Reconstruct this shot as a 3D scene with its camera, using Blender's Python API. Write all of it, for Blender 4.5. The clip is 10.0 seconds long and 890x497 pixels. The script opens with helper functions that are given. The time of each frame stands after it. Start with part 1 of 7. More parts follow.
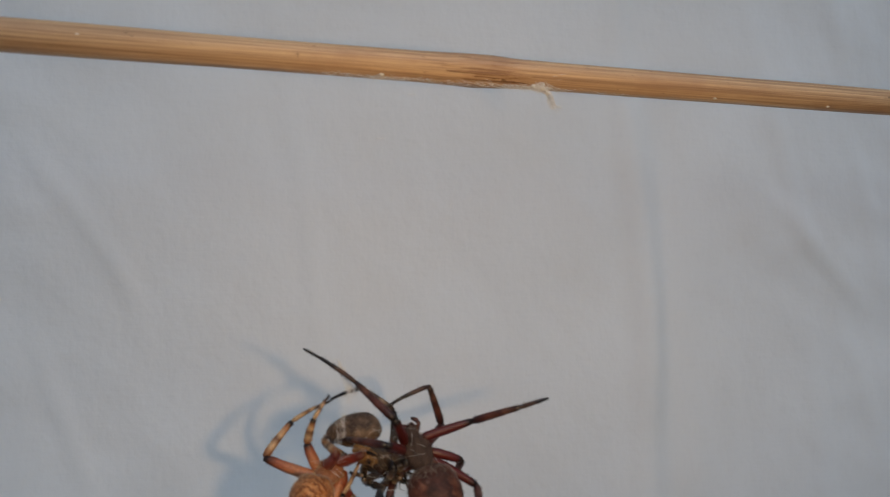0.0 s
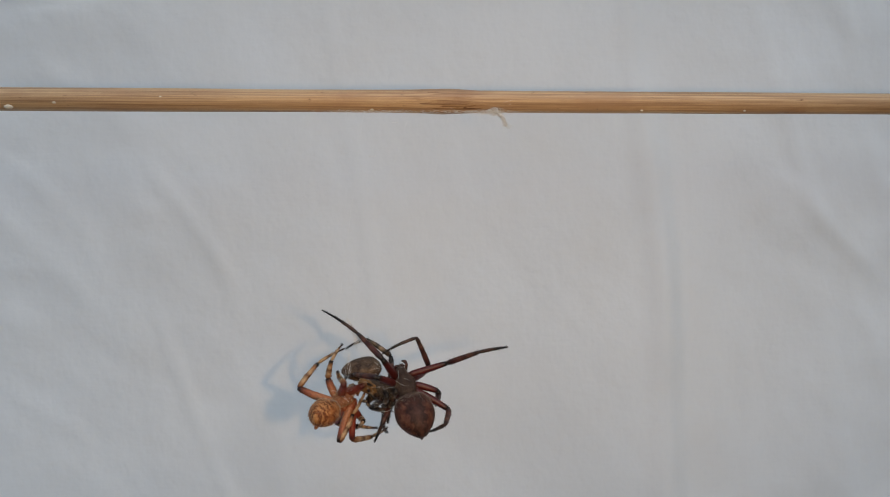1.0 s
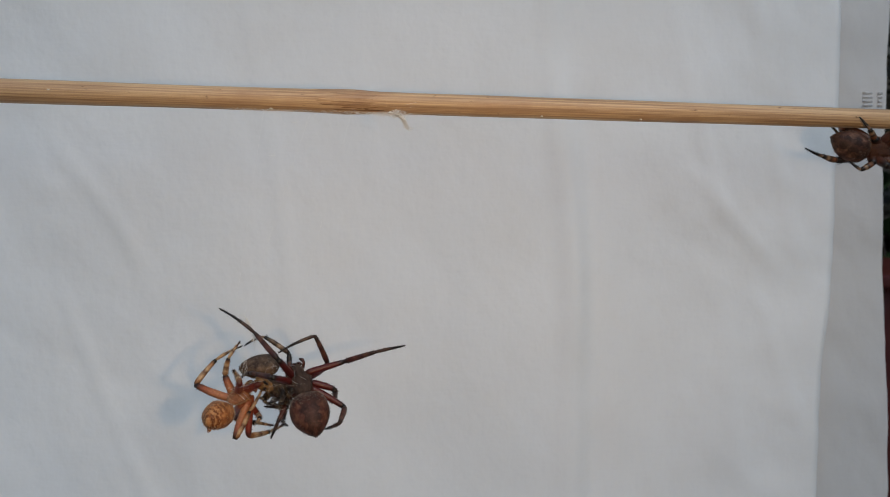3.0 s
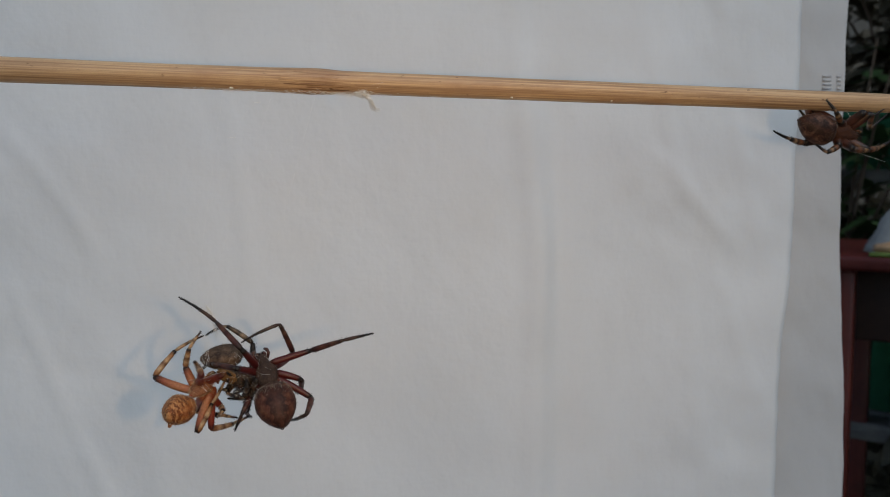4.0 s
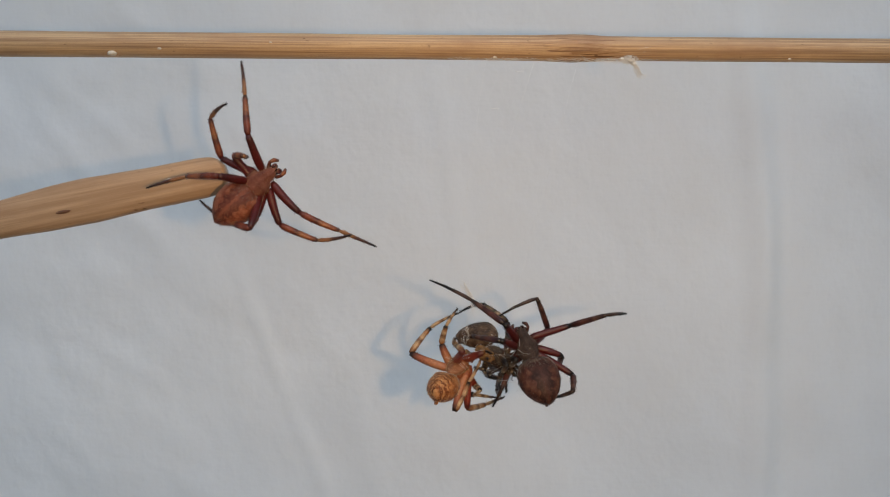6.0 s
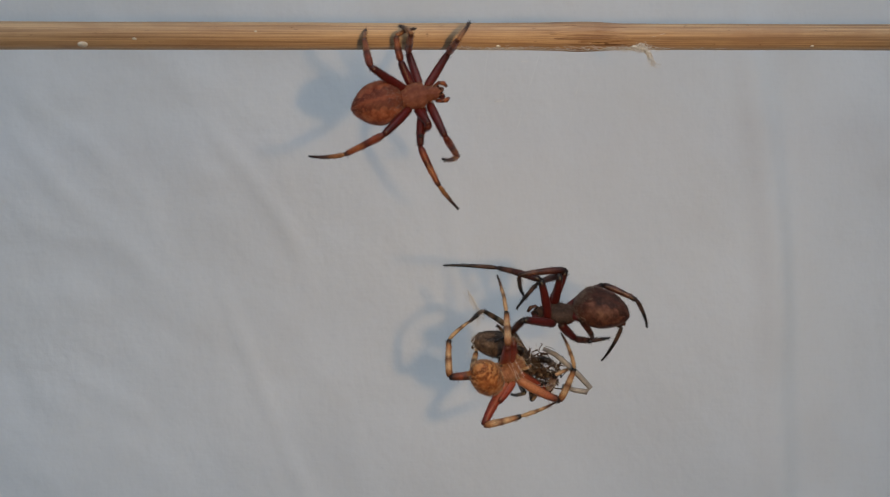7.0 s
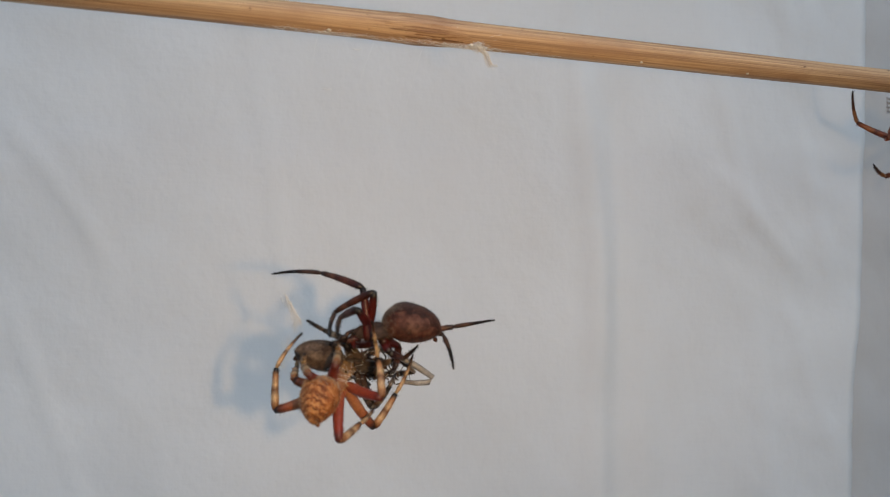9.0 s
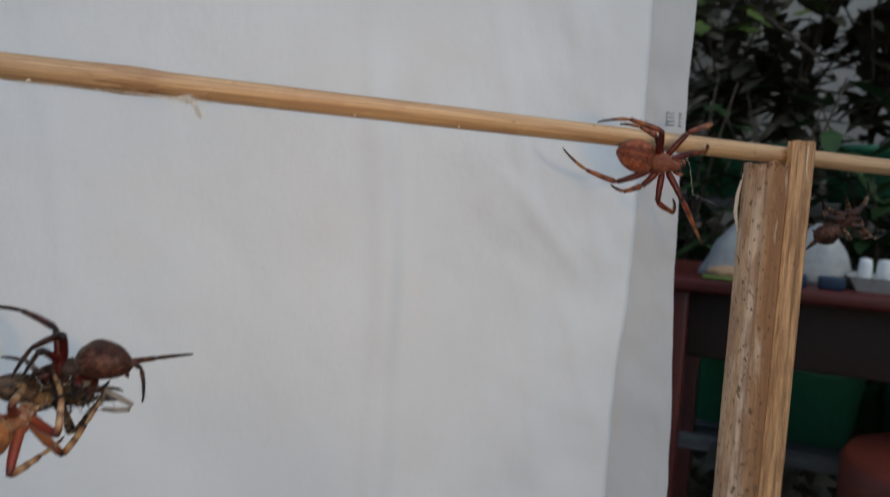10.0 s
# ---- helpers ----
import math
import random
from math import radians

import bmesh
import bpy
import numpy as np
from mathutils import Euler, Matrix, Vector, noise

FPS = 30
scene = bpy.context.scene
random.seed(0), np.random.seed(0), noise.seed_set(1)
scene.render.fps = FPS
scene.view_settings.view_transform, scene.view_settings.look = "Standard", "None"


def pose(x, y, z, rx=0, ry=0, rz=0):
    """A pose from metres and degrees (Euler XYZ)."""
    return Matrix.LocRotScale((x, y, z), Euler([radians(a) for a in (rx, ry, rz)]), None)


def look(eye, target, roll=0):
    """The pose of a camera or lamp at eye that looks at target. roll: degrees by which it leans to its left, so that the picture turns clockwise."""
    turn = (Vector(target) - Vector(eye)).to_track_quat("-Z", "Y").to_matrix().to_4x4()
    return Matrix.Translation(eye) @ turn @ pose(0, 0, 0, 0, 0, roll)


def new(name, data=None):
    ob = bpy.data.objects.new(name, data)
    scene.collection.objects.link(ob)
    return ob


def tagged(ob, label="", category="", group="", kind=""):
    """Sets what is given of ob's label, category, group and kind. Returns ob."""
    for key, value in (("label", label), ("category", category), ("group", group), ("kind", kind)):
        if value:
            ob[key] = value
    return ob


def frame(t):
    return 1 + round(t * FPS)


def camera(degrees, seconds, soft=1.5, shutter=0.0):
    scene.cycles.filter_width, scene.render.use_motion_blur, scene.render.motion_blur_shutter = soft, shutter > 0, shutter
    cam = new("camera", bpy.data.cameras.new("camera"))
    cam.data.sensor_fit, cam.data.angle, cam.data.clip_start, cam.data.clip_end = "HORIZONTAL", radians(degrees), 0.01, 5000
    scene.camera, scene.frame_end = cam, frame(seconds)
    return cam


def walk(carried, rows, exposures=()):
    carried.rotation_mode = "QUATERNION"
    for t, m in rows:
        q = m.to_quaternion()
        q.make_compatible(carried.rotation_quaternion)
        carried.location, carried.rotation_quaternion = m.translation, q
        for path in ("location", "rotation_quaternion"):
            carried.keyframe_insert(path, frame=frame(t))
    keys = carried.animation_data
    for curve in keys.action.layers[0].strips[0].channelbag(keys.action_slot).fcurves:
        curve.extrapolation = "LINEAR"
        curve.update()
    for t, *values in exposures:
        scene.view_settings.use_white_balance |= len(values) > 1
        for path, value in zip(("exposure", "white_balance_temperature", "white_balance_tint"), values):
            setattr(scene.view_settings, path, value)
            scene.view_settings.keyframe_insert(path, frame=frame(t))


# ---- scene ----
from math import cos, pi, sin, sqrt, hypot

# The stage: millimetres, x along the perch, y away from the lens, z up, from the perch's axis, which lies 0.82 m over the ground.
PERCH_HEIGHT = 0.82


def at(x, y, z):
    return Vector((x / 1000, y / 1000, PERCH_HEIGHT + z / 1000))


# ---- camera ----
cam = camera(60.6, 10.0, soft=0.7, shutter=0.14)
cam.data.dof.use_dof = True
cam.data.dof.focus_distance = 0.152
cam.data.dof.aperture_fstop = 35.0
# seconds, eye in stage millimetres, yaw, pitch, roll
PATH = [
    (0, -13.5, -107.7, -28.8, -15.52, 1.15, 0.33),
    (0.1, -9.8, -109.2, -29.8, -15.07, 0.77, 0.07),
    (0.2, -8.9, -110.5, -27.4, -14.58, -0.95, -0.30),
    (0.3, -7.8, -113.9, -24.1, -13.19, -0.75, -1.08),
    (0.4, -5.0, -124.0, -17.7, -11.23, -0.68, -1.54),
    (0.5, -4.2, -133.4, -10.4, -10.16, -2.20, -1.16),
    (0.6, -3.0, -140.9, -15.8, -10.45, -0.32, -1.26),
    (0.7, -1.5, -145.5, -18.5, -10.68, -0.87, -1.02),
    (0.8, -0.7, -147.0, -24.8, -11.09, -1.23, -0.63),
    (0.9, 0.3, -147.9, -28.4, -9.55, -1.14, -0.85),
    (1, 3.1, -150.2, -29.2, -6.63, 0.00, -0.96),
    (1.2, 3.3, -155.7, -24.8, -6.01, 0.42, -0.44),
    (1.3, 4.5, -158.5, -20.6, -5.07, -1.44, -0.41),
    (1.5, 6.5, -163.8, -12.7, -3.95, -4.05, -0.37),
    (1.7, 9.9, -165.4, -15.5, -3.35, -3.13, -0.65),
    (1.8, 10.9, -166.1, -15.1, -3.43, -3.48, -0.54),
    (2, 13.7, -168.7, -15.9, -2.59, -3.30, -0.45),
    (2.2, 12.6, -166.7, -18.0, -4.20, -3.43, 0.15),
    (2.5, 11.9, -161.1, -20.7, -7.10, -2.80, 0.64),
    (2.7, 12.0, -158.6, -20.4, -9.03, -3.01, 0.24),
    (2.8, 11.7, -155.9, -21.1, -10.49, -3.33, 0.42),
    (3, 11.0, -153.3, -20.6, -11.12, -3.16, 0.35),
    (3.2, 10.9, -150.5, -21.1, -12.64, -3.52, 0.47),
    (4.3, 8.8, -148.9, -20.0, -14.34, -4.47, 0.23),
    (4.5, 7.8, -149.0, -19.8, -13.73, -3.90, 0.30),
    (5, -0.3, -145.9, -23.9, -5.52, -2.37, -0.36),
    (5.5, -5.4, -146.1, -28.3, -0.38, -2.87, -0.35),
    (6, -12.0, -139.0, -26.0, -3.90, -4.23, -0.27),
    (6.2, -14.8, -136.3, -26.3, -3.83, -3.60, -0.85),
    (7.3, -13.0, -124.6, -32.7, -5.79, -1.59, -1.35),
    (7.5, -15.8, -122.4, -32.3, -6.88, -2.54, -1.71),
    (8, -12.8, -119.0, -35.2, -8.17, -1.99, -1.36),
    (8.2, -12.2, -118.5, -35.0, -8.81, -1.87, -0.52),
    (8.4, -10.0, -112.5, -35.3, -9.80, -2.12, 0.34),
    (8.5, -10.0, -113.1, -35.2, -10.46, -2.59, 0.68),
    (8.6, -13.3, -115.3, -39.7, -12.74, -0.27, 0.21),
    (8.7, -7.6, -118.0, -34.3, -11.34, -0.40, 0.54),
    (8.8, -9.9, -114.5, -38.0, -14.07, 1.44, 0.31),
    (9, -9.7, -118.6, -36.4, -16.89, 0.58, 1.14),
    (9.1, -7.0, -119.0, -32.7, -17.23, -0.75, 1.92),
    (9.2, -5.1, -117.8, -34.0, -19.32, -0.79, 2.10),
    (9.3, -5.9, -116.6, -30.3, -24.19, -3.50, 2.27),
    (9.4, -2.1, -121.1, -30.7, -26.23, -3.58, 3.03),
    (9.5, 1.0, -121.2, -28.9, -27.28, -3.87, 4.00),
    (9.6, 5.9, -133.0, -23.7, -25.51, -5.07, 3.26),
    (9.7, 9.5, -132.0, -26.1, -24.96, -4.55, 4.15),
    (9.8, 12.1, -140.5, -19.9, -23.94, -6.03, 3.65),
    (9.9, 15.0, -147.2, -17.4, -24.28, -6.43, 3.76),
    (10, 17.2, -142.1, -15.9, -24.66, -3.97, 3.84),
]


def view(row, aside=(0, 0, 0)):
    t, x, y, z, yaw, pitch, roll = row
    eye = at(x, y, z)
    ahead = Vector((-sin(radians(yaw)) * cos(radians(pitch)), cos(radians(yaw)) * cos(radians(pitch)), sin(radians(pitch))))
    return look(eye, eye + ahead, roll) @ pose(*aside)


EXPOSURES = [(0, -0.445), (0.5, -0.295), (1, -0.090), (1.5, -0.030), (2.5, -0.030), (3, -0.060), (4.5, -0.245), (5, -0.105), (5.5, 0.205), (6, -0.035), (7.5, -0.420), (8.5, -0.410), (9, -0.090), (9.5, -0.060), (10, -0.060)]
walk(cam, [(row[0], view(row)) for row in PATH], exposures=[(t, stops, 6070 if t == 0 else 6180 if t > 7 else 6270, 4) for t, stops in EXPOSURES])

# ---- world and light ----
world = bpy.data.worlds.new("sky")
scene.world = world
world.use_nodes = True
wn = world.node_tree.nodes
sky = wn.new("ShaderNodeTexSky")
sky.sky_type = "NISHITA"
sky.sun_disc = False
sky.sun_elevation, sky.sun_rotation = radians(50), radians(200)
world.node_tree.links.new(sky.outputs[0], wn["Background"].inputs[0])
wn["Background"].inputs[1].default_value = 0.100
sun = new("sun", bpy.data.lights.new("sun", "SUN"))
sun.data.energy, sun.data.angle, sun.data.color = 0.96, radians(30), (1.0, 0.97, 0.93)
sun.matrix_world = look((0, 0, 5), Vector((0, 0, 5)) - Vector((0.22, -0.55, 0.80)))
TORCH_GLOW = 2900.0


# ---- materials ----
def mat(name, rough=0.6, metal=0.0, spec=0.5):
    m = bpy.data.materials.new(name)
    m.use_nodes = True
    b = m.node_tree.nodes["Principled BSDF"]
    b.inputs["Roughness"].default_value = rough
    b.inputs["Metallic"].default_value = metal
    b.inputs["Specular IOR Level"].default_value = spec
    return m, m.node_tree.nodes, m.node_tree.links, b


def rgba(c):
    return (c[0], c[1], c[2], 1.0)


def coords(n, l, kind="Object", scale=(1, 1, 1)):
    tc, mp = n.new("ShaderNodeTexCoord"), n.new("ShaderNodeMapping")
    mp.inputs["Scale"].default_value = scale
    l.new(tc.outputs[kind], mp.inputs[0])
    return mp.outputs[0]


def noise_of(n, l, vec, scale, detail=4, rough=0.6):
    t = n.new("ShaderNodeTexNoise")
    t.inputs["Scale"].default_value, t.inputs["Detail"].default_value, t.inputs["Roughness"].default_value = scale, detail, rough
    l.new(vec, t.inputs["Vector"])
    return t.outputs["Fac"]


def ramp(n, l, fac, stops, smooth=True):
    r = n.new("ShaderNodeValToRGB")
    e = r.color_ramp.elements
    while len(e) < len(stops):
        e.new(0.5)
    for k, (p, c) in enumerate(stops):
        e[k].position, e[k].color = p, rgba(c)
    r.color_ramp.interpolation = "LINEAR" if smooth else "CONSTANT"
    l.new(fac, r.inputs[0])
    return r.outputs[0]


def mix(n, l, fac, a, b, mode="MIX"):
    m = n.new("ShaderNodeMix")
    m.data_type, m.blend_type = "RGBA", mode
    for sock, v in ((m.inputs[0], fac), (m.inputs[6], a), (m.inputs[7], b)):
        if isinstance(v, (int, float)):
            sock.default_value = v
        elif isinstance(v, tuple):
            sock.default_value = rgba(v)
        else:
            l.new(v, sock)
    return m.outputs[2]


def bump(n, l, b, height, strength, dist=0.0005):
    k = n.new("ShaderNodeBump")
    k.inputs["Strength"].default_value, k.inputs["Distance"].default_value = strength, dist
    l.new(height, k.inputs["Height"])
    l.new(k.outputs[0], b.inputs["Normal"])


def speckled(name, dark, light, scale, rough=0.6, relief=0.3, dist=0.0005, stretch=(1, 1, 1), spec=0.4):
    """A surface of two tones in blotches with a fine grain over them."""
    m, n, l, b = mat(name, rough, 0, spec)
    v = coords(n, l, "Object", stretch)
    big, fine = noise_of(n, l, v, scale, 3), noise_of(n, l, v, scale * 7, 5)
    c = ramp(n, l, big, [(0.3, dark), (0.7, light)])
    c2 = ramp(n, l, fine, [(0.3, tuple(x * 0.78 for x in dark)), (0.75, light)])
    l.new(mix(n, l, 0.4, c, c2), b.inputs["Base Color"])
    bump(n, l, b, fine, relief, dist)
    return m


def cloth_material(name, tone):
    m, n, l, b = mat(name, 0.9, 0, 0.1)
    v = coords(n, l, "Object")
    stain, cloud = noise_of(n, l, v, 9, 4, 0.55), noise_of(n, l, v, 28, 5, 0.65)
    base = ramp(n, l, stain, [(0.35, tuple(x * y for x, y in zip(tone, (0.945, 0.955, 0.965)))), (0.65, tone)])
    base = mix(n, l, ramp(n, l, cloud, [(0.42, (0, 0, 0)), (0.75, (0.55, 0.55, 0.55))]), base, tuple(x * y for x, y in zip(tone, (0.955, 0.935, 0.91))))
    slub = noise_of(n, l, coords(n, l, "Object", (130, 130, 1500)), 1, 3)
    slubv = noise_of(n, l, coords(n, l, "Object", (1100, 130, 260)), 1, 2)
    threads = n.new("ShaderNodeMath")
    threads.operation = "ADD"
    l.new(slub, threads.inputs[0]), l.new(slubv, threads.inputs[1])
    base = mix(n, l, 0.05, base, ramp(n, l, threads.outputs[0], [(0.75, (0.55, 0.56, 0.58)), (1.0, (0.9, 0.9, 0.9))]), "MULTIPLY")
    l.new(base, b.inputs["Base Color"])
    crumple, pucker = noise_of(n, l, coords(n, l, "Object", (1, 1, 0.8)), 110, 4, 0.52), noise_of(n, l, v, 420, 3, 0.6)
    height = n.new("ShaderNodeMath")
    height.operation = "MULTIPLY_ADD"
    height.inputs[1].default_value = 0.06
    l.new(pucker, height.inputs[0]), l.new(crumple, height.inputs[2])
    thick = n.new("ShaderNodeMath")
    thick.operation = "MULTIPLY_ADD"
    thick.inputs[1].default_value = 0.045
    l.new(threads.outputs[0], thick.inputs[0]), l.new(height.outputs[0], thick.inputs[2])
    bump(n, l, b, thick.outputs[0], 0.24, 0.0016)
    return m


def cane_material(name, dark, light, fibre=1600, blotch=(0.24, 0.13, 0.06), axis=0, depth=0.42):
    """Dry cane: long fibres along one axis, brown blotches and dark specks."""
    m, n, l, b = mat(name, 0.42, 0, 0.45)

    def along(long, cross):
        return tuple(long if k == axis else cross for k in range(3))
    v = coords(n, l, "Object", along(22 if axis == 0 else 70, fibre))
    streak = noise_of(n, l, v, 1.0, 6, 0.7)
    blot = noise_of(n, l, coords(n, l, "Object", along(60, 160)), 1.0, 4)
    c = ramp(n, l, streak, [(0.34, tuple(depth * x for x in dark)), (0.41, tuple((0.75 + 0.25 * depth) * x for x in dark)), (0.5, tuple(0.5 * (x + y) for x, y in zip(dark, light))), (0.58, light), (0.70, tuple(min(1, 1.15 * x) for x in light))])
    c = mix(n, l, ramp(n, l, blot, [(0.52, (0, 0, 0)), (0.72, (0.75, 0.75, 0.75))]), c, blotch)
    speck = noise_of(n, l, coords(n, l, "Object", along(500, 1100)), 1.0, 2)
    c = mix(n, l, ramp(n, l, speck, [(0.70, (0, 0, 0)), (0.76, (0.8, 0.8, 0.8))]), c, (0.11, 0.05, 0.02))
    l.new(c, b.inputs["Base Color"])
    l.new(ramp(n, l, streak, [(0.3, (0.6, 0.6, 0.6)), (0.7, (0.33, 0.33, 0.33))]), b.inputs["Roughness"])
    bump(n, l, b, streak, 0.38, 0.00025)
    return m


def post_material(name):
    """Weathered bamboo: brown skin, a bleached streak where it has flaked, mould specks, long fibres up and down. Tones run round the post."""
    m, n, l, b = mat(name, 0.62, 0, 0.35)
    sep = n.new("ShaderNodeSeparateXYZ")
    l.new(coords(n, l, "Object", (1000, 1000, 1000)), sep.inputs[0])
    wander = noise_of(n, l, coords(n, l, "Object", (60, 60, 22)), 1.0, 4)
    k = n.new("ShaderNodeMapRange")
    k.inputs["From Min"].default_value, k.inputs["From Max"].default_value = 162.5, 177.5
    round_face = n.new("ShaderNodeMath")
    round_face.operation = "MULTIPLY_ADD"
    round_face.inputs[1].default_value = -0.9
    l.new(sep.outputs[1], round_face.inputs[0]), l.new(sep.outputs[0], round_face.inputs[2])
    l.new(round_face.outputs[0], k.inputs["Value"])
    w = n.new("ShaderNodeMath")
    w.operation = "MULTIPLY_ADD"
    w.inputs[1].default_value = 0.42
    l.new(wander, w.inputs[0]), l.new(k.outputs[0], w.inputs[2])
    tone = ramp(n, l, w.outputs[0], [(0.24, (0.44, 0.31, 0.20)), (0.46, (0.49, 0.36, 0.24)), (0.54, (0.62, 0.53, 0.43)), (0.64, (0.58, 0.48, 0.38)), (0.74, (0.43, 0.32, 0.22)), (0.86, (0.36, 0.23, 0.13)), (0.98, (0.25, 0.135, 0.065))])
    fibre = noise_of(n, l, coords(n, l, "Object", (1300, 1300, 60)), 1.0, 6, 0.7)
    c = mix(n, l, 0.75, tone, ramp(n, l, fibre, [(0.3, (0.48, 0.40, 0.33)), (0.5, (0.95, 0.92, 0.88)), (0.7, (1.3, 1.27, 1.22))]), "MULTIPLY")
    blot = noise_of(n, l, coords(n, l, "Object", (260, 260, 90)), 1.0, 5, 0.65)
    c = mix(n, l, ramp(n, l, blot, [(0.42, (0, 0, 0)), (0.60, (0.62, 0.62, 0.62))]), c, (0.235, 0.118, 0.058))
    pale = noise_of(n, l, coords(n, l, "Object", (420, 420, 55)), 1.0, 5, 0.7)
    c = mix(n, l, ramp(n, l, pale, [(0.57, (0, 0, 0)), (0.70, (0.6, 0.6, 0.6))]), c, (0.60, 0.52, 0.42))
    speck = noise_of(n, l, coords(n, l, "Object", (800, 800, 500)), 1.0, 3)
    c = mix(n, l, ramp(n, l, speck, [(0.59, (0, 0, 0)), (0.66, (0.85, 0.85, 0.85))]), c, (0.10, 0.062, 0.04))
    l.new(c, b.inputs["Base Color"])
    bump(n, l, b, fibre, 0.6, 0.0003)
    return m


def band_material(name, stops, hairs=0.55):
    """A leg piece: tones along its length (0 at the body's side), flecked for hairs and speckled highlights."""
    m, n, l, b = mat(name, 0.4, 0, 0.35)
    tc, sep = n.new("ShaderNodeTexCoord"), n.new("ShaderNodeSeparateXYZ")
    l.new(tc.outputs["Generated"], sep.inputs[0])
    wob = noise_of(n, l, coords(n, l, "Object"), 900, 3)
    add = n.new("ShaderNodeMath")
    add.operation = "MULTIPLY_ADD"
    add.inputs[1].default_value = 0.12
    l.new(wob, add.inputs[0]), l.new(sep.outputs[0], add.inputs[2])
    c = ramp(n, l, add.outputs[0], [(p + 0.06, k) for p, k in stops])
    fleck = noise_of(n, l, coords(n, l, "Object", (1, 2.5, 2.5)), 2600, 3)
    # strong fleck contrast paints speckled highlights in among the hair tones
    c = mix(n, l, hairs, c, ramp(n, l, fleck, [(0.35, (0.25, 0.2, 0.16)), (0.65, (1, 0.96, 0.9))]), "MULTIPLY")
    l.new(c, b.inputs["Base Color"])
    b.inputs["Subsurface Weight"].default_value = 0.08
    b.inputs["Subsurface Radius"].default_value = (0.0006, 0.0002, 0.0001)
    bump(n, l, b, fleck, 0.35, 0.0001)
    return m


def abdomen_material(name, dark, mid, light, bars=0.6, lines=0.6, pitch=74.0, wander=0.27, leaf=0.0):
    """The back of an orb weaver: a leaf-shaped field of wavy cross bars with a pale edge, over freckled skin. x runs from the waist (+) to the tail (-)."""
    m, n, l, b = mat(name, 0.52, 0, 0.2)
    v = coords(n, l, "Generated")
    warp = n.new("ShaderNodeMixRGB")
    warp.inputs[0].default_value = wander
    nz = n.new("ShaderNodeTexNoise")
    nz.inputs["Scale"].default_value, nz.inputs["Detail"].default_value = 9, 4
    l.new(v, nz.inputs["Vector"]), l.new(v, warp.inputs[1]), l.new(nz.outputs["Color"], warp.inputs[2])
    sep = n.new("ShaderNodeSeparateXYZ")
    l.new(warp.outputs[0], sep.inputs[0])

    def calc(op, a, c=0.0):
        k = n.new("ShaderNodeMath")
        k.operation = op
        for s, x in ((k.inputs[0], a), (k.inputs[1], c)):
            if isinstance(x, (int, float)):
                s.default_value = x
            else:
                l.new(x, s)
        return k.outputs[0]

    side = calc("ABSOLUTE", calc("SUBTRACT", sep.outputs[1], 0.5))
    wavy = calc("SINE", calc("MULTIPLY", sep.outputs[0], 42.0))
    reach = calc("ADD", calc("MULTIPLY", wavy, 0.03), calc("ADD", 0.08, calc("MULTIPLY", sep.outputs[0], 0.15)))
    edge = calc("ABSOLUTE", calc("SUBTRACT", side, reach))
    chevron = calc("ADD", calc("MULTIPLY", sep.outputs[0], pitch), calc("MULTIPLY", side, pitch * 0.4))
    wave_n = calc("ADD", calc("MULTIPLY", calc("SINE", chevron), 0.5), 0.5)
    field = ramp(n, l, side, [(0.0, (0.5, 0.5, 0.5)), (0.06, (0.9, 0.9, 0.9)), (0.2, (0.8, 0.8, 0.8)), (0.27, (0.15, 0.15, 0.15)), (0.5, (0, 0, 0))])
    fleck = noise_of(n, l, coords(n, l, "Object"), 1500, 4, 0.7)
    blot = noise_of(n, l, coords(n, l, "Object"), 620, 3, 0.6)
    skin = mix(n, l, 0.68, ramp(n, l, fleck, [(0.3, dark), (0.5, mid), (0.72, light)]), ramp(n, l, blot, [(0.35, dark), (0.5, mid), (0.68, light)]))
    barc = ramp(n, l, wave_n, [(0.12, dark), (0.45, mid), (0.85, light)])
    pat = calc("MULTIPLY", calc("MULTIPLY", field, bars), ramp(n, l, blot, [(0.35, (0.3, 0.3, 0.3)), (0.6, (1, 1, 1))]))
    c = mix(n, l, pat, skin, barc)
    inside = ramp(n, l, calc("SUBTRACT", reach, side), [(0.0, (0, 0, 0)), (0.03, (1, 1, 1))])
    c = mix(n, l, calc("MULTIPLY", inside, leaf), c, dark)
    c = mix(n, l, calc("MULTIPLY", ramp(n, l, side, [(0.015, (1, 1, 1)), (0.05, (0, 0, 0))]), leaf), c, mid)
    c = mix(n, l, calc("MULTIPLY", ramp(n, l, edge, [(0.012, (1, 1, 1)), (0.045, (0, 0, 0))]), lines), c, dark)
    grain = noise_of(n, l, coords(n, l, "Object"), 4200, 3)
    c = mix(n, l, 0.35, c, ramp(n, l, grain, [(0.35, (0.35, 0.3, 0.25)), (0.65, (1, 1, 1))]), "MULTIPLY")
    l.new(c, b.inputs["Base Color"])
    b.inputs["Subsurface Weight"].default_value = 0.06
    b.inputs["Subsurface Radius"].default_value = (0.0008, 0.0004, 0.0002)
    bump(n, l, b, grain, 0.5, 0.00012)
    return m


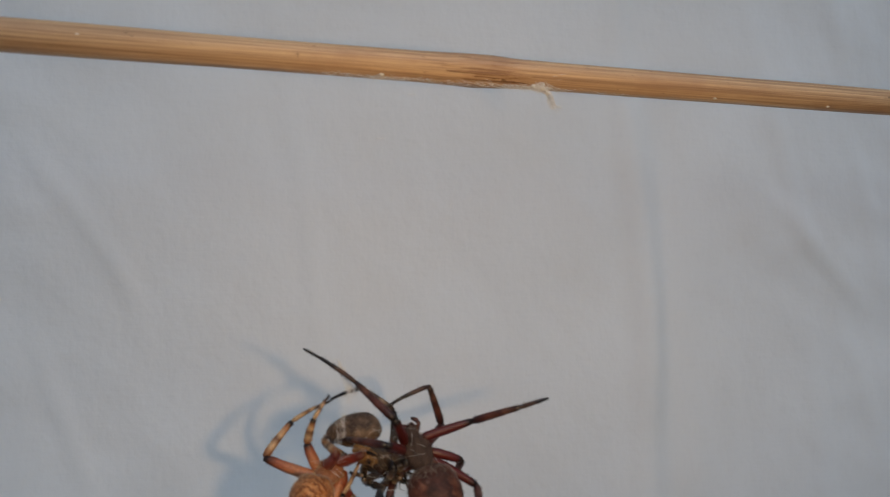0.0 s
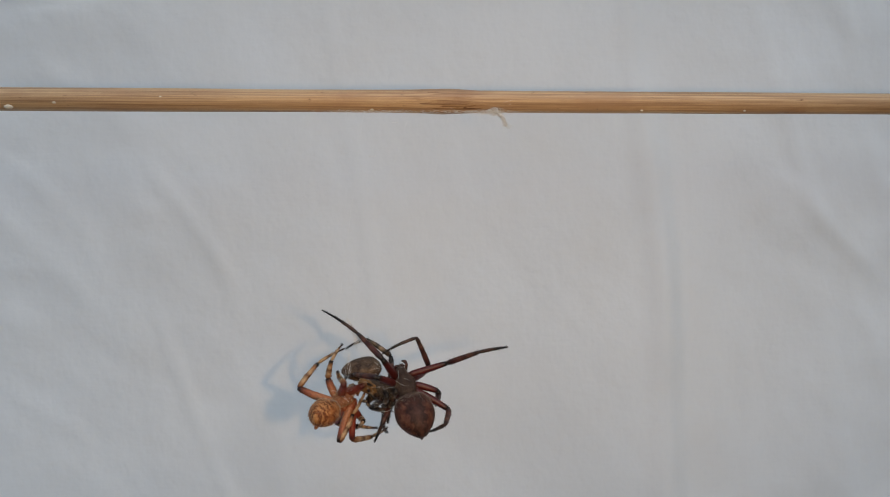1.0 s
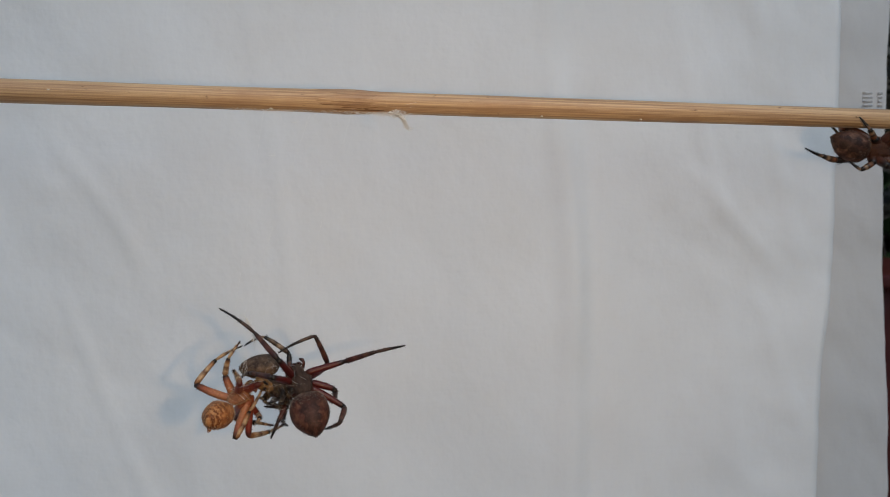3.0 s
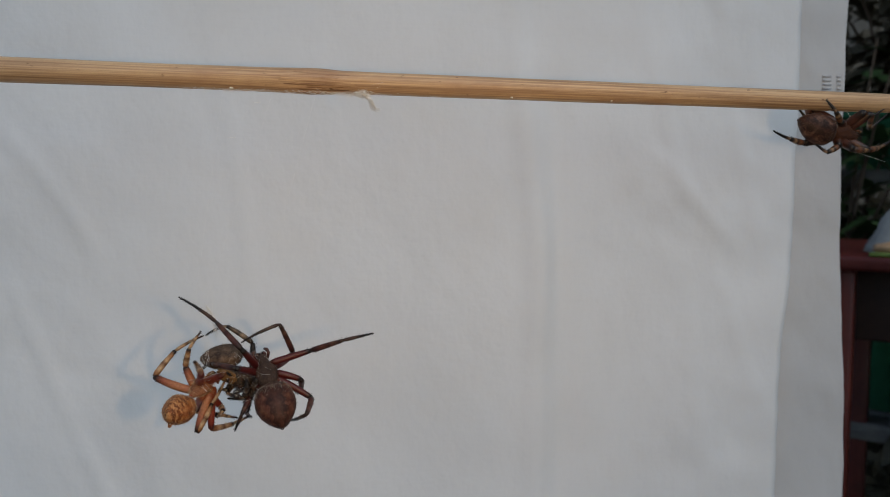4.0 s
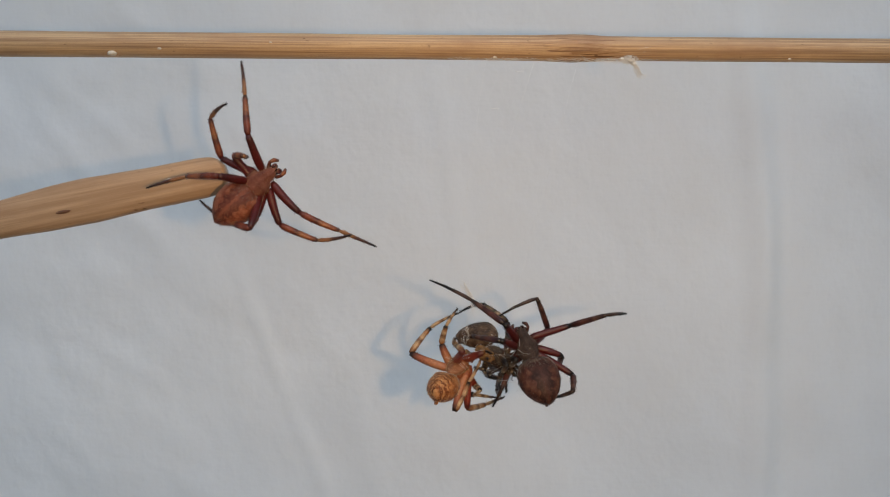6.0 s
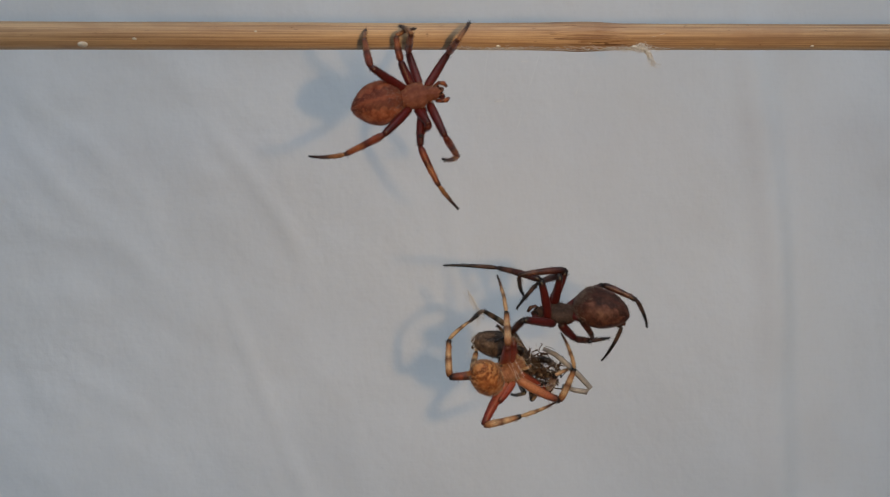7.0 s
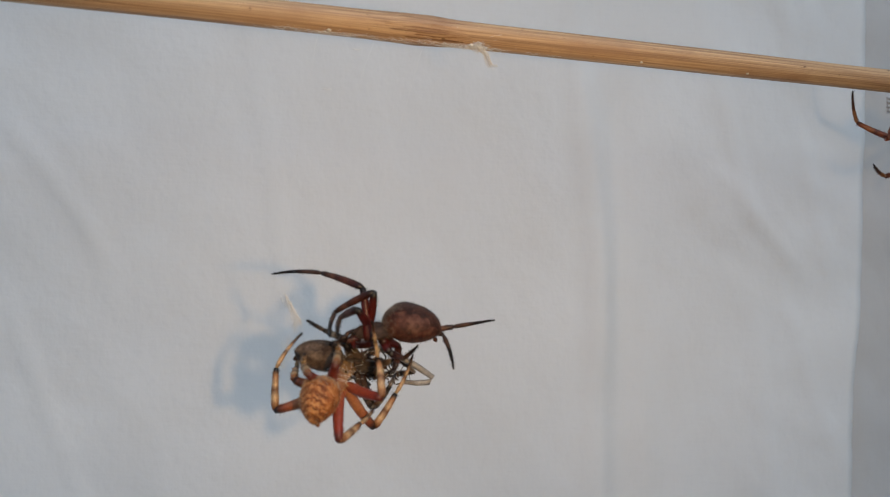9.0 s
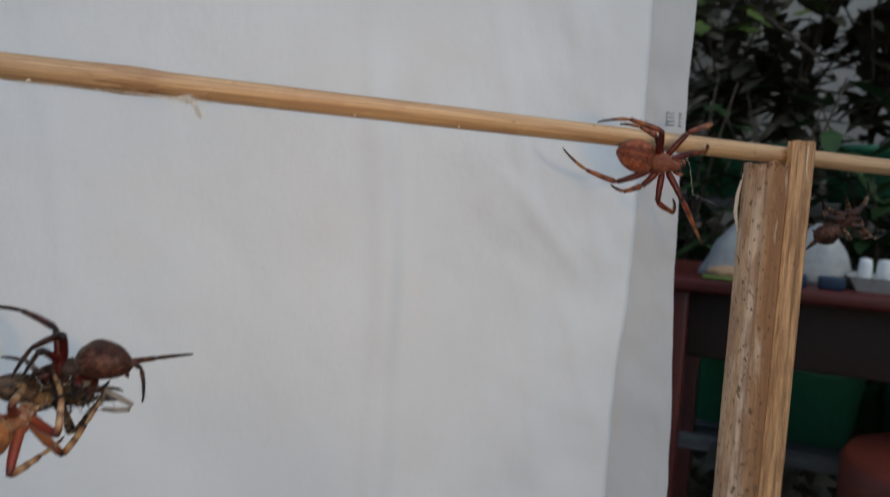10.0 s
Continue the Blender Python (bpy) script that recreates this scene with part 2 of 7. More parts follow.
CLOTH = cloth_material("white_cotton", (0.80, 0.80, 0.80))
HEM = cloth_material("grey_cotton", (0.60, 0.588, 0.58))
PRINT = speckled("faded_print", (0.49, 0.48, 0.48), (0.56, 0.55, 0.55), 300)
CANE = cane_material("dry_cane", (0.388, 0.234, 0.122), (0.585, 0.402, 0.220), 2300, (0.37, 0.215, 0.115), 0, 0.74)
NODE = cane_material("cane_node", (0.22, 0.11, 0.05), (0.56, 0.37, 0.19), 1500, (0.20, 0.092, 0.042))
PADDLE = cane_material("split_cane", (0.37, 0.222, 0.115), (0.475, 0.305, 0.170), 900, (0.30, 0.165, 0.078), 0, 0.95)
POST = post_material("weathered_bamboo")
POST_CUT = cane_material("cut_bamboo", (0.30, 0.168, 0.080), (0.51, 0.315, 0.160), 900, (0.20, 0.10, 0.048), 2, 0.6)
SILK = speckled("silk", (0.70, 0.69, 0.66), (0.86, 0.85, 0.82), 900, 0.5)
PALE_HAIR = speckled("pale_hair", (0.19, 0.15, 0.12), (0.40, 0.34, 0.28), 900, 0.6, 0.0)
SCAR = speckled("brown_scar", (0.10, 0.045, 0.022), (0.18, 0.085, 0.045), 1500)
CHIP = speckled("pale_chip", (0.6, 0.53, 0.42), (0.8, 0.74, 0.62), 900)
EYE = speckled("black_eye", (0.01, 0.008, 0.008), (0.02, 0.015, 0.012), 900, 0.08, 0.0)


# ---- mesh helpers ----
def part(name, bm, material, parent=None, label="", smooth=True):
    me = bpy.data.meshes.new(name)
    bmesh.ops.recalc_face_normals(bm, faces=bm.faces)
    bm.to_mesh(me)
    bm.free()
    for p in me.polygons:
        p.use_smooth = smooth
    for m in material if isinstance(material, (list, tuple)) else [material]:
        me.materials.append(m)
    ob = new(name, me)
    if parent:
        ob.parent = parent
    if label:
        tagged(ob, label)
    return ob


def ring_tube(bm, rings, closed=True):
    """Skins a list of rings of points."""
    made = [[bm.verts.new(p) for p in ring] for ring in rings]
    k = len(made[0])
    for a, b in zip(made, made[1:]):
        for i in range(k):
            bm.faces.new((a[i], a[(i + 1) % k], b[(i + 1) % k], b[i]))
    if closed:
        bm.faces.new(made[0][::-1]), bm.faces.new(made[-1])
    return made


def tube(bm, points, radii, sides=8, flat=1.0):
    """A round tube along points, with a radius at each."""
    pts = [Vector(p) for p in points]
    rings, ref = [], None
    for i, p in enumerate(pts):
        d = (pts[min(i + 1, len(pts) - 1)] - pts[max(i - 1, 0)]).normalized()
        if ref is None:
            ref = Vector((0, 0, 1)) if abs(d.z) < 0.9 else Vector((0, 1, 0))
        u = (ref - d * ref.dot(d)).normalized()
        ref = u
        w = d.cross(u)
        rings.append([p + radii[i] * (cos(a) * u + flat * sin(a) * w) for a in (2 * pi * k / sides for k in range(sides))])
    ring_tube(bm, rings)


def blob(bm, centre, radii, seg=20, rings=12, shape=None, spin=None):
    """An ellipsoid with its poles on x, reshaped by shape(unit point) -> unit point."""
    c = Vector(centre)
    rows = []
    for i in range(1, rings):
        th = pi * i / rings
        row = []
        for k in range(seg):
            ph = 2 * pi * k / seg
            u = Vector((cos(th), sin(th) * cos(ph), sin(th) * sin(ph)))
            if shape:
                u = shape(u)
            q = Vector((u.x * radii[0], u.y * radii[1], u.z * radii[2]))
            row.append(bm.verts.new(c + (spin @ q if spin else q)))
        rows.append(row)
    ends = []
    for x in (1, -1):
        u = Vector((x, 0, 0))
        u = shape(u) if shape else u
        q = Vector((u.x * radii[0], u.y * radii[1], u.z * radii[2]))
        ends.append(bm.verts.new(c + (spin @ q if spin else q)))
    for a, b in zip(rows, rows[1:]):
        for k in range(seg):
            bm.faces.new((a[k], a[(k + 1) % seg], b[(k + 1) % seg], b[k]))
    for k in range(seg):
        bm.faces.new((ends[0], rows[0][(k + 1) % seg], rows[0][k]))
        bm.faces.new((ends[1], rows[-1][k], rows[-1][(k + 1) % seg]))


def box(bm, lo, hi, bevel=0.0):
    g = bmesh.ops.create_cube(bm, size=1)
    for v in g["verts"]:
        v.co = Vector([lo[k] + (v.co[k] + 0.5) * (hi[k] - lo[k]) for k in range(3)])
    if bevel:
        bmesh.ops.bevel(bm, geom=list({e for v in g["verts"] for e in v.link_edges}), offset=bevel, segments=2, profile=0.6, affect="EDGES")


def whisker(bm, base, way, length, radius):
    """A hair: a thin three-sided cone."""
    base, way = Vector(base), Vector(way).normalized()
    u = way.orthogonal().normalized()
    w = way.cross(u)
    foot = [bm.verts.new(base + radius * (cos(a) * u + sin(a) * w)) for a in (0, 2.1, 4.2)]
    tip = bm.verts.new(base + way * length)
    for k in range(3):
        bm.faces.new((foot[k], foot[(k + 1) % 3], tip))


# ---- structure: ground, cloth ----
def ground():
    bm = bmesh.new()
    bmesh.ops.create_grid(bm, x_segments=2, y_segments=2, size=400)
    return tagged(part("ground", bm, speckled("trodden_earth", (0.07, 0.06, 0.05), (0.13, 0.12, 0.10), 3, 0.9, 0.6, 0.01)), "bare grey-brown trodden earth of a yard", "ground", kind="structure")


# creases: from x, z to x, z on the sheet, height in mm, half width in mm
CREASES = [
    (93, 80, 97, 8, 1.3, 4.0), (100, 8, 104, -50, 1.6, 5.0), (104, -48, 103, -190, 1.7, 5.4), (110, -5, 113, -170, -0.9, 6.0),
    (-8, 70, 7, -24, 0.3, 3), (7, -20, 9, -60, 0.35, 2.5),
    (-63, -48, -53, -75, 0.55, 1.9), (-54, -73, -36, -120, 0.5, 2.0), (-36, -118, -22, -175, 0.3, 3),
    (-64, 0, -40, -34, 0.45, 2.6), (-42, -30, -36, -50, 0.35, 2.5), (-132, 49, -86, 56, -0.9, 3.0), (-150, 44, -110, 52, 0.45, 3),
    (150, -12, 171, -36, 0.6, 3), (146, 16, 155, -14, 0.5, 3), (164, 60, 169, 38, 0.7, 3), (121, -92, 122, -170, 0.6, 3.5),
    (132, -80, 136, -170, 0.5, 3.5), (158, -60, 168, -140, 0.5, 4), (-120, 10, -96, -10, 0.35, 3), (-116, -12, -88, -40, 0.3, 3),
    (-140, -30, -100, -34, 0.25, 2.5), (-95, 30, -70, 12, 0.4, 5), (30, 40, 36, -10, 0.2, 5), (60, 70, 64, 10, 0.25, 6), (-20, -110, -4, -180, 0.4, 5),
    (40, -100, 44, -180, 0.35, 6), (140, 40, 150, -2, 0.4, 3), (176, 0, 186, -40, 0.6, 3), (170, -50, 184, -90, 0.5, 3),
]


def sheet_depth(x, z):
    """Depth of the hanging sheet at x, z, in stage millimetres."""
    y = 103.7 - 0.0936 * x + 0.013 * z
    for x0, z0, x1, z1, h, w in CREASES:
        dx, dz = x1 - x0, z1 - z0
        n2 = dx * dx + dz * dz
        k = ((x - x0) * dx + (z - z0) * dz) / n2
        if -0.4 < k < 1.4:
            d = ((x - x0) * dz - (z - z0) * dx) / sqrt(n2)
            if abs(d) < 4 * w:
                fade = min(1, max(0, (k + 0.4) / 0.5), max(0, (1.4 - k) / 0.5))
                y -= 1.15 * h * fade * math.exp(-(d / (0.8 * w)) ** 2)
    p = Vector((x / 55, z / 75, 0.3))
    y += 2.2 * noise.noise(p) + 0.7 * noise.noise(p * 2.7)
    rough = 0.4 + 0.6 * max(0, min(1, (-x - 10) / 90)) + 0.55 * max(0, min(1, (x - 120) / 40))
    q = Vector(((x + 0.6 * z) / 17, (z - 0.5 * x) / 26, 4.0))
    return y + 0.6 * rough * noise.noise(q) + 0.36 * rough * noise.noise(q * 2.3) + 0.10 * rough * noise.noise(q * 5.1)


def rim(z, stops):
    for (z0, x0), (z1, x1) in zip(stops, stops[1:]):
        if z0 >= z >= z1:
            return x0 + (x1 - x0) * (z0 - z) / (z0 - z1)
    return stops[0][1] if z > stops[0][0] else stops[-1][1]


INNER = [(400, 196.8), (63, 197.9), (21, 198.1), (-37, 198.1), (-56, 196.9), (-73, 194.3), (-95, 193.3), (-121, 193.2), (-900, 197)]
OUTER = [(400, 222), (66, 218.8), (30, 217.2), (-5, 217.0), (-62, 219.7), (-123, 223.3), (-900, 228)]


def sheet(name, left, right, back, material, label, step=2.2):
    """A hanging sheet between two rims; a grid, fine where it is looked at, with a thickness of half a millimetre."""
    zs = [400, 330, 260, 200, 160, 130] + [110 - step * 1.15 * k for k in range(int(300 / (step * 1.15)))] + [-200, -240, -300, -400, -550, -700, -780, -819]
    bm = bmesh.new()
    rows = []
    for z in zs:
        a, b = left(z), right(z)
        fine = [a + (b - a) * k / 60 for k in range(61)] if b - a < 60 else [-700, -560, -440, -340, -270, -220] + [-180 + (b + 180) * k / 170 for k in range(171)]
        rows.append([bm.verts.new(at(x, sheet_depth(x, z) + back, z)) for x in fine])
    for r0, r1 in zip(rows, rows[1:]):
        for k in range(len(r0) - 1):
            bm.faces.new((r0[k], r0[k + 1], r1[k + 1], r1[k]))
    ob = part(name, bm, material)
    s = ob.modifiers.new("thickness", "SOLIDIFY")
    s.thickness, s.offset = 0.0005, -1
    return tagged(ob, label, "cloth")


ground()
sheet("hanging_cloth", lambda z: -700, lambda z: rim(z, INNER), 0, CLOTH, "creased white cotton sheet hung as a backdrop")
hem = sheet("cloth_border", lambda z: rim(z, INNER) - 22, lambda z: rim(z, OUTER), 2.5, HEM, "thin grey selvedge border behind the white sheet")
for k in range(4):
    for j in range(2):
        bm = bmesh.new()
        x, z = 210.3 + 4.5 * j, 20.5 - 1.45 * k
        box(bm, at(x - (1.9 if j == 0 else 0.9), sheet_depth(x, z) + 1.75, z - 0.4), at(x + (1.9 if j == 0 else 0.9), sheet_depth(x, z) + 1.95, z + 0.4))
        part("print_bar", bm, PRINT, hem, "faded grey printed mark")


# ---- perch, post and held stick ----
def cane(bm, x0, x1, radius, knots, sides=28, step=2.0, seed=0.0):
    """A cane along x in millimetres: slightly uneven, with swollen nodes."""
    rings, x = [], x0
    while x <= x1:
        r = radius * (1 + 0.03 * noise.noise(Vector((x / 23, seed, 0))))
        for kx, kw, kh in knots:
            r *= 1 + kh * math.exp(-((x - kx) / kw) ** 2)
        ring = []
        for k in range(sides):
            a = 2 * pi * k / sides
            rr = r * (1 + 0.018 * noise.noise(Vector((x / 40, 3 * cos(a), 3 * sin(a)))) + 0.008 * sin(9 * a))
            ring.append(Vector((x, rr * cos(a), rr * sin(a))) / 1000)
        rings.append(ring)
        x += step
    ring_tube(bm, rings)


def perch():
    bm = bmesh.new()
    cane(bm, -320, 320, 2.2, [(21, 6, 0.10), (27, 2.0, -0.03)])
    ob = tagged(new("perch_stick"), "straight dry yellow-brown cane stick with a node", "stick")
    ob.location = (0, 0, PERCH_HEIGHT)
    part("cane", bm, CANE, ob)
    bm = bmesh.new()
    rings = []
    for i in range(37):
        x = 12.5 + i * 0.5
        swell = 1 + 0.10 * math.exp(-((x - 21) / 6) ** 2) - 0.03 * math.exp(-((x - 27) / 2) ** 2)
        ring = []
        for k in range(72):
            a = 2 * pi * k / 72
            ragged = 0.055 * noise.noise(Vector((x / 9, 7 * cos(a), 7 * sin(a)))) + 0.03 * noise.noise(Vector((x / 3, 15 * cos(a), 15 * sin(a))))
            r = 2.2 * swell * (1.008 + ragged - 0.06 * abs(i / 18 - 1) ** 2)
            ring.append(Vector((x, r * cos(a), r * sin(a))) / 1000)
        rings.append(ring)
    ring_tube(bm, rings)
    part("node", bm, NODE, ob, "brown ridged cane node")
    return ob


perch()


def post():
    """The split bamboo upright: a body cut off under the perch and a tongue that rises in front of it."""
    ob = tagged(new("bamboo_post"), "split weathered bamboo post with a notch for the stick", "post")
    ob.location = (0, 0, PERCH_HEIGHT)

    def slab(name, section, bottom, top, material, label):
        bm = bmesh.new()
        rings = []
        n = 110
        for i in range(n + 1):
            z = bottom + (top - bottom) * (i / n) ** 0.3
            ring = []
            for j, (x, y) in enumerate(section):
                w = 0.34 * noise.noise(Vector((x / 3, z / 26, y / 3))) + 0.12 * noise.noise(Vector((x, z / 7, y))) + (0.5 * noise.noise(Vector((x, y, 9))) if i == n else 0)
                ring.append(Vector((x + w, y + w * 0.7, z + (1.5 * noise.noise(Vector((x / 1.3, y / 1.3, 7))) if i == n else 0))) / 1000)
            rings.append(ring)
        ring_tube(bm, rings)
        return part(name, bm, material, ob, label, smooth=False)

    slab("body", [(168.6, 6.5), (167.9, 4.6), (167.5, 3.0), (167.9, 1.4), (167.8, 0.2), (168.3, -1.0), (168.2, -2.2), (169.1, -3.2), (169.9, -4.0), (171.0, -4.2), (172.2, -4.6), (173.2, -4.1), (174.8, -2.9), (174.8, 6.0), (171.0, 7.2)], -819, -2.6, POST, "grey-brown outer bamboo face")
    slab("tongue", [(172.9, -3.0), (173.2, -4.3), (174.0, -5.0), (175.2, -4.7), (176.4, -5.3), (178.0, -5.0), (179.4, -5.4), (180.6, -4.8), (181.2, -3.6), (181.2, -2.5), (176.0, -2.5)], -819, 3.4, POST_CUT, "pale split bamboo tongue in front of the stick")
    slab("back_half", [(173.6, -2.2), (181.0, -2.2), (181.2, 2.0), (180.6, 5.6), (173.6, 6.2)], -819, -2.7, POST_CUT, "pale split inner bamboo")
    bm = bmesh.new()
    tube(bm, [Vector(v) / 1000 for v in ((176.9, -5.6, 2.4), (176.3, -6.3, 0.6), (175.9, -6.6, -1.8), (176.3, -6.4, -4.4), (177.4, -5.9, -6.2), (178.6, -5.5, -6.9))], [0.00009, 0.00012, 0.00012, 0.00012, 0.0001, 0.00007], 6)
    part("fibre", bm, CHIP, ob, "loose pale bamboo fibre curled off the face")
    bm = bmesh.new()
    tube(bm, [Vector(v) / 1000 for v in ((168.5, 6.2, -5.0), (168.0, 7.0, -10.5), (167.9, 7.2, -15.0), (168.4, 6.4, -20.0))], [0.0002, 0.00065, 0.0007, 0.0002], 6, 0.4)
    part("splinter", bm, CHIP, ob, "pale splinter standing off the edge")
    rnd = random.Random(31)
    bm = bmesh.new()
    for _ in range(26):
        x = rnd.uniform(167.9, 172.6)
        a = Vector((x, -2.2 - 1.2 * min(1, max(0, (x - 168) / 2)) + rnd.uniform(-0.5, 0.3), -3.4 + rnd.uniform(-0.8, 0.6)))
        tube(bm, [a / 1000, (a + Vector((rnd.gauss(0, 0.25), -0.3, rnd.uniform(0.3, 1.0)))) / 1000, (a + Vector((rnd.gauss(0, 0.5), -0.5, rnd.uniform(0.6, 1.6)))) / 1000], [0.00014, 0.0001, 0.00003], 5)
    part("fray", bm, POST, ob, "frayed bamboo fibres at the cut top")
    bm = bmesh.new()
    for x, z, r in ((168.3, -5.0, 0.55), (168.2, -6.4, 0.6), (168.4, -4.1, 0.4), (172.3, -6.5, 0.3), (168.3, -8.0, 0.4)):
        blob(bm, (x / 1000, 0.0066 if x < 170 else -0.0044, z / 1000), (r / 1600, r / 1800, r / 1000), 8, 6)
    part("mould", bm, EYE, ob, "black mould spots at the split edge")
    return ob


post()


def held_stick():
    """A flat split stick, tip at the origin, running back along -x; broad at the head."""
    stops = [(0, 1.5), (0.5, 2.4), (1.2, 3.0), (2.2, 3.4), (4, 3.6), (14, 3.65), (24, 4.05), (31, 3.9), (38, 3.4), (48, 2.85), (60, 2.6), (230, 2.4)]

    def half(d):
        for (a, u), (b, v) in zip(stops, stops[1:]):
            if a <= d <= b:
                k = (d - a) / (b - a)
                return u + (v - u) * k
        return stops[-1][1]
    bm = bmesh.new()
    rings, d = [], 0.0
    while d < 230:
        h = half(d)
        lift = -0.0011 * max(0, d - 20) ** 2 if d < 60 else -1.76 - 0.088 * (d - 60)
        deep = 1.9 if d < 30 else 1.9 + min(0.5, (d - 30) / 40)
        rings.append([Vector((-d, deep * (abs(cos(a)) ** 0.6) * (1 if cos(a) > 0 else -1), lift + h * (abs(sin(a)) ** 0.75) * (1 if sin(a) > 0 else -1) + 0.12 * noise.noise(Vector((d / 9, cos(a), 5))))) / 1000 for a in (2 * pi * k / 24 for k in range(24))])
        d += 0.5 if d < 4 else 2
    ring_tube(bm, rings)
    ob = tagged(new("held_stick"), "flat pale split cane stick with a broad blunt end", "stick")
    part("blade", bm, PADDLE, ob)
    bm = bmesh.new()
    blob(bm, (-0.0095, -0.00195, 0.0006), (0.0007, 0.0002, 0.0004), 8, 6)
    part("chip", bm, CHIP, ob, "small pale chipped spot")
    bm = bmesh.new()
    blob(bm, (-0.0285, -0.00192, -0.0012), (0.0013, 0.0002, 0.00032), 8, 6)
    part("scar", bm, SCAR, ob, "short dark scar in the wood")
    return ob


HELD = held_stick()


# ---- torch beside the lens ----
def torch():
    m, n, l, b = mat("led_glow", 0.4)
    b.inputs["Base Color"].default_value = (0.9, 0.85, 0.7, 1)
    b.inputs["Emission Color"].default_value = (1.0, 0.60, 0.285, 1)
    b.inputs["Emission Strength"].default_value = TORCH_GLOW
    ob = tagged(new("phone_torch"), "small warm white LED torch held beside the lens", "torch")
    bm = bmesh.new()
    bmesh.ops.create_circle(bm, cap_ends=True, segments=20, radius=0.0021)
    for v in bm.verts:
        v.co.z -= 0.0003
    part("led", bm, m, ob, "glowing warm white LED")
    # unseen collar, added deep enough to dim the beam towards its edges
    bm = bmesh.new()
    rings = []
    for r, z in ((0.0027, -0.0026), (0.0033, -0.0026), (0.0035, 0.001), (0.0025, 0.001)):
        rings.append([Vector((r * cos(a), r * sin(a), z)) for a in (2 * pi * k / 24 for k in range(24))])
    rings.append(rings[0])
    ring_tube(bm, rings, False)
    part("beam_collar", bm, EYE, ob, "unseen black collar that narrows the beam")
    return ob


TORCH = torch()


# ---- spiders ----
def leg_piece(name, length, r0, r1, material, parent, bend=0.0, seed=0, knob=0.0):
    """A leg segment from the origin along +x (millimetres): swollen, bowed by bend, with hairs. Its end lies at (length, 0, 0)."""
    rnd = random.Random(seed)
    bm = bmesh.new()
    n = 9
    pts, rad = [], []
    for i in range(n + 1):
        k = i / n
        pts.append(Vector((length * k, 0, bend * length * 4 * k * (1 - k))) / 1000)
        r = r0 + (r1 - r0) * k
        r *= 1 + 0.16 * sin(pi * min(1, k * 1.15)) + knob * math.exp(-((k - 1) / 0.12) ** 2)
        if i == 0:
            r *= 0.72
        rad.append(r / 1000 * (0.8 if i == n else 1))
    tube(bm, pts, rad, 10)
    for _ in range(int(30 + 22 * length)):
        k = rnd.uniform(0.05, 0.97)
        a = rnd.uniform(0, 2 * pi)
        r = (r0 + (r1 - r0) * k) * 1.05
        p = Vector((length * k, r * cos(a), r * sin(a) + bend * length * 4 * k * (1 - k))) / 1000
        whisker(bm, p, (0.9, cos(a), sin(a)), rnd.uniform(0.18, 0.48) / 1000, 0.028 / 1000)
    return part(name, bm, material, parent)


def abdomen_shape(u):
    """Egg-shaped with two low shoulder humps, tapering to the tail, a little wrinkled."""
    w = 1 + 0.10 * u.x - 0.30 * max(0, -u.x) ** 2
    z = u.z * (1.0 if u.z > 0 else 0.85)
    hump = 0.10 * math.exp(-((u.x - 0.5) ** 2 + (abs(u.y) - 0.55) ** 2) / 0.08) if u.z > 0 else 0
    k = 1 + hump + 0.022 * noise.noise(u * 3.5) + 0.012 * noise.noise(u * 8)
    return Vector((u.x * k, u.y * w * k, z * (1 + 0.08 * u.x) * k))


def carapace_shape(u):
    """Pear-shaped, with a raised head, a dimple in the middle and grooves that run out from it."""
    w = 1 - 0.40 * min(1, max(0, (u.x - 0.0) / 0.35)) ** 1.5 - 0.10 * max(0, -u.x) ** 2
    w *= 1 + 0.35 * max(0, u.x - 0.6)
    z = u.z * (1 if u.z > 0 else 0.55)
    if u.z > 0:
        a = math.atan2(u.y, u.x + 0.15)
        z *= 1 - 0.10 * (0.5 + 0.5 * cos(7 * a)) * min(1, 2.2 * hypot(u.x + 0.15, u.y)) - 0.18 * math.exp(-((u.x + 0.2) ** 2 + u.y ** 2) / 0.03)
        z *= 1 + 0.16 * math.exp(-((u.x - 0.6) / 0.3) ** 2)
    return Vector((u.x, u.y * w, z))


def fuzz(bm, centre, radii, count, length, seed, shape=None, thick=0.00003):
    rnd = random.Random(seed)
    for _ in range(count):
        u = Vector((rnd.gauss(0, 1), rnd.gauss(0, 1), rnd.gauss(0, 1))).normalized()
        s = shape(u) if shape else u
        p = Vector(centre) + Vector((s.x * radii[0], s.y * radii[1], s.z * radii[2]))
        whisker(bm, p, u + Vector((-0.5, 0, 0.2)), length * rnd.uniform(0.5, 1.2), thick)


def fringe(bm, radii, count, seed):
    """A band of short pale hairs round the front rim of the abdomen."""
    rnd = random.Random(seed)
    for _ in range(count):
        x, a = min(0.97, rnd.gauss(0.62, 0.16)), rnd.uniform(-0.4, pi + 0.4)
        w = sqrt(max(0, 1 - x * x))
        u = Vector((x, w * cos(a), w * sin(a)))
        q = abdomen_shape(u)
        whisker(bm, Vector((q.x * radii[0], q.y * radii[1], q.z * radii[2])) * 0.995, u + Vector((rnd.gauss(0.2, 0.4), rnd.gauss(0, 0.4), rnd.gauss(0, 0.4))), rnd.uniform(0.00015, 0.0004), 0.00002)


# coxae round the carapace: x ahead, y to its left, z, in units of the carapace's half length
COXAE = [(0.55, 0.42, -0.25), (0.22, 0.58, -0.28), (-0.15, 0.58, -0.28), (-0.48, 0.45, -0.25)]


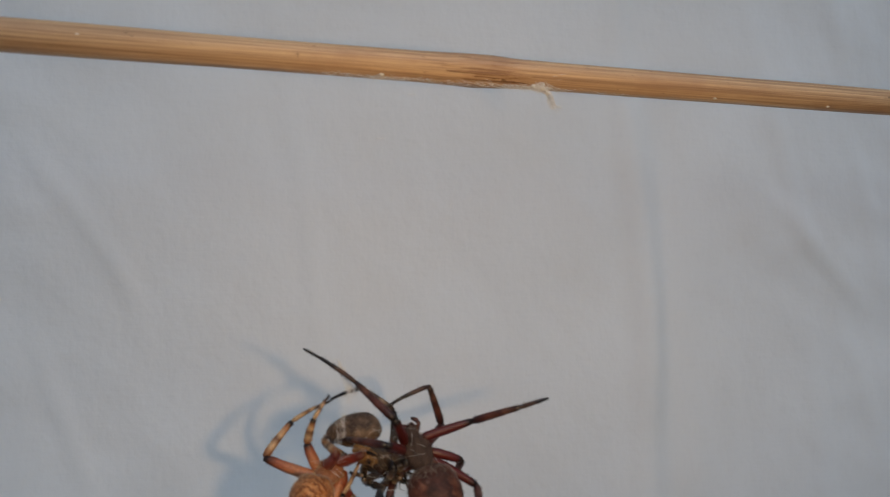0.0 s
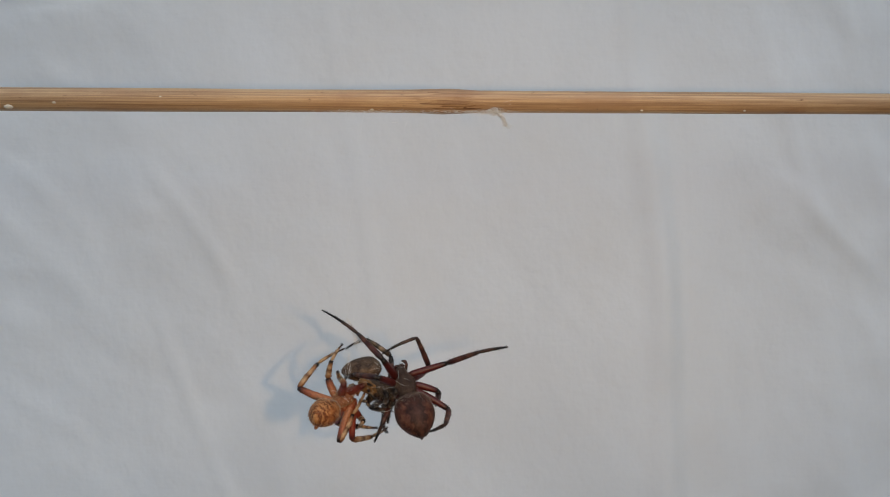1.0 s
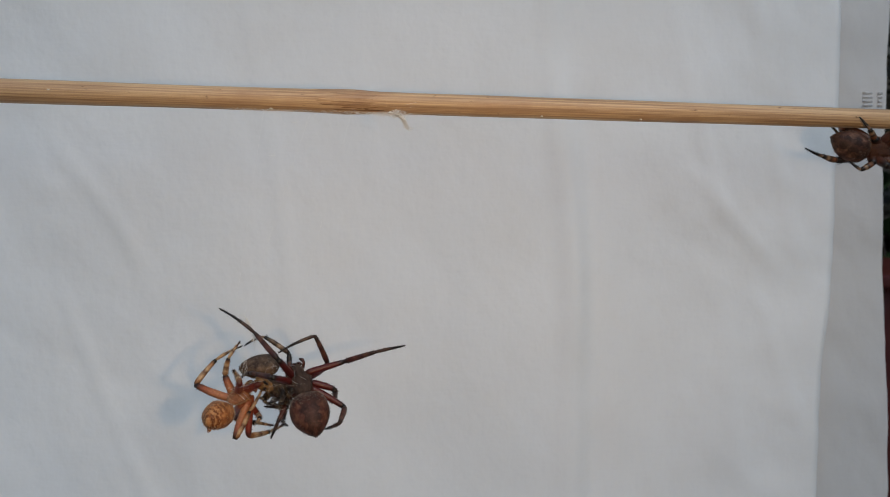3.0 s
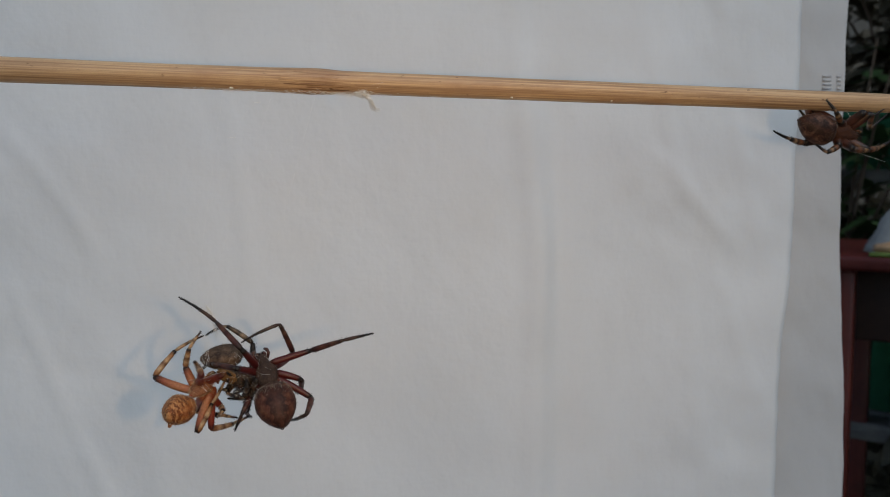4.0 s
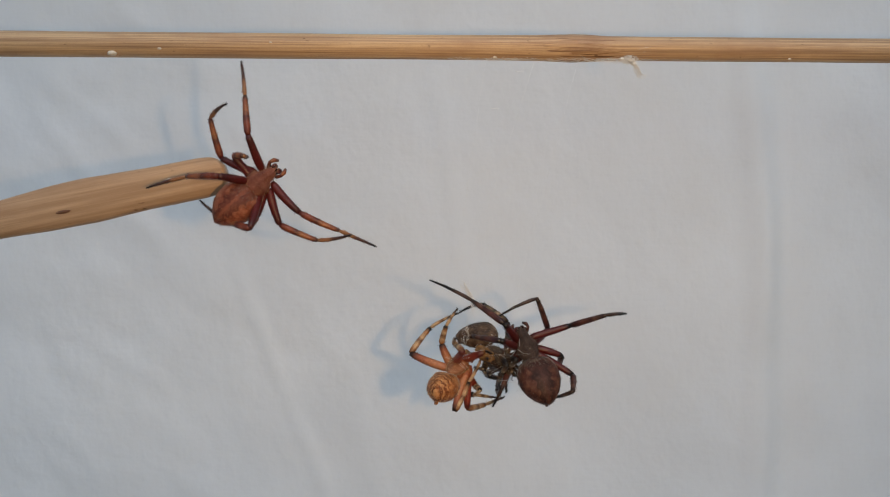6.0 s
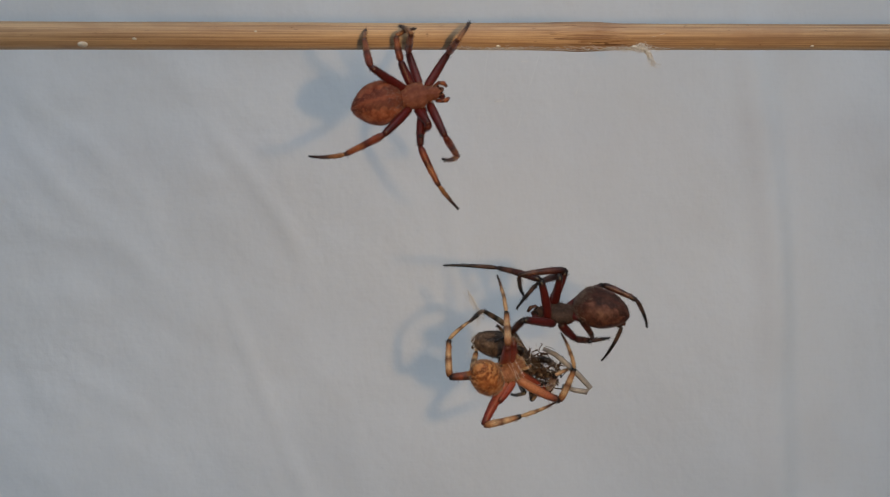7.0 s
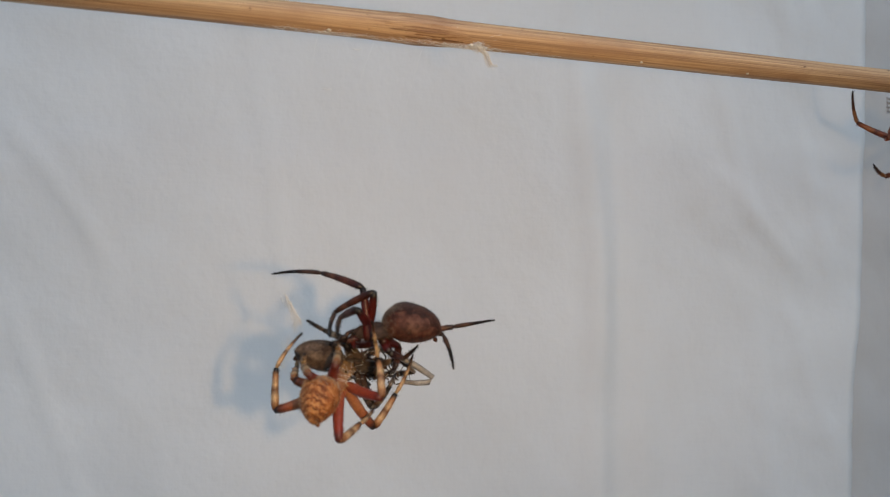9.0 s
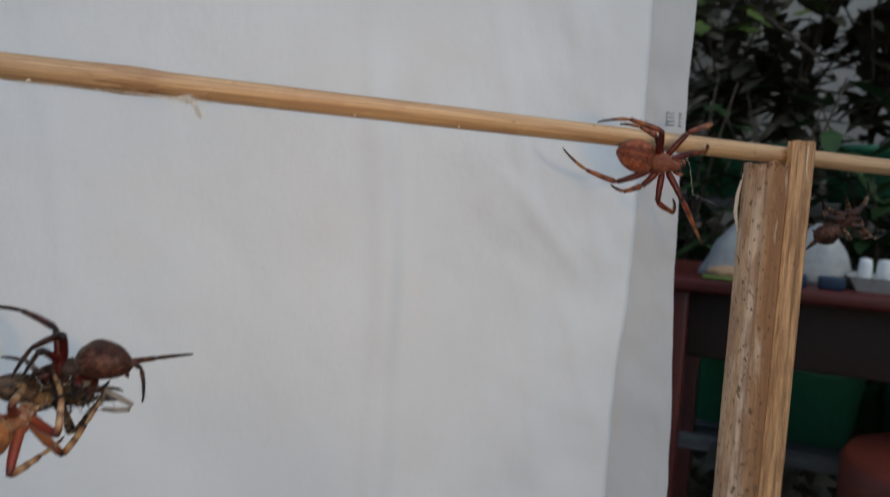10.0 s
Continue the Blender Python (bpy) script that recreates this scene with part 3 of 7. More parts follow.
def spider(label, size, belly, lengths, tones, seed):
    """An orb weaver. size: half the carapace's length in mm; belly: half length, half width, half height of the abdomen in mm;
    lengths: femur, tibia and foot of each pair of legs in mm; tones: materials. x ahead, z its back. Legs: L1 R1 L2 R2 ..."""
    s = size / 1000
    root = tagged(new("spider"), label, "spider", "spiders")
    bm = bmesh.new()
    blob(bm, (s * 0.08, 0, 0), (s * 1.24, s * 0.72, s * 0.50), 44, 26, carapace_shape)
    carapace = part("carapace", bm, tones["carapace"], root, tones["carapace_label"])
    bm = bmesh.new()
    fuzz(bm, (s * 0.08, 0, 0), (s * 1.23, s * 0.71, s * 0.49), 900, s * 0.19, seed, carapace_shape, 0.00003)
    part("hair", bm, tones["hair"], carapace, tones["hair_label"])
    bm = bmesh.new()
    blob(bm, (-s * 1.05, 0, -s * 0.05), (s * 0.35, s * 0.2, s * 0.2), 10, 8)
    part("waist", bm, tones["femur"], root)
    bm = bmesh.new()
    b = [v / 1000 for v in belly]
    blob(bm, (0, 0, 0), b, 44, 30, abdomen_shape)
    abdomen = part("abdomen", bm, tones["abdomen"], root, tones["abdomen_label"])
    bm = bmesh.new()
    fuzz(bm, (0, 0, 0), [v * 0.99 for v in b], 1500, 0.00034, seed + 1, abdomen_shape, 0.000018)
    part("hair", bm, tones["hair"], abdomen, tones["hair_label"])
    bm = bmesh.new()
    fringe(bm, b, tones.get("fringe", 160), seed + 3)
    part("hair_fringe", bm, PALE_HAIR, abdomen, "pale hairs round the front rim")
    bm = bmesh.new()
    for k in range(4):
        y, z = (0.25 if k % 2 else -0.25), (-0.25 if k // 2 else 0.05)
        tube(bm, [(-b[0] * 0.78, y / 1000, -b[2] * 0.50 + z / 1000), (-b[0] * 0.86, y / 1600, -b[2] * 0.58 + z / 1000), (-b[0] * 0.90, y / 3000, -b[2] * 0.62 + z / 1000)], [0.00016, 0.00013, 0.00006], 7)
    part("spinnerets", bm, tones["abdomen"], abdomen)
    bm = bmesh.new()
    for x, y in ((1.27, 0.10), (1.27, -0.10), (1.18, 0.13), (1.18, -0.13), (1.14, 0.28), (1.14, -0.28)):
        blob(bm, (s * x, s * y, s * 0.2), (s * 0.06, s * 0.06, s * 0.06), 8, 6)
    part("eyes", bm, EYE, root, "shiny black eyes")
    for y in (1, -1):
        bm = bmesh.new()
        tube(bm, [(s * 1.1, s * 0.16 * y, s * 0.02), (s * 1.3, s * 0.19 * y, -s * 0.2), (s * 1.24, s * 0.15 * y, -s * 0.6)], [s * 0.13, s * 0.17, s * 0.09], 9)
        part("fang", bm, tones["femur"], root)
        bm = bmesh.new()
        tube(bm, [(s * 0.95, s * 0.36 * y, -s * 0.15), (s * 1.22, s * 0.50 * y, s * 0.06), (s * 1.48, s * 0.46 * y, -s * 0.04), (s * 1.64, s * 0.32 * y, -s * 0.22)], [s * 0.11, s * 0.10, s * 0.13, s * 0.08], 8)
        part("palp", bm, tones["tibia"], root)
    legs = []
    for pair in range(4):
        for y in (1, -1):
            cx, cy, cz = COXAE[pair]
            l1, l2, l3 = lengths[pair]
            k = len(legs)
            fat = size / 2.3
            thick = fat * tones.get("thick", 1.0)
            femur = leg_piece("leg", l1, 0.52 * thick, 0.42 * thick, tones["pale_femur"] if k in tones.get("pale", ()) else tones["femur"], root, 0.03, seed + 10 + k, 0.05)
            tibia = leg_piece("tibia", l2, 0.43 * sqrt(fat * thick), 0.30 * sqrt(fat * thick), tones["tibia"], femur, 0.02, seed + 30 + k, 0.12)
            foot = leg_piece("foot", l3, 0.28 * fat, 0.10 * fat, tones["foot"], femur, 0.045, seed + 50 + k)
            legs.append((femur, tibia, foot, Vector((cx * s, cy * s * y, cz * s)), (l1 / 1000, l2 / 1000, l3 / 1000)))
    return {"root": root, "abdomen": abdomen, "legs": legs, "size": s, "belly": b}


def basis(ahead, up, place=(0, 0, 0)):
    """A pose with x along ahead and z towards up."""
    x = Vector(ahead).normalized()
    u = Vector(up)
    z = u - x * u.dot(x)
    if z.length < 1e-4:
        z = x.orthogonal()
    z.normalize()
    y = z.cross(x)
    return Matrix.Translation(place) @ Matrix((x, y, z)).transposed().to_4x4()


def spider_rows(sp, keys, steps):
    """Rows for the body and every leg piece from keys of (t, centre, ahead, up, tail, axis, legs): tail and axis are the abdomen's centre and its way to the waist, each leg knee, ankle, tip, all in stage mm."""
    body, tail, pieces = [], [], [([], [], []) for _ in sp["legs"]]
    for t in steps:
        a = max([k for k in keys if k[0] <= t], key=lambda k: k[0], default=keys[0])
        b = min([k for k in keys if k[0] >= t], key=lambda k: k[0], default=keys[-1])
        w = 0.0 if a[0] == b[0] else (t - a[0]) / (b[0] - a[0])
        w = w * w * (3 - 2 * w)

        def between(p, q):
            return Vector(p).lerp(Vector(q), w)
        root = basis(between(a[2], b[2]), between(a[3], b[3]), at(*between(a[1], b[1])))
        back = root.inverted()
        body.append((t, root))
        mid = back @ at(*between(a[4], b[4]))
        d = back.to_3x3() @ between(a[5], b[5])
        tail.append((t, basis(d, (0, 0, 1), mid)))
        for i, (femur, tibia, foot, coxa, (l1, l2, l3)) in enumerate(sp["legs"]):
            la, lb = a[6][i], b[6][i]
            knee, ankle, tip = (back @ at(*between(la[3 * j:3 * j + 3], lb[3 * j:3 * j + 3])) for j in range(3))
            d1 = (knee - coxa).normalized()
            k3 = coxa + d1 * l1
            d2 = (ankle - k3).normalized()
            a3 = k3 + d2 * l2
            d3 = (tip - a3).normalized()
            bow = d1 - d2
            if bow.length < 0.05:
                bow = Vector((0, 0, 1))
            m1 = basis(d1, bow, coxa)
            m2, m3 = basis(d2, d1 - d2 if (d1 - d2).length > 0.05 else bow, k3), basis(d3, d2 - d3 if (d2 - d3).length > 0.05 else bow, a3)
            pieces[i][0].append((t, m1)), pieces[i][1].append((t, m1.inverted() @ m2)), pieces[i][2].append((t, m1.inverted() @ m3))
    return body, tail, pieces


def crawl(sp, keys, steps):
    body, tail, pieces = spider_rows(sp, keys, steps)
    walk(sp["root"], body)
    walk(sp["abdomen"], tail)
    for (femur, tibia, foot, _, _), rows in zip(sp["legs"], pieces):
        for ob, r in zip((femur, tibia, foot), rows):
            walk(ob, r)


def palette(prefix, carapace, femur, tibia, foot, abdomen, labels, hair, bars=0.7, lines=0.6, pitch=74.0, wander=0.27, leaf=0.0):
    return {"hair": speckled(prefix + "_hair", hair[0], hair[1], 900, 0.6, 0.0), "hair_label": hair[2], "carapace": speckled(prefix + "_carapace", carapace[0], carapace[1], 900, 0.55, 0.8, 0.0002, (1, 1, 1), 0.2), "femur": band_material(prefix + "_femur", femur), "tibia": band_material(prefix + "_tibia", tibia),
            "foot": band_material(prefix + "_foot", foot), "abdomen": abdomen_material(prefix + "_abdomen", *abdomen, bars, lines, pitch, wander, leaf), "carapace_label": labels[0], "abdomen_label": labels[1]}


BLACK, DARK_BROWN, MAROON = (0.011, 0.008, 0.007), (0.028, 0.014, 0.010), (0.080, 0.010, 0.009)
TAN, CREAM, GREY = (0.34, 0.17, 0.075), (0.54, 0.38, 0.22), (0.125, 0.088, 0.060)
dark_tones = palette("dark", ((0.012, 0.008, 0.007), (0.075, 0.050, 0.041)), [(0, DARK_BROWN), (0.15, MAROON), (0.8, MAROON), (0.95, BLACK)],
                     [(0, BLACK), (0.2, (0.045, 0.012, 0.010)), (0.4, (0.10, 0.035, 0.024)), (0.6, (0.04, 0.014, 0.010)), (0.7, (0.13, 0.06, 0.04)), (0.9, DARK_BROWN)],
                     [(0, DARK_BROWN), (0.3, (0.09, 0.05, 0.035)), (0.5, BLACK), (0.9, BLACK)],
                     ((0.012, 0.005, 0.004), (0.070, 0.024, 0.015), (0.15, 0.068, 0.042)), ("grey-haired dark carapace", "dark brown freckled abdomen"), ((0.03, 0.017, 0.013), (0.14, 0.085, 0.06), "fine grey-brown hairs"), 0.35, 0.7, 30.0, 0.16, 0.45)
orange_tones = palette("orange", ((0.15, 0.048, 0.026), (0.40, 0.19, 0.095)), [(0, (0.36, 0.115, 0.05)), (0.3, (0.30, 0.070, 0.036)), (0.8, (0.235, 0.038, 0.024)), (0.95, (0.10, 0.022, 0.016))],
                       [(0, (0.12, 0.05, 0.025)), (0.15, TAN), (0.3, CREAM), (0.5, (0.14, 0.06, 0.03)), (0.62, CREAM), (0.8, TAN), (0.94, BLACK)],
                       [(0, CREAM), (0.3, CREAM), (0.42, (0.12, 0.06, 0.03)), (0.55, CREAM), (0.7, (0.10, 0.05, 0.03)), (0.95, BLACK)],
                       ((0.080, 0.022, 0.008), (0.29, 0.095, 0.028), (0.52, 0.27, 0.10)), ("orange-brown downy carapace", "golden abdomen with wavy brown bars"), ((0.38, 0.22, 0.10), (0.60, 0.43, 0.25), "pale golden hairs"), 1.1, 0.3, 56.0, 0.22)
orange_tones.update(thick=1.2, pale=(3, 4, 6), pale_femur=band_material("orange_pale_femur", [(0, (0.42, 0.17, 0.08)), (0.4, (0.45, 0.19, 0.088)), (0.75, (0.31, 0.095, 0.048)), (0.95, DARK_BROWN)]))
grey_tones = palette("grey", ((0.02, 0.015, 0.012), (0.09, 0.07, 0.055)), [(0, DARK_BROWN), (0.3, (0.09, 0.06, 0.045)), (0.6, GREY), (0.8, BLACK)],
                     [(0, BLACK), (0.3, GREY), (0.42, (0.30, 0.235, 0.165)), (0.55, BLACK), (0.7, GREY), (0.9, BLACK)],
                     [(0, (0.28, 0.225, 0.16)), (0.3, GREY), (0.5, BLACK), (0.9, BLACK)],
                     ((0.016, 0.010, 0.008), (0.092, 0.060, 0.041), (0.21, 0.145, 0.098)), ("matted grey carapace", "grey-brown limp abdomen"), ((0.05, 0.04, 0.03), (0.24, 0.20, 0.155), "matted grey hairs"), 0.3, 0.4)
red_tones = palette("red", ((0.105, 0.031, 0.022), (0.27, 0.105, 0.068)), [(0, (0.12, 0.016, 0.012)), (0.5, (0.10, 0.011, 0.010)), (0.9, (0.06, 0.011, 0.009))],
                    [(0, (0.10, 0.02, 0.013)), (0.25, (0.24, 0.06, 0.027)), (0.45, (0.08, 0.02, 0.014)), (0.6, (0.33, 0.125, 0.05)), (0.85, (0.25, 0.075, 0.032)), (0.95, (0.10, 0.04, 0.025))],
                    [(0, (0.34, 0.17, 0.075)), (0.35, (0.30, 0.14, 0.06)), (0.45, (0.10, 0.045, 0.03)), (0.7, (0.07, 0.035, 0.025)), (0.95, BLACK)],
                    ((0.080, 0.020, 0.012), (0.265, 0.078, 0.040), (0.40, 0.165, 0.090)), ("red-brown carapace", "rust-red abdomen with a dark leaf mark"), ((0.20, 0.075, 0.035), (0.38, 0.19, 0.10), "short tan hairs"), 0.25, 0.75, 40.0, 0.14, 0.65)
brown_tones = palette("brown", ((0.035, 0.014, 0.010), (0.11, 0.05, 0.03)), [(0, (0.06, 0.024, 0.018)), (0.5, (0.10, 0.042, 0.03)), (0.9, BLACK)],
                      [(0, BLACK), (0.3, (0.22, 0.10, 0.05)), (0.5, BLACK), (0.65, (0.34, 0.22, 0.13)), (0.85, BLACK)],
                      [(0, (0.32, 0.2, 0.12)), (0.3, BLACK), (0.9, BLACK)],
                      ((0.011, 0.005, 0.004), (0.064, 0.027, 0.017), (0.20, 0.105, 0.066)), ("brown carapace", "mottled brown abdomen with pale spots"), ((0.06, 0.03, 0.02), (0.16, 0.09, 0.06), "short brown hairs"), 0.5, 0.6, 30.0, 0.3, 0.6)

brown_tones["thick"] = 1.45
dark_tones["fringe"] = 700
grey_tones["fringe"] = 30
orange_tones["fringe"] = 480
red_tones["fringe"] = 420
DARK = spider("large dark brown spider with maroon thighs, hanging", 2.9, (4.6, 3.75, 2.9), [(8, 8, 9), (7.5, 7.5, 8), (5, 4.5, 4.5), (8, 6, 7)], dark_tones, 100)
ORANGE = spider("golden orange spider with banded legs, gripping the bundle", 2.75, (3.5, 2.8, 2.65), [(8, 6.5, 7), (8.2, 6, 6.5), (4.5, 4, 4), (8.2, 6.2, 6.4)], orange_tones, 200)
WRAPPED = spider("limp grey spider wrapped in silk between two others", 2.6, (4.0, 2.6, 2.25), [(7.5, 6, 6.5), (6, 5.5, 6), (4, 3.5, 4), (5.5, 5, 5.5)], grey_tones, 300)
RED = spider("rust-red spider with maroon thighs, walking", 3.0, (4.2, 3.5, 2.9), [(7, 7.5, 8), (6.5, 7, 7.5), (4.5, 4, 4.5), (8.3, 7, 7)], red_tones, 400)
BROWN = spider("mottled brown spider clinging below the stick", 2.9, (4.5, 3.3, 2.95), [(5.5, 5.5, 6), (5, 5, 5.5), (3.5, 3.5, 3.5), (8, 5, 5.5)], brown_tones, 500)


def silk_wrap(sp):
    """Silk wound round the limp spider, and a grey flap of it that stands off its head."""
    rnd = random.Random(8)
    bm = bmesh.new()
    for _ in range(70):
        u = Vector((rnd.gauss(0, 1), rnd.gauss(0, 0.7), rnd.gauss(0, 0.7))).normalized()
        a = Vector((u.x * 5.5 + 1.0, u.y * 3.4, u.z * 3.2))
        way = Vector((rnd.gauss(0, 1), rnd.gauss(0, 1), rnd.gauss(0, 1)))
        way = (way - u * way.dot(u)).normalized() * rnd.uniform(1.2, 3.6)
        pts = [(a + way * k + u * (1.2 * k * (1 - k)) + Vector((rnd.gauss(0, 0.12), rnd.gauss(0, 0.12), rnd.gauss(0, 0.12)))) / 1000 for k in (0, 0.25, 0.5, 0.75, 1)]
        r = rnd.choice((0.00001, 0.000014, 0.00002, 0.00003))
        tube(bm, pts, [r] * 5, 5)
    part("silk_wrap", bm, SILK, sp["root"], "tangled white silk strands")
    bm = bmesh.new()
    for _ in range(150):
        a = Vector((rnd.gauss(2.2, 2.0), rnd.gauss(0.3, 1.0), rnd.gauss(0.2, 1.1)))
        d = Vector((rnd.gauss(0.3, 1), rnd.gauss(0, 0.7), rnd.gauss(0, 1))).normalized() * rnd.uniform(0.6, 2.2)
        o = Vector((rnd.gauss(0, 0.25), rnd.gauss(0, 0.25), rnd.gauss(0, 0.25)))
        r = rnd.choice((0.00005, 0.00008, 0.00014, 0.00022))
        tube(bm, [a / 1000, (a + d * 0.5 + o) / 1000, (a + d) / 1000], [r * 0.8, r, r * 0.5], 6)
    part("matted_tangle", bm, speckled("brown_tangle", (0.020, 0.011, 0.008), (0.15, 0.088, 0.055), 800, 0.35, 0.6, 0.0003), sp["root"], "matted brown tangle of crushed limbs")
    bm = bmesh.new()
    loop = [(0.82, -0.05, 3.79), (2.83, -0.66, 4.46), (5.44, -1.24, 4.43), (8.17, -1.63, 4.12), (10.81, -1.91, 3.56), (10.67, -2.24, 2.62), (8.99, -2.23, 1.71), (7.02, -1.86, 0.81)]
    tube(bm, [Vector(p) / 1000 for p in loop], [0.00034, 0.00044, 0.00050, 0.00052, 0.00046, 0.00050, 0.00044, 0.00034], 10)
    part("folded_leg", bm, speckled("pale_grey_leg", (0.16, 0.15, 0.14), (0.46, 0.44, 0.41), 700, 0.42, 0.6, 0.0003), sp["root"], "pale grey leg folded back in a loop")
    bm = bmesh.new()
    blob(bm, (-0.0029, -0.0020, -0.0003), (0.0019, 0.0011, 0.0013), 24, 14, lambda u: u * (1 + 0.35 * noise.noise(u * 2.2)))
    part("crushed_flank", bm, speckled("tan_flank", (0.09, 0.045, 0.018), (0.33, 0.19, 0.075), 900, 0.6, 0.7, 0.0003), sp["root"], "crushed tan flank")


silk_wrap(WRAPPED)
rnd = random.Random(21)
bm = bmesh.new()
for _ in range(6):
    x, z = rnd.uniform(-1.5, 2.5), rnd.uniform(1.4, 1.9)
    tube(bm, [(x / 1000, 0.0026, (z - 0.7) / 1000), ((x + rnd.gauss(0, 0.4)) / 1000, 0.0004, z / 1000), ((x + rnd.gauss(0, 0.8)) / 1000, -0.0026, (z - 0.6) / 1000)], [0.000016] * 3, 5)
part("silk_strand", bm, SILK, ORANGE["root"], "white silk strands across the back")
STEPS = {}


# ---- yard behind the sheet: table, pots, plants, stool, wall ----
MAROON_PAINT = speckled("maroon_paint", (0.06, 0.011, 0.009), (0.12, 0.022, 0.016), 14, 0.4, 0.3, 0.001)
# near-black apron colour paints in the shade below the tabletop
SHADED_WOOD = speckled("shade_toned_wood", (0.018, 0.010, 0.008), (0.042, 0.020, 0.014), 20, 0.6, 0.3, 0.001)
STOOL_RED = speckled("red_stool_paint", (0.11, 0.022, 0.013), (0.20, 0.042, 0.024), 20, 0.45, 0.3, 0.001)
POT_GREEN = speckled("green_plastic", (0.030, 0.14, 0.072), (0.052, 0.215, 0.12), 12, 0.4, 0.1, 0.001)
SOIL = speckled("potting_soil", (0.02, 0.014, 0.01), (0.05, 0.035, 0.025), 60, 0.95, 0.8, 0.004)
BENCH = speckled("grey_bench_wood", (0.07, 0.068, 0.065), (0.20, 0.195, 0.185), 25, 0.8, 0.5, 0.002, (1, 6, 6))
WALL = speckled("grey_plaster", (0.30, 0.28, 0.25), (0.56, 0.535, 0.49), 2.5, 0.9, 0.5, 0.01)
BAG = speckled("white_plastic_bag", (0.30, 0.30, 0.285), (0.47, 0.465, 0.44), 25, 0.4, 0.2, 0.003)
# near-white jar colour stands in for bright highlights on the metal
TIN = speckled("highlight_white_tin", (0.75, 0.75, 0.73), (0.9, 0.9, 0.88), 60, 0.2, 0.1)
BLUE = speckled("blue_plastic", (0.006, 0.018, 0.045), (0.014, 0.04, 0.09), 20, 0.4)
LEAF = speckled("dark_leaf", (0.045, 0.039, 0.026), (0.13, 0.115, 0.075), 18, 0.45, 0.3, 0.002)
LEAF_PALE = speckled("yellow_green_leaf", (0.07, 0.12, 0.02), (0.20, 0.26, 0.06), 18, 0.45, 0.3, 0.002)
LEAF_GREEN = speckled("mid_green_leaf", (0.020, 0.05, 0.016), (0.065, 0.115, 0.04), 18, 0.45, 0.3, 0.002)
WINE = speckled("wine_leaf", (0.03, 0.008, 0.008), (0.07, 0.02, 0.018), 18, 0.45, 0.3, 0.002)
STEM = speckled("brown_stem", (0.05, 0.035, 0.025), (0.11, 0.08, 0.055), 40, 0.8)
EDGE, DEEP = Vector((0.670, -0.742, 0)), Vector((0.742, 0.670, 0))
YARD_TURN = math.degrees(math.atan2(-0.742, 0.670))


def yard(x, y, z):
    """Metres: along the table's front edge, behind it, over the ground; a pose turned with the table."""
    p = Vector((0.548, 0.464, 0)) + EDGE * x + DEEP * y
    return pose(p.x, p.y, z, 0, 0, YARD_TURN)


def boxed(name, lo, hi, material, parent, bevel=0.003, label=""):
    bm = bmesh.new()
    box(bm, lo, hi, bevel)
    return part(name, bm, material, parent, label)


def red_table():
    ob = tagged(new("table"), "old maroon painted wooden table, deep apron coloured dark as in shade", "table")
    ob.matrix_world = yard(0, 0, 0)
    h = PERCH_HEIGHT - 0.081
    boxed("tabletop", (-0.06, -0.012, h - 0.014), (0.84, 0.28, h), MAROON_PAINT, ob, 0.004)
    boxed("apron", (0.0, 0.028, h - 0.085), (0.78, 0.042, h - 0.014), SHADED_WOOD, ob)
    boxed("apron", (0.0, 0.225, h - 0.085), (0.78, 0.239, h - 0.014), SHADED_WOOD, ob)
    for x in (0.002, 0.74):
        for y in (0.0, 0.215):
            boxed("leg", (x, y, 0), (x + 0.019, y + 0.024, h - 0.014), MAROON_PAINT, ob)
    boxed("stretcher", (0.046, 0.22, 0.16), (0.74, 0.24, 0.20), MAROON_PAINT, ob)
    return h


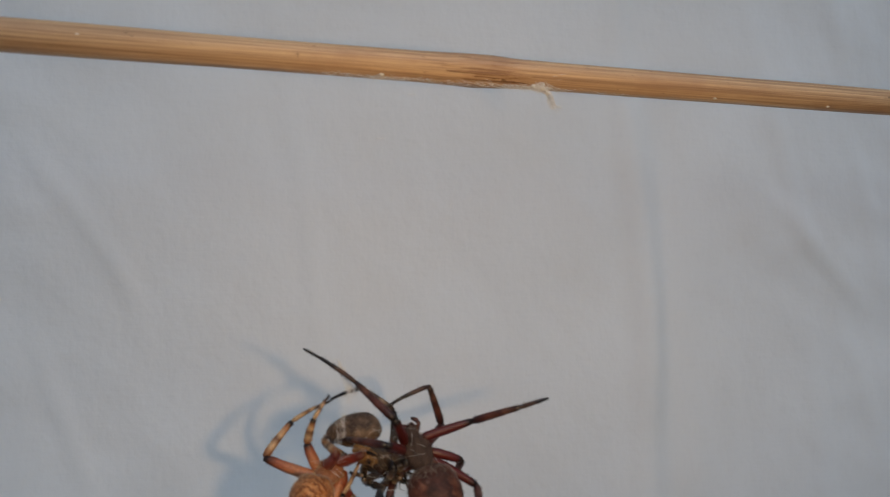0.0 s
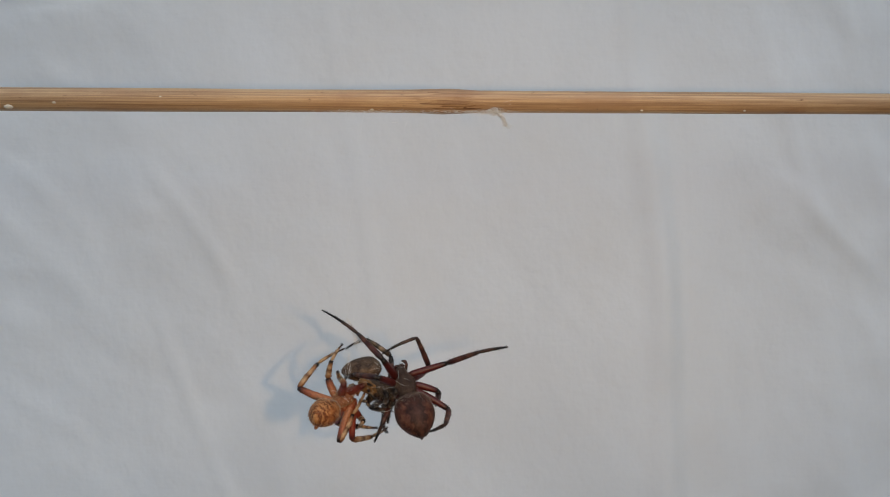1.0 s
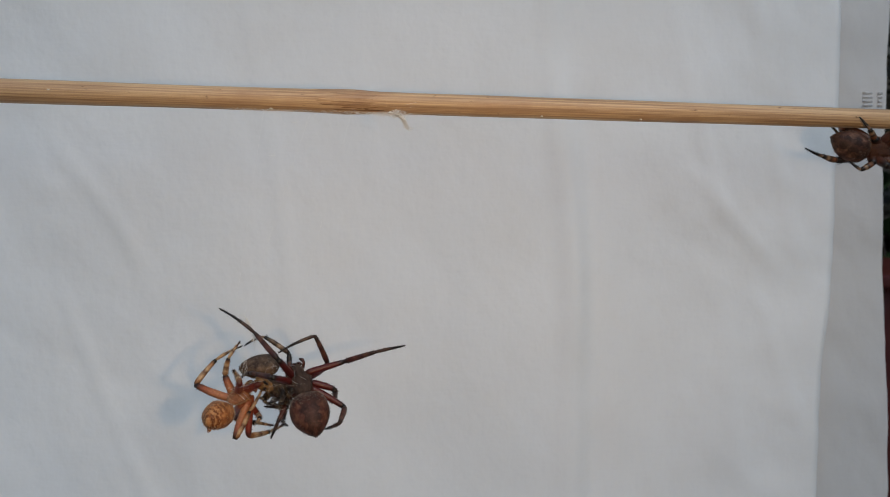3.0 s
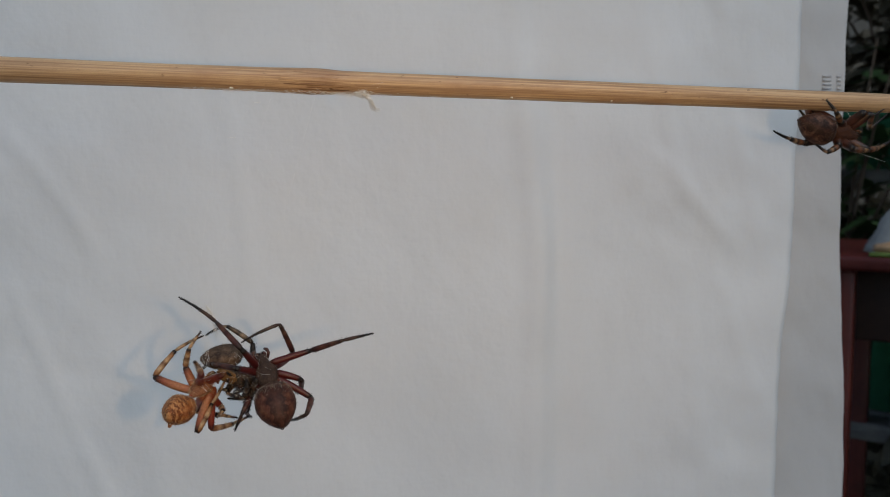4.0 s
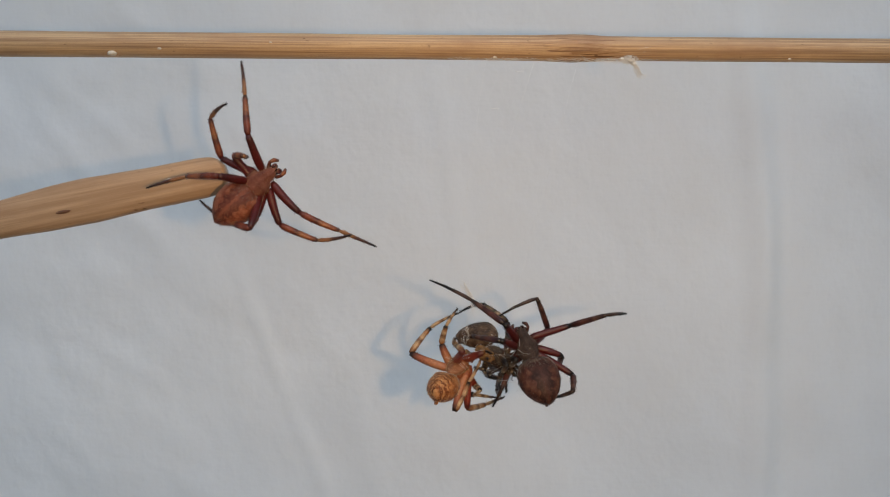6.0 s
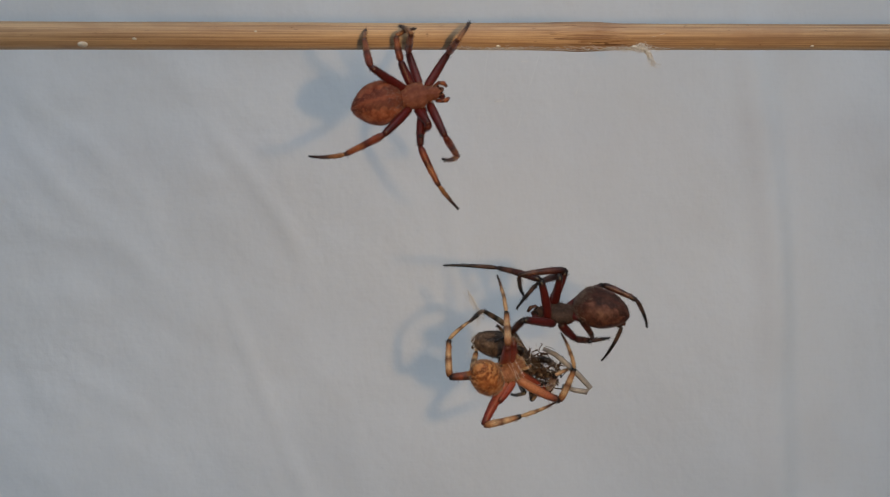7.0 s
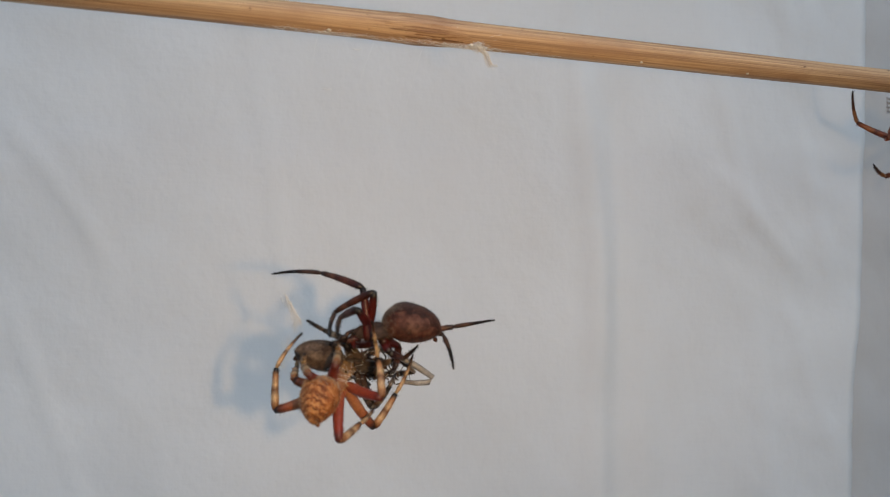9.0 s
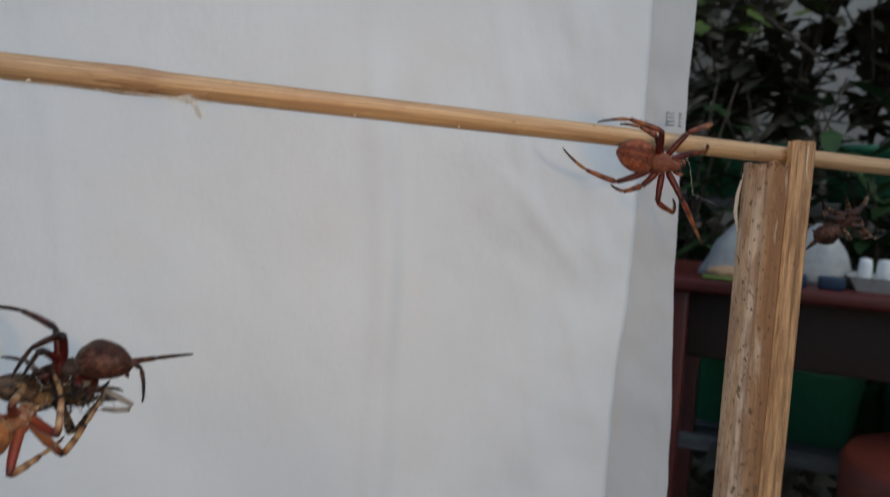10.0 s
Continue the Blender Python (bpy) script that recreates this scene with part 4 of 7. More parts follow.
def pot(x, y, z, top, foot, height, leaves, seed, pale=None, label="dark leafy plant in a green plastic pot"):
    """A tapered pot with a rolled rim, soil, and a plant of arching stems and lance-shaped leaves."""
    ob = tagged(new("potted_plant"), label, "potted plant", "potted plants")
    ob.matrix_world = yard(x, y, z)
    bm = bmesh.new()
    rings = []
    for r, h in ((foot * 0.6, 0.0), (foot, 0.0), (top * 0.97, height * 0.86), (top, height * 0.87), (top * 1.06, height * 0.88), (top * 1.06, height * 0.99), (top * 1.0, height), (top * 0.93, height * 0.97), (top * 0.9, height * 0.8)):
        rings.append([Vector((r * cos(a), r * sin(a), h)) for a in (2 * pi * k / 28 for k in range(28))])
    ring_tube(bm, rings)
    part("pot", bm, POT_GREEN, ob, "dark green plastic pot")
    bm = bmesh.new()
    blob(bm, (0, 0, height * 0.84), (top * 0.9, top * 0.9, height * 0.06), 16, 8)
    part("soil", bm, SOIL, ob)
    if not leaves:
        return ob
    rnd = random.Random(seed)
    crown = bmesh.new()
    for _ in range(9):
        stem = bmesh.new()
        a, reach, rise = rnd.uniform(0, 2 * pi), rnd.uniform(0.03, 0.12), rnd.uniform(0.15, 0.42)
        pts = [Vector((cos(a) * reach * k * k, sin(a) * reach * k * k, height * 0.85 + rise * k)) for k in (0, 0.25, 0.5, 0.75, 1)]
        tube(stem, pts, [0.0035, 0.003, 0.0025, 0.002, 0.001], 6)
        part("stem", stem, STEM, ob)
        for _ in range(leaves // 9):
            k = rnd.uniform(0.15, 1)
            base = Vector((cos(a) * reach * k * k, sin(a) * reach * k * k, height * 0.85 + rise * k))
            b, lift, size = rnd.uniform(0, 2 * pi), rnd.uniform(-0.5, 0.7), rnd.uniform(0.035, 0.085)
            way = Vector((cos(b), sin(b), lift)).normalized()
            side = way.cross(Vector((0, 0, 1))).normalized() * size * rnd.uniform(0.13, 0.24)
            sag = Vector((0, 0, -size * rnd.uniform(0.05, 0.35)))
            row = [base, base + way * size * 0.35 + side, base + way * size * 0.7 + side * 0.75 + sag * 0.5, base + way * size + sag, base + way * size * 0.7 - side * 0.75 + sag * 0.5, base + way * size * 0.35 - side]
            v = [crown.verts.new(p) for p in row]
            m1, m2 = crown.verts.new(base + way * size * 0.35 - side.cross(way).normalized() * size * 0.02), crown.verts.new(base + way * size * 0.7 + sag * 0.55)
            for f in ((v[0], v[1], m1), (v[0], m1, v[5]), (v[1], v[2], m2, m1), (m1, m2, v[4], v[5]), (v[2], v[3], m2), (m2, v[3], v[4])):
                crown.faces.new(f)
    part("crown", crown, pale or LEAF, ob)
    return ob


def bench(x, y, z, length, depth, label):
    ob = tagged(new("bench"), label, "bench")
    ob.matrix_world = yard(x, y, 0)
    for k in range(4):
        boxed("slat", (0, depth * k / 4 + 0.004, z - 0.022), (length, depth * (k + 1) / 4 - 0.004, z), BENCH, ob)
    for a in (0.03, length - 0.07):
        for b in (0.02, depth - 0.06):
            boxed("leg", (a, b, 0), (a + 0.04, b + 0.04, z - 0.022), BENCH, ob)


def stool(x, y, seat):
    ob = tagged(new("stool"), "round red-brown wooden stool with a deep seat", "stool")
    ob.matrix_world = yard(x, y, 0)
    bm = bmesh.new()
    ring_tube(bm, [[Vector((r * cos(a), r * sin(a), h)) for a in (2 * pi * k / 40 for k in range(40))] for r, h in ((0.10, seat - 0.16), (0.112, seat - 0.155), (0.115, seat - 0.09), (0.112, seat - 0.085), (0.116, seat - 0.08), (0.118, seat - 0.01), (0.112, seat), (0.02, seat + 0.001))])
    part("seat", bm, STOOL_RED, ob)
    for k in range(4):
        a = pi / 4 + k * pi / 2
        bm = bmesh.new()
        tube(bm, [(0.09 * cos(a), 0.09 * sin(a), seat - 0.158), (0.135 * cos(a), 0.135 * sin(a), 0)], [0.016, 0.013], 10)
        part("leg", bm, STOOL_RED, ob)


def white_bag(x, y, z, width, height, seed):
    """A slumped plastic bag: a peaked, crumpled heap."""
    ob = tagged(new("plastic_bag"), "slumped white plastic bag on the maroon table", "bag")
    ob.matrix_world = yard(x, y, z)
    bm = bmesh.new()
    rings = []
    for i in range(13):
        k = i / 12
        ring = []
        for j in range(28):
            a = 2 * pi * j / 28
            r = width / 2 * (1 - k ** (1.0 + 0.2 * seed)) ** 0.8 * (1 + 0.16 * noise.noise(Vector((2 * cos(a), 2 * sin(a), 3 * k + seed)))) + 0.003
            ring.append(Vector((r * cos(a), r * 0.7 * sin(a), height * k)))
        rings.append(ring)
    ring_tube(bm, rings)
    part("bag", bm, BAG, ob)


TABLE_TOP = red_table()
white_bag(0.070, 0.06, TABLE_TOP, 0.088, 0.070, 1.0)
white_bag(0.137, 0.075, TABLE_TOP, 0.062, 0.062, 5.0)
for x, w in ((0.101, 0.026), (0.137, 0.023)):
    bm = bmesh.new()
    box(bm, (0, 0, 0), (w, 0.022, 0.012), 0.002)
    tagged(part("blue_box", bm, BLUE), "small blue plastic box on the table", "box", "blue boxes").matrix_world = yard(x, 0.008, TABLE_TOP)
bm = bmesh.new()
ring_tube(bm, [[Vector((x * s, y * s, z)) for x, y in ((-0.07, -0.045), (0.07, -0.045), (0.07, 0.045), (-0.07, 0.045))] for s, z in ((0.9, 0), (1, 0.012), (1.03, 0.0135), (0.97, 0.0135), (0.88, 0.003))])
tagged(part("tray", bm, BAG, smooth=False), "shallow white plastic tray on the table", "tray").matrix_world = yard(0.235, 0.07, TABLE_TOP)
for x, w in ((0.180, 0.0065), (0.198, 0.0085), (0.218, 0.007)):
    bm = bmesh.new()
    ring_tube(bm, [[Vector((r * cos(a), r * sin(a), h)) for a in (2 * pi * k / 20 for k in range(20))] for r, h in ((w * 0.8, 0.0), (w, 0.002), (w, 0.020), (w * 0.9, 0.024), (w * 0.85, 0.027), (w * 0.3, 0.028))])
    tagged(part("jar", bm, TIN), "small tin jar standing in the white tray, coloured near white for highlights", "jar", "jars in the tray").matrix_world = yard(x, 0.06, TABLE_TOP + 0.003)
bm = bmesh.new()
blob(bm, (0, 0, 0.007), (0.018, 0.010, 0.007), 14, 10, lambda u: u * (1 + 0.25 * noise.noise(u * 2)))
tagged(part("loaf", bm, PADDLE), "small tan wrapped bundle on the table", "bundle").matrix_world = yard(0.052, 0.012, TABLE_TOP)
bm = bmesh.new()
box(bm, (-0.028, -0.006, 0), (0.028, 0.006, 0.004), 0.0015)
tagged(part("leaf_strip", bm, LEAF_PALE), "folded green leaf strip lying on the table edge", "leaf").matrix_world = yard(0.060, -0.004, TABLE_TOP)

LOW = PERCH_HEIGHT - 0.298
bench(-0.40, 0.21, LOW, 1.2, 0.22, "low grey slatted plant bench behind the table")
pot(0.035, 0.32, LOW, 0.046, 0.036, 0.098, 0, 1, label="green plastic pot of soil on the low bench")
pot(0.158, 0.30, LOW, 0.062, 0.050, 0.100, 0, 2, label="wide green plastic pot of soil on the low bench")
pot(0.285, 0.32, LOW, 0.050, 0.040, 0.095, 90, 3, LEAF_PALE, "pale leafy plant in a green plastic pot")
pot(-0.13, 0.32, LOW, 0.055, 0.044, 0.10, 60, 4)
for k, x in enumerate((-0.03, 0.095, 0.235)):
    pot(x, 0.385, LOW, 0.04, 0.03, 0.07, 170, 60 + k, LEAF_GREEN, "bushy mid-green plant in a small green pot")
HIGH = PERCH_HEIGHT + 0.010
bench(-0.5, 0.42, HIGH, 1.5, 0.20, "tall grey plant bench in front of the wall")
for k, (x, r, n) in enumerate(((-0.26, 0.055, 200), (-0.13, 0.052, 200), (0.0, 0.056, 220), (0.105, 0.040, 200), (0.215, 0.062, 240), (0.36, 0.058, 240), (0.50, 0.058, 200))):
    pot(x, 0.52, HIGH, r, r * 0.8, 0.088, n, 20 + k)
for k, x in enumerate((-0.2, 0.06, 0.22, 0.4)):
    pot(x, 0.33 if k in (1, 2) else 0.75, 0, 0.07, 0.055, 0.14, 160, 40 + k, None, "dark leafy shrub in a green pot on the ground")
stool(0.285, -0.02, PERCH_HEIGHT - 0.222)


def yard_wall():
    bm = bmesh.new()
    box(bm, (-3.0, 0, 0), (3.5, 0.12, 2.6), 0.01)
    ob = tagged(part("wall_north", bm, WALL), "stained grey plastered yard wall behind the plants", "wall", kind="structure")
    ob.matrix_world = yard(0, 1.15, 0)


def overhang():
    """A branch of pale leaves that hangs into the top of the view."""
    ob = tagged(new("hanging_branch"), "drooping branch with broad yellow-green leaves", "branch")
    ob.matrix_world = yard(0.03, 0.42, PERCH_HEIGHT + 0.285)
    rnd = random.Random(9)
    bm, lv = bmesh.new(), bmesh.new()
    tube(bm, [(-0.5, 0.9, 0.9), (-0.2, 0.4, 0.35), (0, 0.05, 0.02), (0.1, -0.05, -0.08)], [0.012, 0.008, 0.004, 0.002], 8)
    for _ in range(60):
        base = Vector((rnd.uniform(-0.09, 0.10), rnd.uniform(-0.06, 0.1), rnd.uniform(-0.02, 0.16)))
        b = rnd.uniform(0, 2 * pi)
        way = Vector((cos(b), sin(b), rnd.uniform(-0.8, 0.2))).normalized()
        size = rnd.uniform(0.035, 0.06)
        side = way.cross(Vector((0, 0, 1))).normalized() * size * 0.33
        v = [lv.verts.new(p) for p in (base, base + way * size * 0.5 + side, base + way * size, base + way * size * 0.5 - side)]
        m = lv.verts.new(base + way * size * 0.5 - Vector((0, 0, size * 0.08)))
        for f in ((v[0], v[1], m), (v[1], v[2], m), (v[2], v[3], m), (v[3], v[0], m)):
            lv.faces.new(f)
    part("twig", bm, STEM, ob)
    part("crown", lv, LEAF_PALE, ob)


def hedge():
    """A thick dark shrub border along the wall, uneven, with gaps that show the wall."""
    rnd = random.Random(77)
    verts, faces = [], []
    for _ in range(9000):
        x, z = rnd.uniform(-0.7, 1.2), rnd.uniform(0.05, 1.75)
        gap = noise.noise(Vector((x * 7, z * 6, 1.7))) + 0.4 * noise.noise(Vector((x * 19, z * 16, 5.2)))
        if gap < (-0.50 if z < 0.95 or x < 0.04 else 0.04 + (2.2 if x > 0.1 else 0.7) * min(0.3, max(0, z - 1.02))):
            continue
        base = Vector((x, rnd.uniform(0.72, 1.05), z))
        b = rnd.uniform(0, 2 * pi)
        way = Vector((cos(b), 0.6 * sin(b), rnd.uniform(-0.9, 0.6))).normalized()
        size = rnd.uniform(0.035, 0.10)
        side = way.cross(Vector((0, 1, 0.2))).normalized() * size * rnd.uniform(0.12, 0.24)
        k = len(verts)
        verts += [base, base + way * size * 0.45 + side, base + way * size - Vector((0, 0, size * 0.2)), base + way * size * 0.45 - side, base + way * size * 0.5 - Vector((0, 0.01, 0.01))]
        faces += [(k, k + 1, k + 4), (k + 1, k + 2, k + 4), (k + 2, k + 3, k + 4), (k + 3, k, k + 4)]
    me = bpy.data.meshes.new("shrub_leaves")
    me.from_pydata(verts, [], faces)
    me.materials.append(LEAF)
    ob = tagged(new("shrub_border", me), "thick dark leafy shrubs along the grey wall", "shrubs", kind="stuff")
    ob.matrix_world = yard(0, 0, 0)


def wine_plant():
    """Long strap leaves of a dark red dracaena leaning across the wall."""
    ob = tagged(new("dracaena"), "dracaena with long dark wine-red strap leaves", "plant")
    ob.matrix_world = yard(0.44, 0.66, 0)
    bm = bmesh.new()
    tube(bm, [(0, 0, 0), (0.01, 0.01, 0.5), (-0.01, 0, 1.02)], [0.012, 0.010, 0.007], 8)
    part("trunk", bm, STEM, ob)
    rnd = random.Random(14)
    bm = bmesh.new()
    for k in range(16):
        a = rnd.uniform(0, 2 * pi) if k > 3 else pi + 0.3 * (k - 1.5)
        size, rise = rnd.uniform(0.16, 0.26), rnd.uniform(0.1, 0.9) if k > 3 else 0.25 + 0.12 * k
        d = Vector((cos(a), sin(a), rise)).normalized()
        side = d.cross(Vector((0, 0, 1))).normalized()
        z0 = 0.96 + 0.06 * rnd.random()
        rows = []
        for i in range(7):
            s = i / 6
            m = Vector((0, 0, z0)) + d * size * s - Vector((0, 0, 0.11 * size / 0.2 * s * s))
            w = 0.016 * (0.35 + 1.3 * s) * (1 - s ** 3) + 0.001
            rows.append([bm.verts.new(m + side * w + Vector((0, 0, 0.004))), bm.verts.new(m), bm.verts.new(m - side * w + Vector((0, 0, 0.004)))])
        for u, v in zip(rows, rows[1:]):
            bm.faces.new((u[0], u[1], v[1], v[0])), bm.faces.new((u[1], u[2], v[2], v[1]))
    part("crown", bm, WINE, ob)


yard_wall()
wine_plant()
overhang()
hedge()


# ---- silk, modelled glints and specks on the perch ----
def thread(bm, a, b, radius, sag=0.0, wander=0.0, seed=0, n=12):
    rnd = random.Random(seed)
    pts = []
    for i in range(n + 1):
        k = i / n
        p = Vector(a).lerp(Vector(b), k) + Vector((0, 0, -sag * 4 * k * (1 - k)))
        if 0 < i < n:
            p += Vector((rnd.gauss(0, wander), rnd.gauss(0, wander), rnd.gauss(0, wander)))
        pts.append(at(*p))
    tube(bm, pts, [radius / 1000] * (n + 1), 5)


def silk_tuft():
    """A torn knot of silk under the node: a tangle with a curled tail, and fine strands spread over the cane."""
    bm = bmesh.new()
    rnd = random.Random(3)
    for k in range(70):
        p = Vector((rnd.gauss(30.6, 0.8), -1.9 + rnd.gauss(0, 0.2), -2.2 + rnd.gauss(0, 0.3)))
        d = Vector((rnd.gauss(0, 1), rnd.gauss(0, 0.3), rnd.gauss(0, 0.7)))
        pts = []
        for _ in range(9):
            pts.append(at(*p))
            d = (d + Vector((rnd.gauss(0, 0.7), rnd.gauss(0, 0.35), rnd.gauss(0, 0.7)))).normalized()
            p = p + d * 0.24 + Vector((30.9 - p.x, -1.9 - p.y, -2.4 - p.z)) * 0.14
        tube(bm, pts, [rnd.uniform(0.000014, 0.000038)] * 9, 5)
    tail = [(31.3, -1.7, -2.6), (32.1, -1.6, -3.2), (32.5, -1.5, -4.1), (33.0, -1.5, -4.9), (33.9, -1.5, -5.0)]
    for k in range(34):
        o = Vector((rnd.gauss(0, 0.22), rnd.gauss(0, 0.2), rnd.gauss(0, 0.18)))
        tube(bm, [at(*(Vector(q) + o + Vector((rnd.gauss(0, 0.12), 0, rnd.gauss(0, 0.12))))) for q in tail[:rnd.choice((3, 4, 5))]], [rnd.uniform(0.000014, 0.000042)] * 5, 5)
    for x, z, r in ((29.6, -2.1, 0.36), (31.0, -2.5, 0.42), (31.9, -3.0, 0.28)):
        blob(bm, at(x, -1.8, z), (r / 900, r / 2200, r / 1500), 14, 10, lambda u: u * (1 + 0.6 * noise.noise(u * 3)))
    tagged(part("silk_tuft", bm, SILK), "torn white silk tuft stuck under the stick's node", "silk")


silk_tuft()
bm = bmesh.new()
rnd = random.Random(4)
for k in range(80):
    x = rnd.choice((rnd.uniform(-6, 44), rnd.gauss(6, 3), rnd.gauss(27, 5)))
    thread(bm, (x, -1.1 + rnd.gauss(0, 0.2), -2.05), (x + rnd.uniform(0.8, 3.5), -1.0, -2.15 + rnd.gauss(0, 0.12)), rnd.uniform(0.010, 0.028), rnd.uniform(0.0, 0.6), 0.09, 90 + k, 7)
for k in range(70):
    x = rnd.choice((rnd.uniform(-0, 33), rnd.gauss(25, 4)))
    thread(bm, (x, -1.4 + rnd.gauss(0, 0.25), -2.0), (x + rnd.uniform(0.5, 3.0), -1.3, -2.15 + rnd.gauss(0, 0.2)), rnd.uniform(0.012, 0.030), rnd.uniform(0.0, 0.7), 0.12, 600 + k, 7)
for k in range(26):
    a = rnd.gauss(0.9, 0.4)
    x = rnd.gauss(33, 5)
    thread(bm, (x, -2.28 * cos(a), -2.28 * sin(a)), (x + rnd.gauss(0, 1.2), -2.3 * cos(a + rnd.gauss(0, 0.25)), -2.3 * sin(a + rnd.gauss(0, 0.25))), 0.014, 0, 0.03, 200 + k, 4)
tagged(part("silk_fringe", bm, SILK), "fine frayed silk along the stick's underside", "silk")
# glints on the fine silk lines, put in as short thick white strands
for x, z in ((11.0, -4.4), (6.5, -11.0)):
    bm = bmesh.new()
    thread(bm, (x - 0.7, -1.0, z), (x + 0.7, -1.0, z + 0.05), 0.05, 0.05, 0.02, int(x), 5)
    tagged(part("silk_glint", bm, SILK), "tiny white strand standing in for a glint on a silk line", "silk", "silk specks")
for x, z, r in ((-60.2, -1.75, 0.8), (-52.0, -1.0, 0.35), (6.5, -2.0, 0.4), (61.0, -1.9, 0.3), (83.0, -1.9, 0.3), (-33.0, 0.2, 0.3)):
    bm = bmesh.new()
    blob(bm, at(x, -1.5 if z < -1.2 else -2.1, z), (r / 1000, r / 1600, r / 1700), 10, 8)
    tagged(part("fleck", bm, CHIP), "tiny pale fleck stuck on the cane", "fleck", "flecks on the cane")


# ---- silk of the hanging bundle ----
def bundle_silk():
    bm = bmesh.new()
    rnd = random.Random(5)
    for k in range(14):
        w = rnd.uniform(0, 1)
        a = Vector((3.2 - 2.6 * w + rnd.gauss(0, 0.3), 2.5 + rnd.gauss(0, 0.4), -48.6 + 5.5 * w))
        thread(bm, a, a + Vector((rnd.gauss(-0.5, 0.35), rnd.gauss(0, 0.3), rnd.uniform(0.8, 2.6))), rnd.uniform(0.02, 0.06), 0, 0.07, k, 6)
    for k in range(34):
        w = rnd.uniform(0, 1)
        a = Vector((1.0 + 2.3 * w + rnd.gauss(0, 0.07), 2.2 + rnd.gauss(0, 0.2), -42.6 - 4.2 * w))
        thread(bm, a, a + Vector((rnd.uniform(0.4, 0.8), rnd.gauss(0, 0.2), -rnd.uniform(0.8, 1.6))), rnd.uniform(0.02, 0.05), 0, 0.06, 400 + k, 6)
    for k in range(24):
        a = Vector((rnd.gauss(3.0, 0.25), 2.0, -46.6 + rnd.gauss(0, 0.4)))
        thread(bm, a, a + Vector((rnd.gauss(-0.4, 0.3), rnd.gauss(0, 0.3), -rnd.uniform(0.8, 2.8))), rnd.uniform(0.010, 0.028), 0, 0.08, 500 + k, 6)
    for k in range(22):
        a = Vector((rnd.gauss(8.5, 3.6), rnd.gauss(-2.5, 1.5), rnd.gauss(-55.5, 2.2)))
        b = a + Vector((rnd.gauss(0, 2.0), rnd.gauss(-0.6, 0.9), rnd.gauss(0.3, 1.5)))
        thread(bm, a, b, rnd.uniform(0.007, 0.015), rnd.uniform(-0.4, 0.4), 0.04, 100 + k, 7)
    for k in range(26):
        w = rnd.uniform(0, 1)
        a = Vector((0.6 + 0.8 * w + rnd.gauss(0, 0.35), -2.5 + rnd.gauss(0, 0.4), -54.5 + 5.0 * w))
        thread(bm, a, a + Vector((rnd.gauss(0.1, 0.4), rnd.gauss(0, 0.3), rnd.uniform(0.6, 2.2))), rnd.uniform(0.008, 0.020), 0, 0.12, 300 + k, 6)
    tagged(part("bundle_silk", bm, SILK), "white silk strands wound round the wrapped spider", "silk")
    for k, (a, b) in enumerate((((-0.8, 0, -42), (5.0, 0, -2.2)), ((0.2, -1, -45), (14.0, 0.3, -2.2)), ((9.0, -2, -50), (22.0, 0.4, -2.3)))):
        bm = bmesh.new()
        thread(bm, a, b, 0.010, 0, 0.0, k, 6)
        tagged(part("drag_line", bm, SILK), "hair-thin silk line from the stick to the bundle", "silk", "silk lines")
    bm = bmesh.new()
    tube(bm, [at(141, -2, -2.2), at(143.1, -2, -4.8), at(144.8, -2, -11.7), at(152.5, -2, -13.7)], [0.00003] * 4, 5)
    tagged(part("drag_line", bm, SILK), "loose silk line hanging beside the bamboo post", "silk", "silk lines")


bundle_silk()


def step(sp, t, centre, ahead, up, tail, axis, *legs):
    """One moment of a spider, in stage mm: the carapace's centre, its heading, its back's way, the abdomen's centre and axis, then knee, ankle and tip of each leg."""
    STEPS.setdefault(sp["root"].name, []).append((t, centre, ahead, up, tail, axis, legs))


def finish(sp, extra=()):
    keys = STEPS[sp["root"].name]
    times = sorted({k[0] for k in keys} | {0.0, 10.0} | set(extra))
    crawl(sp, keys, times)


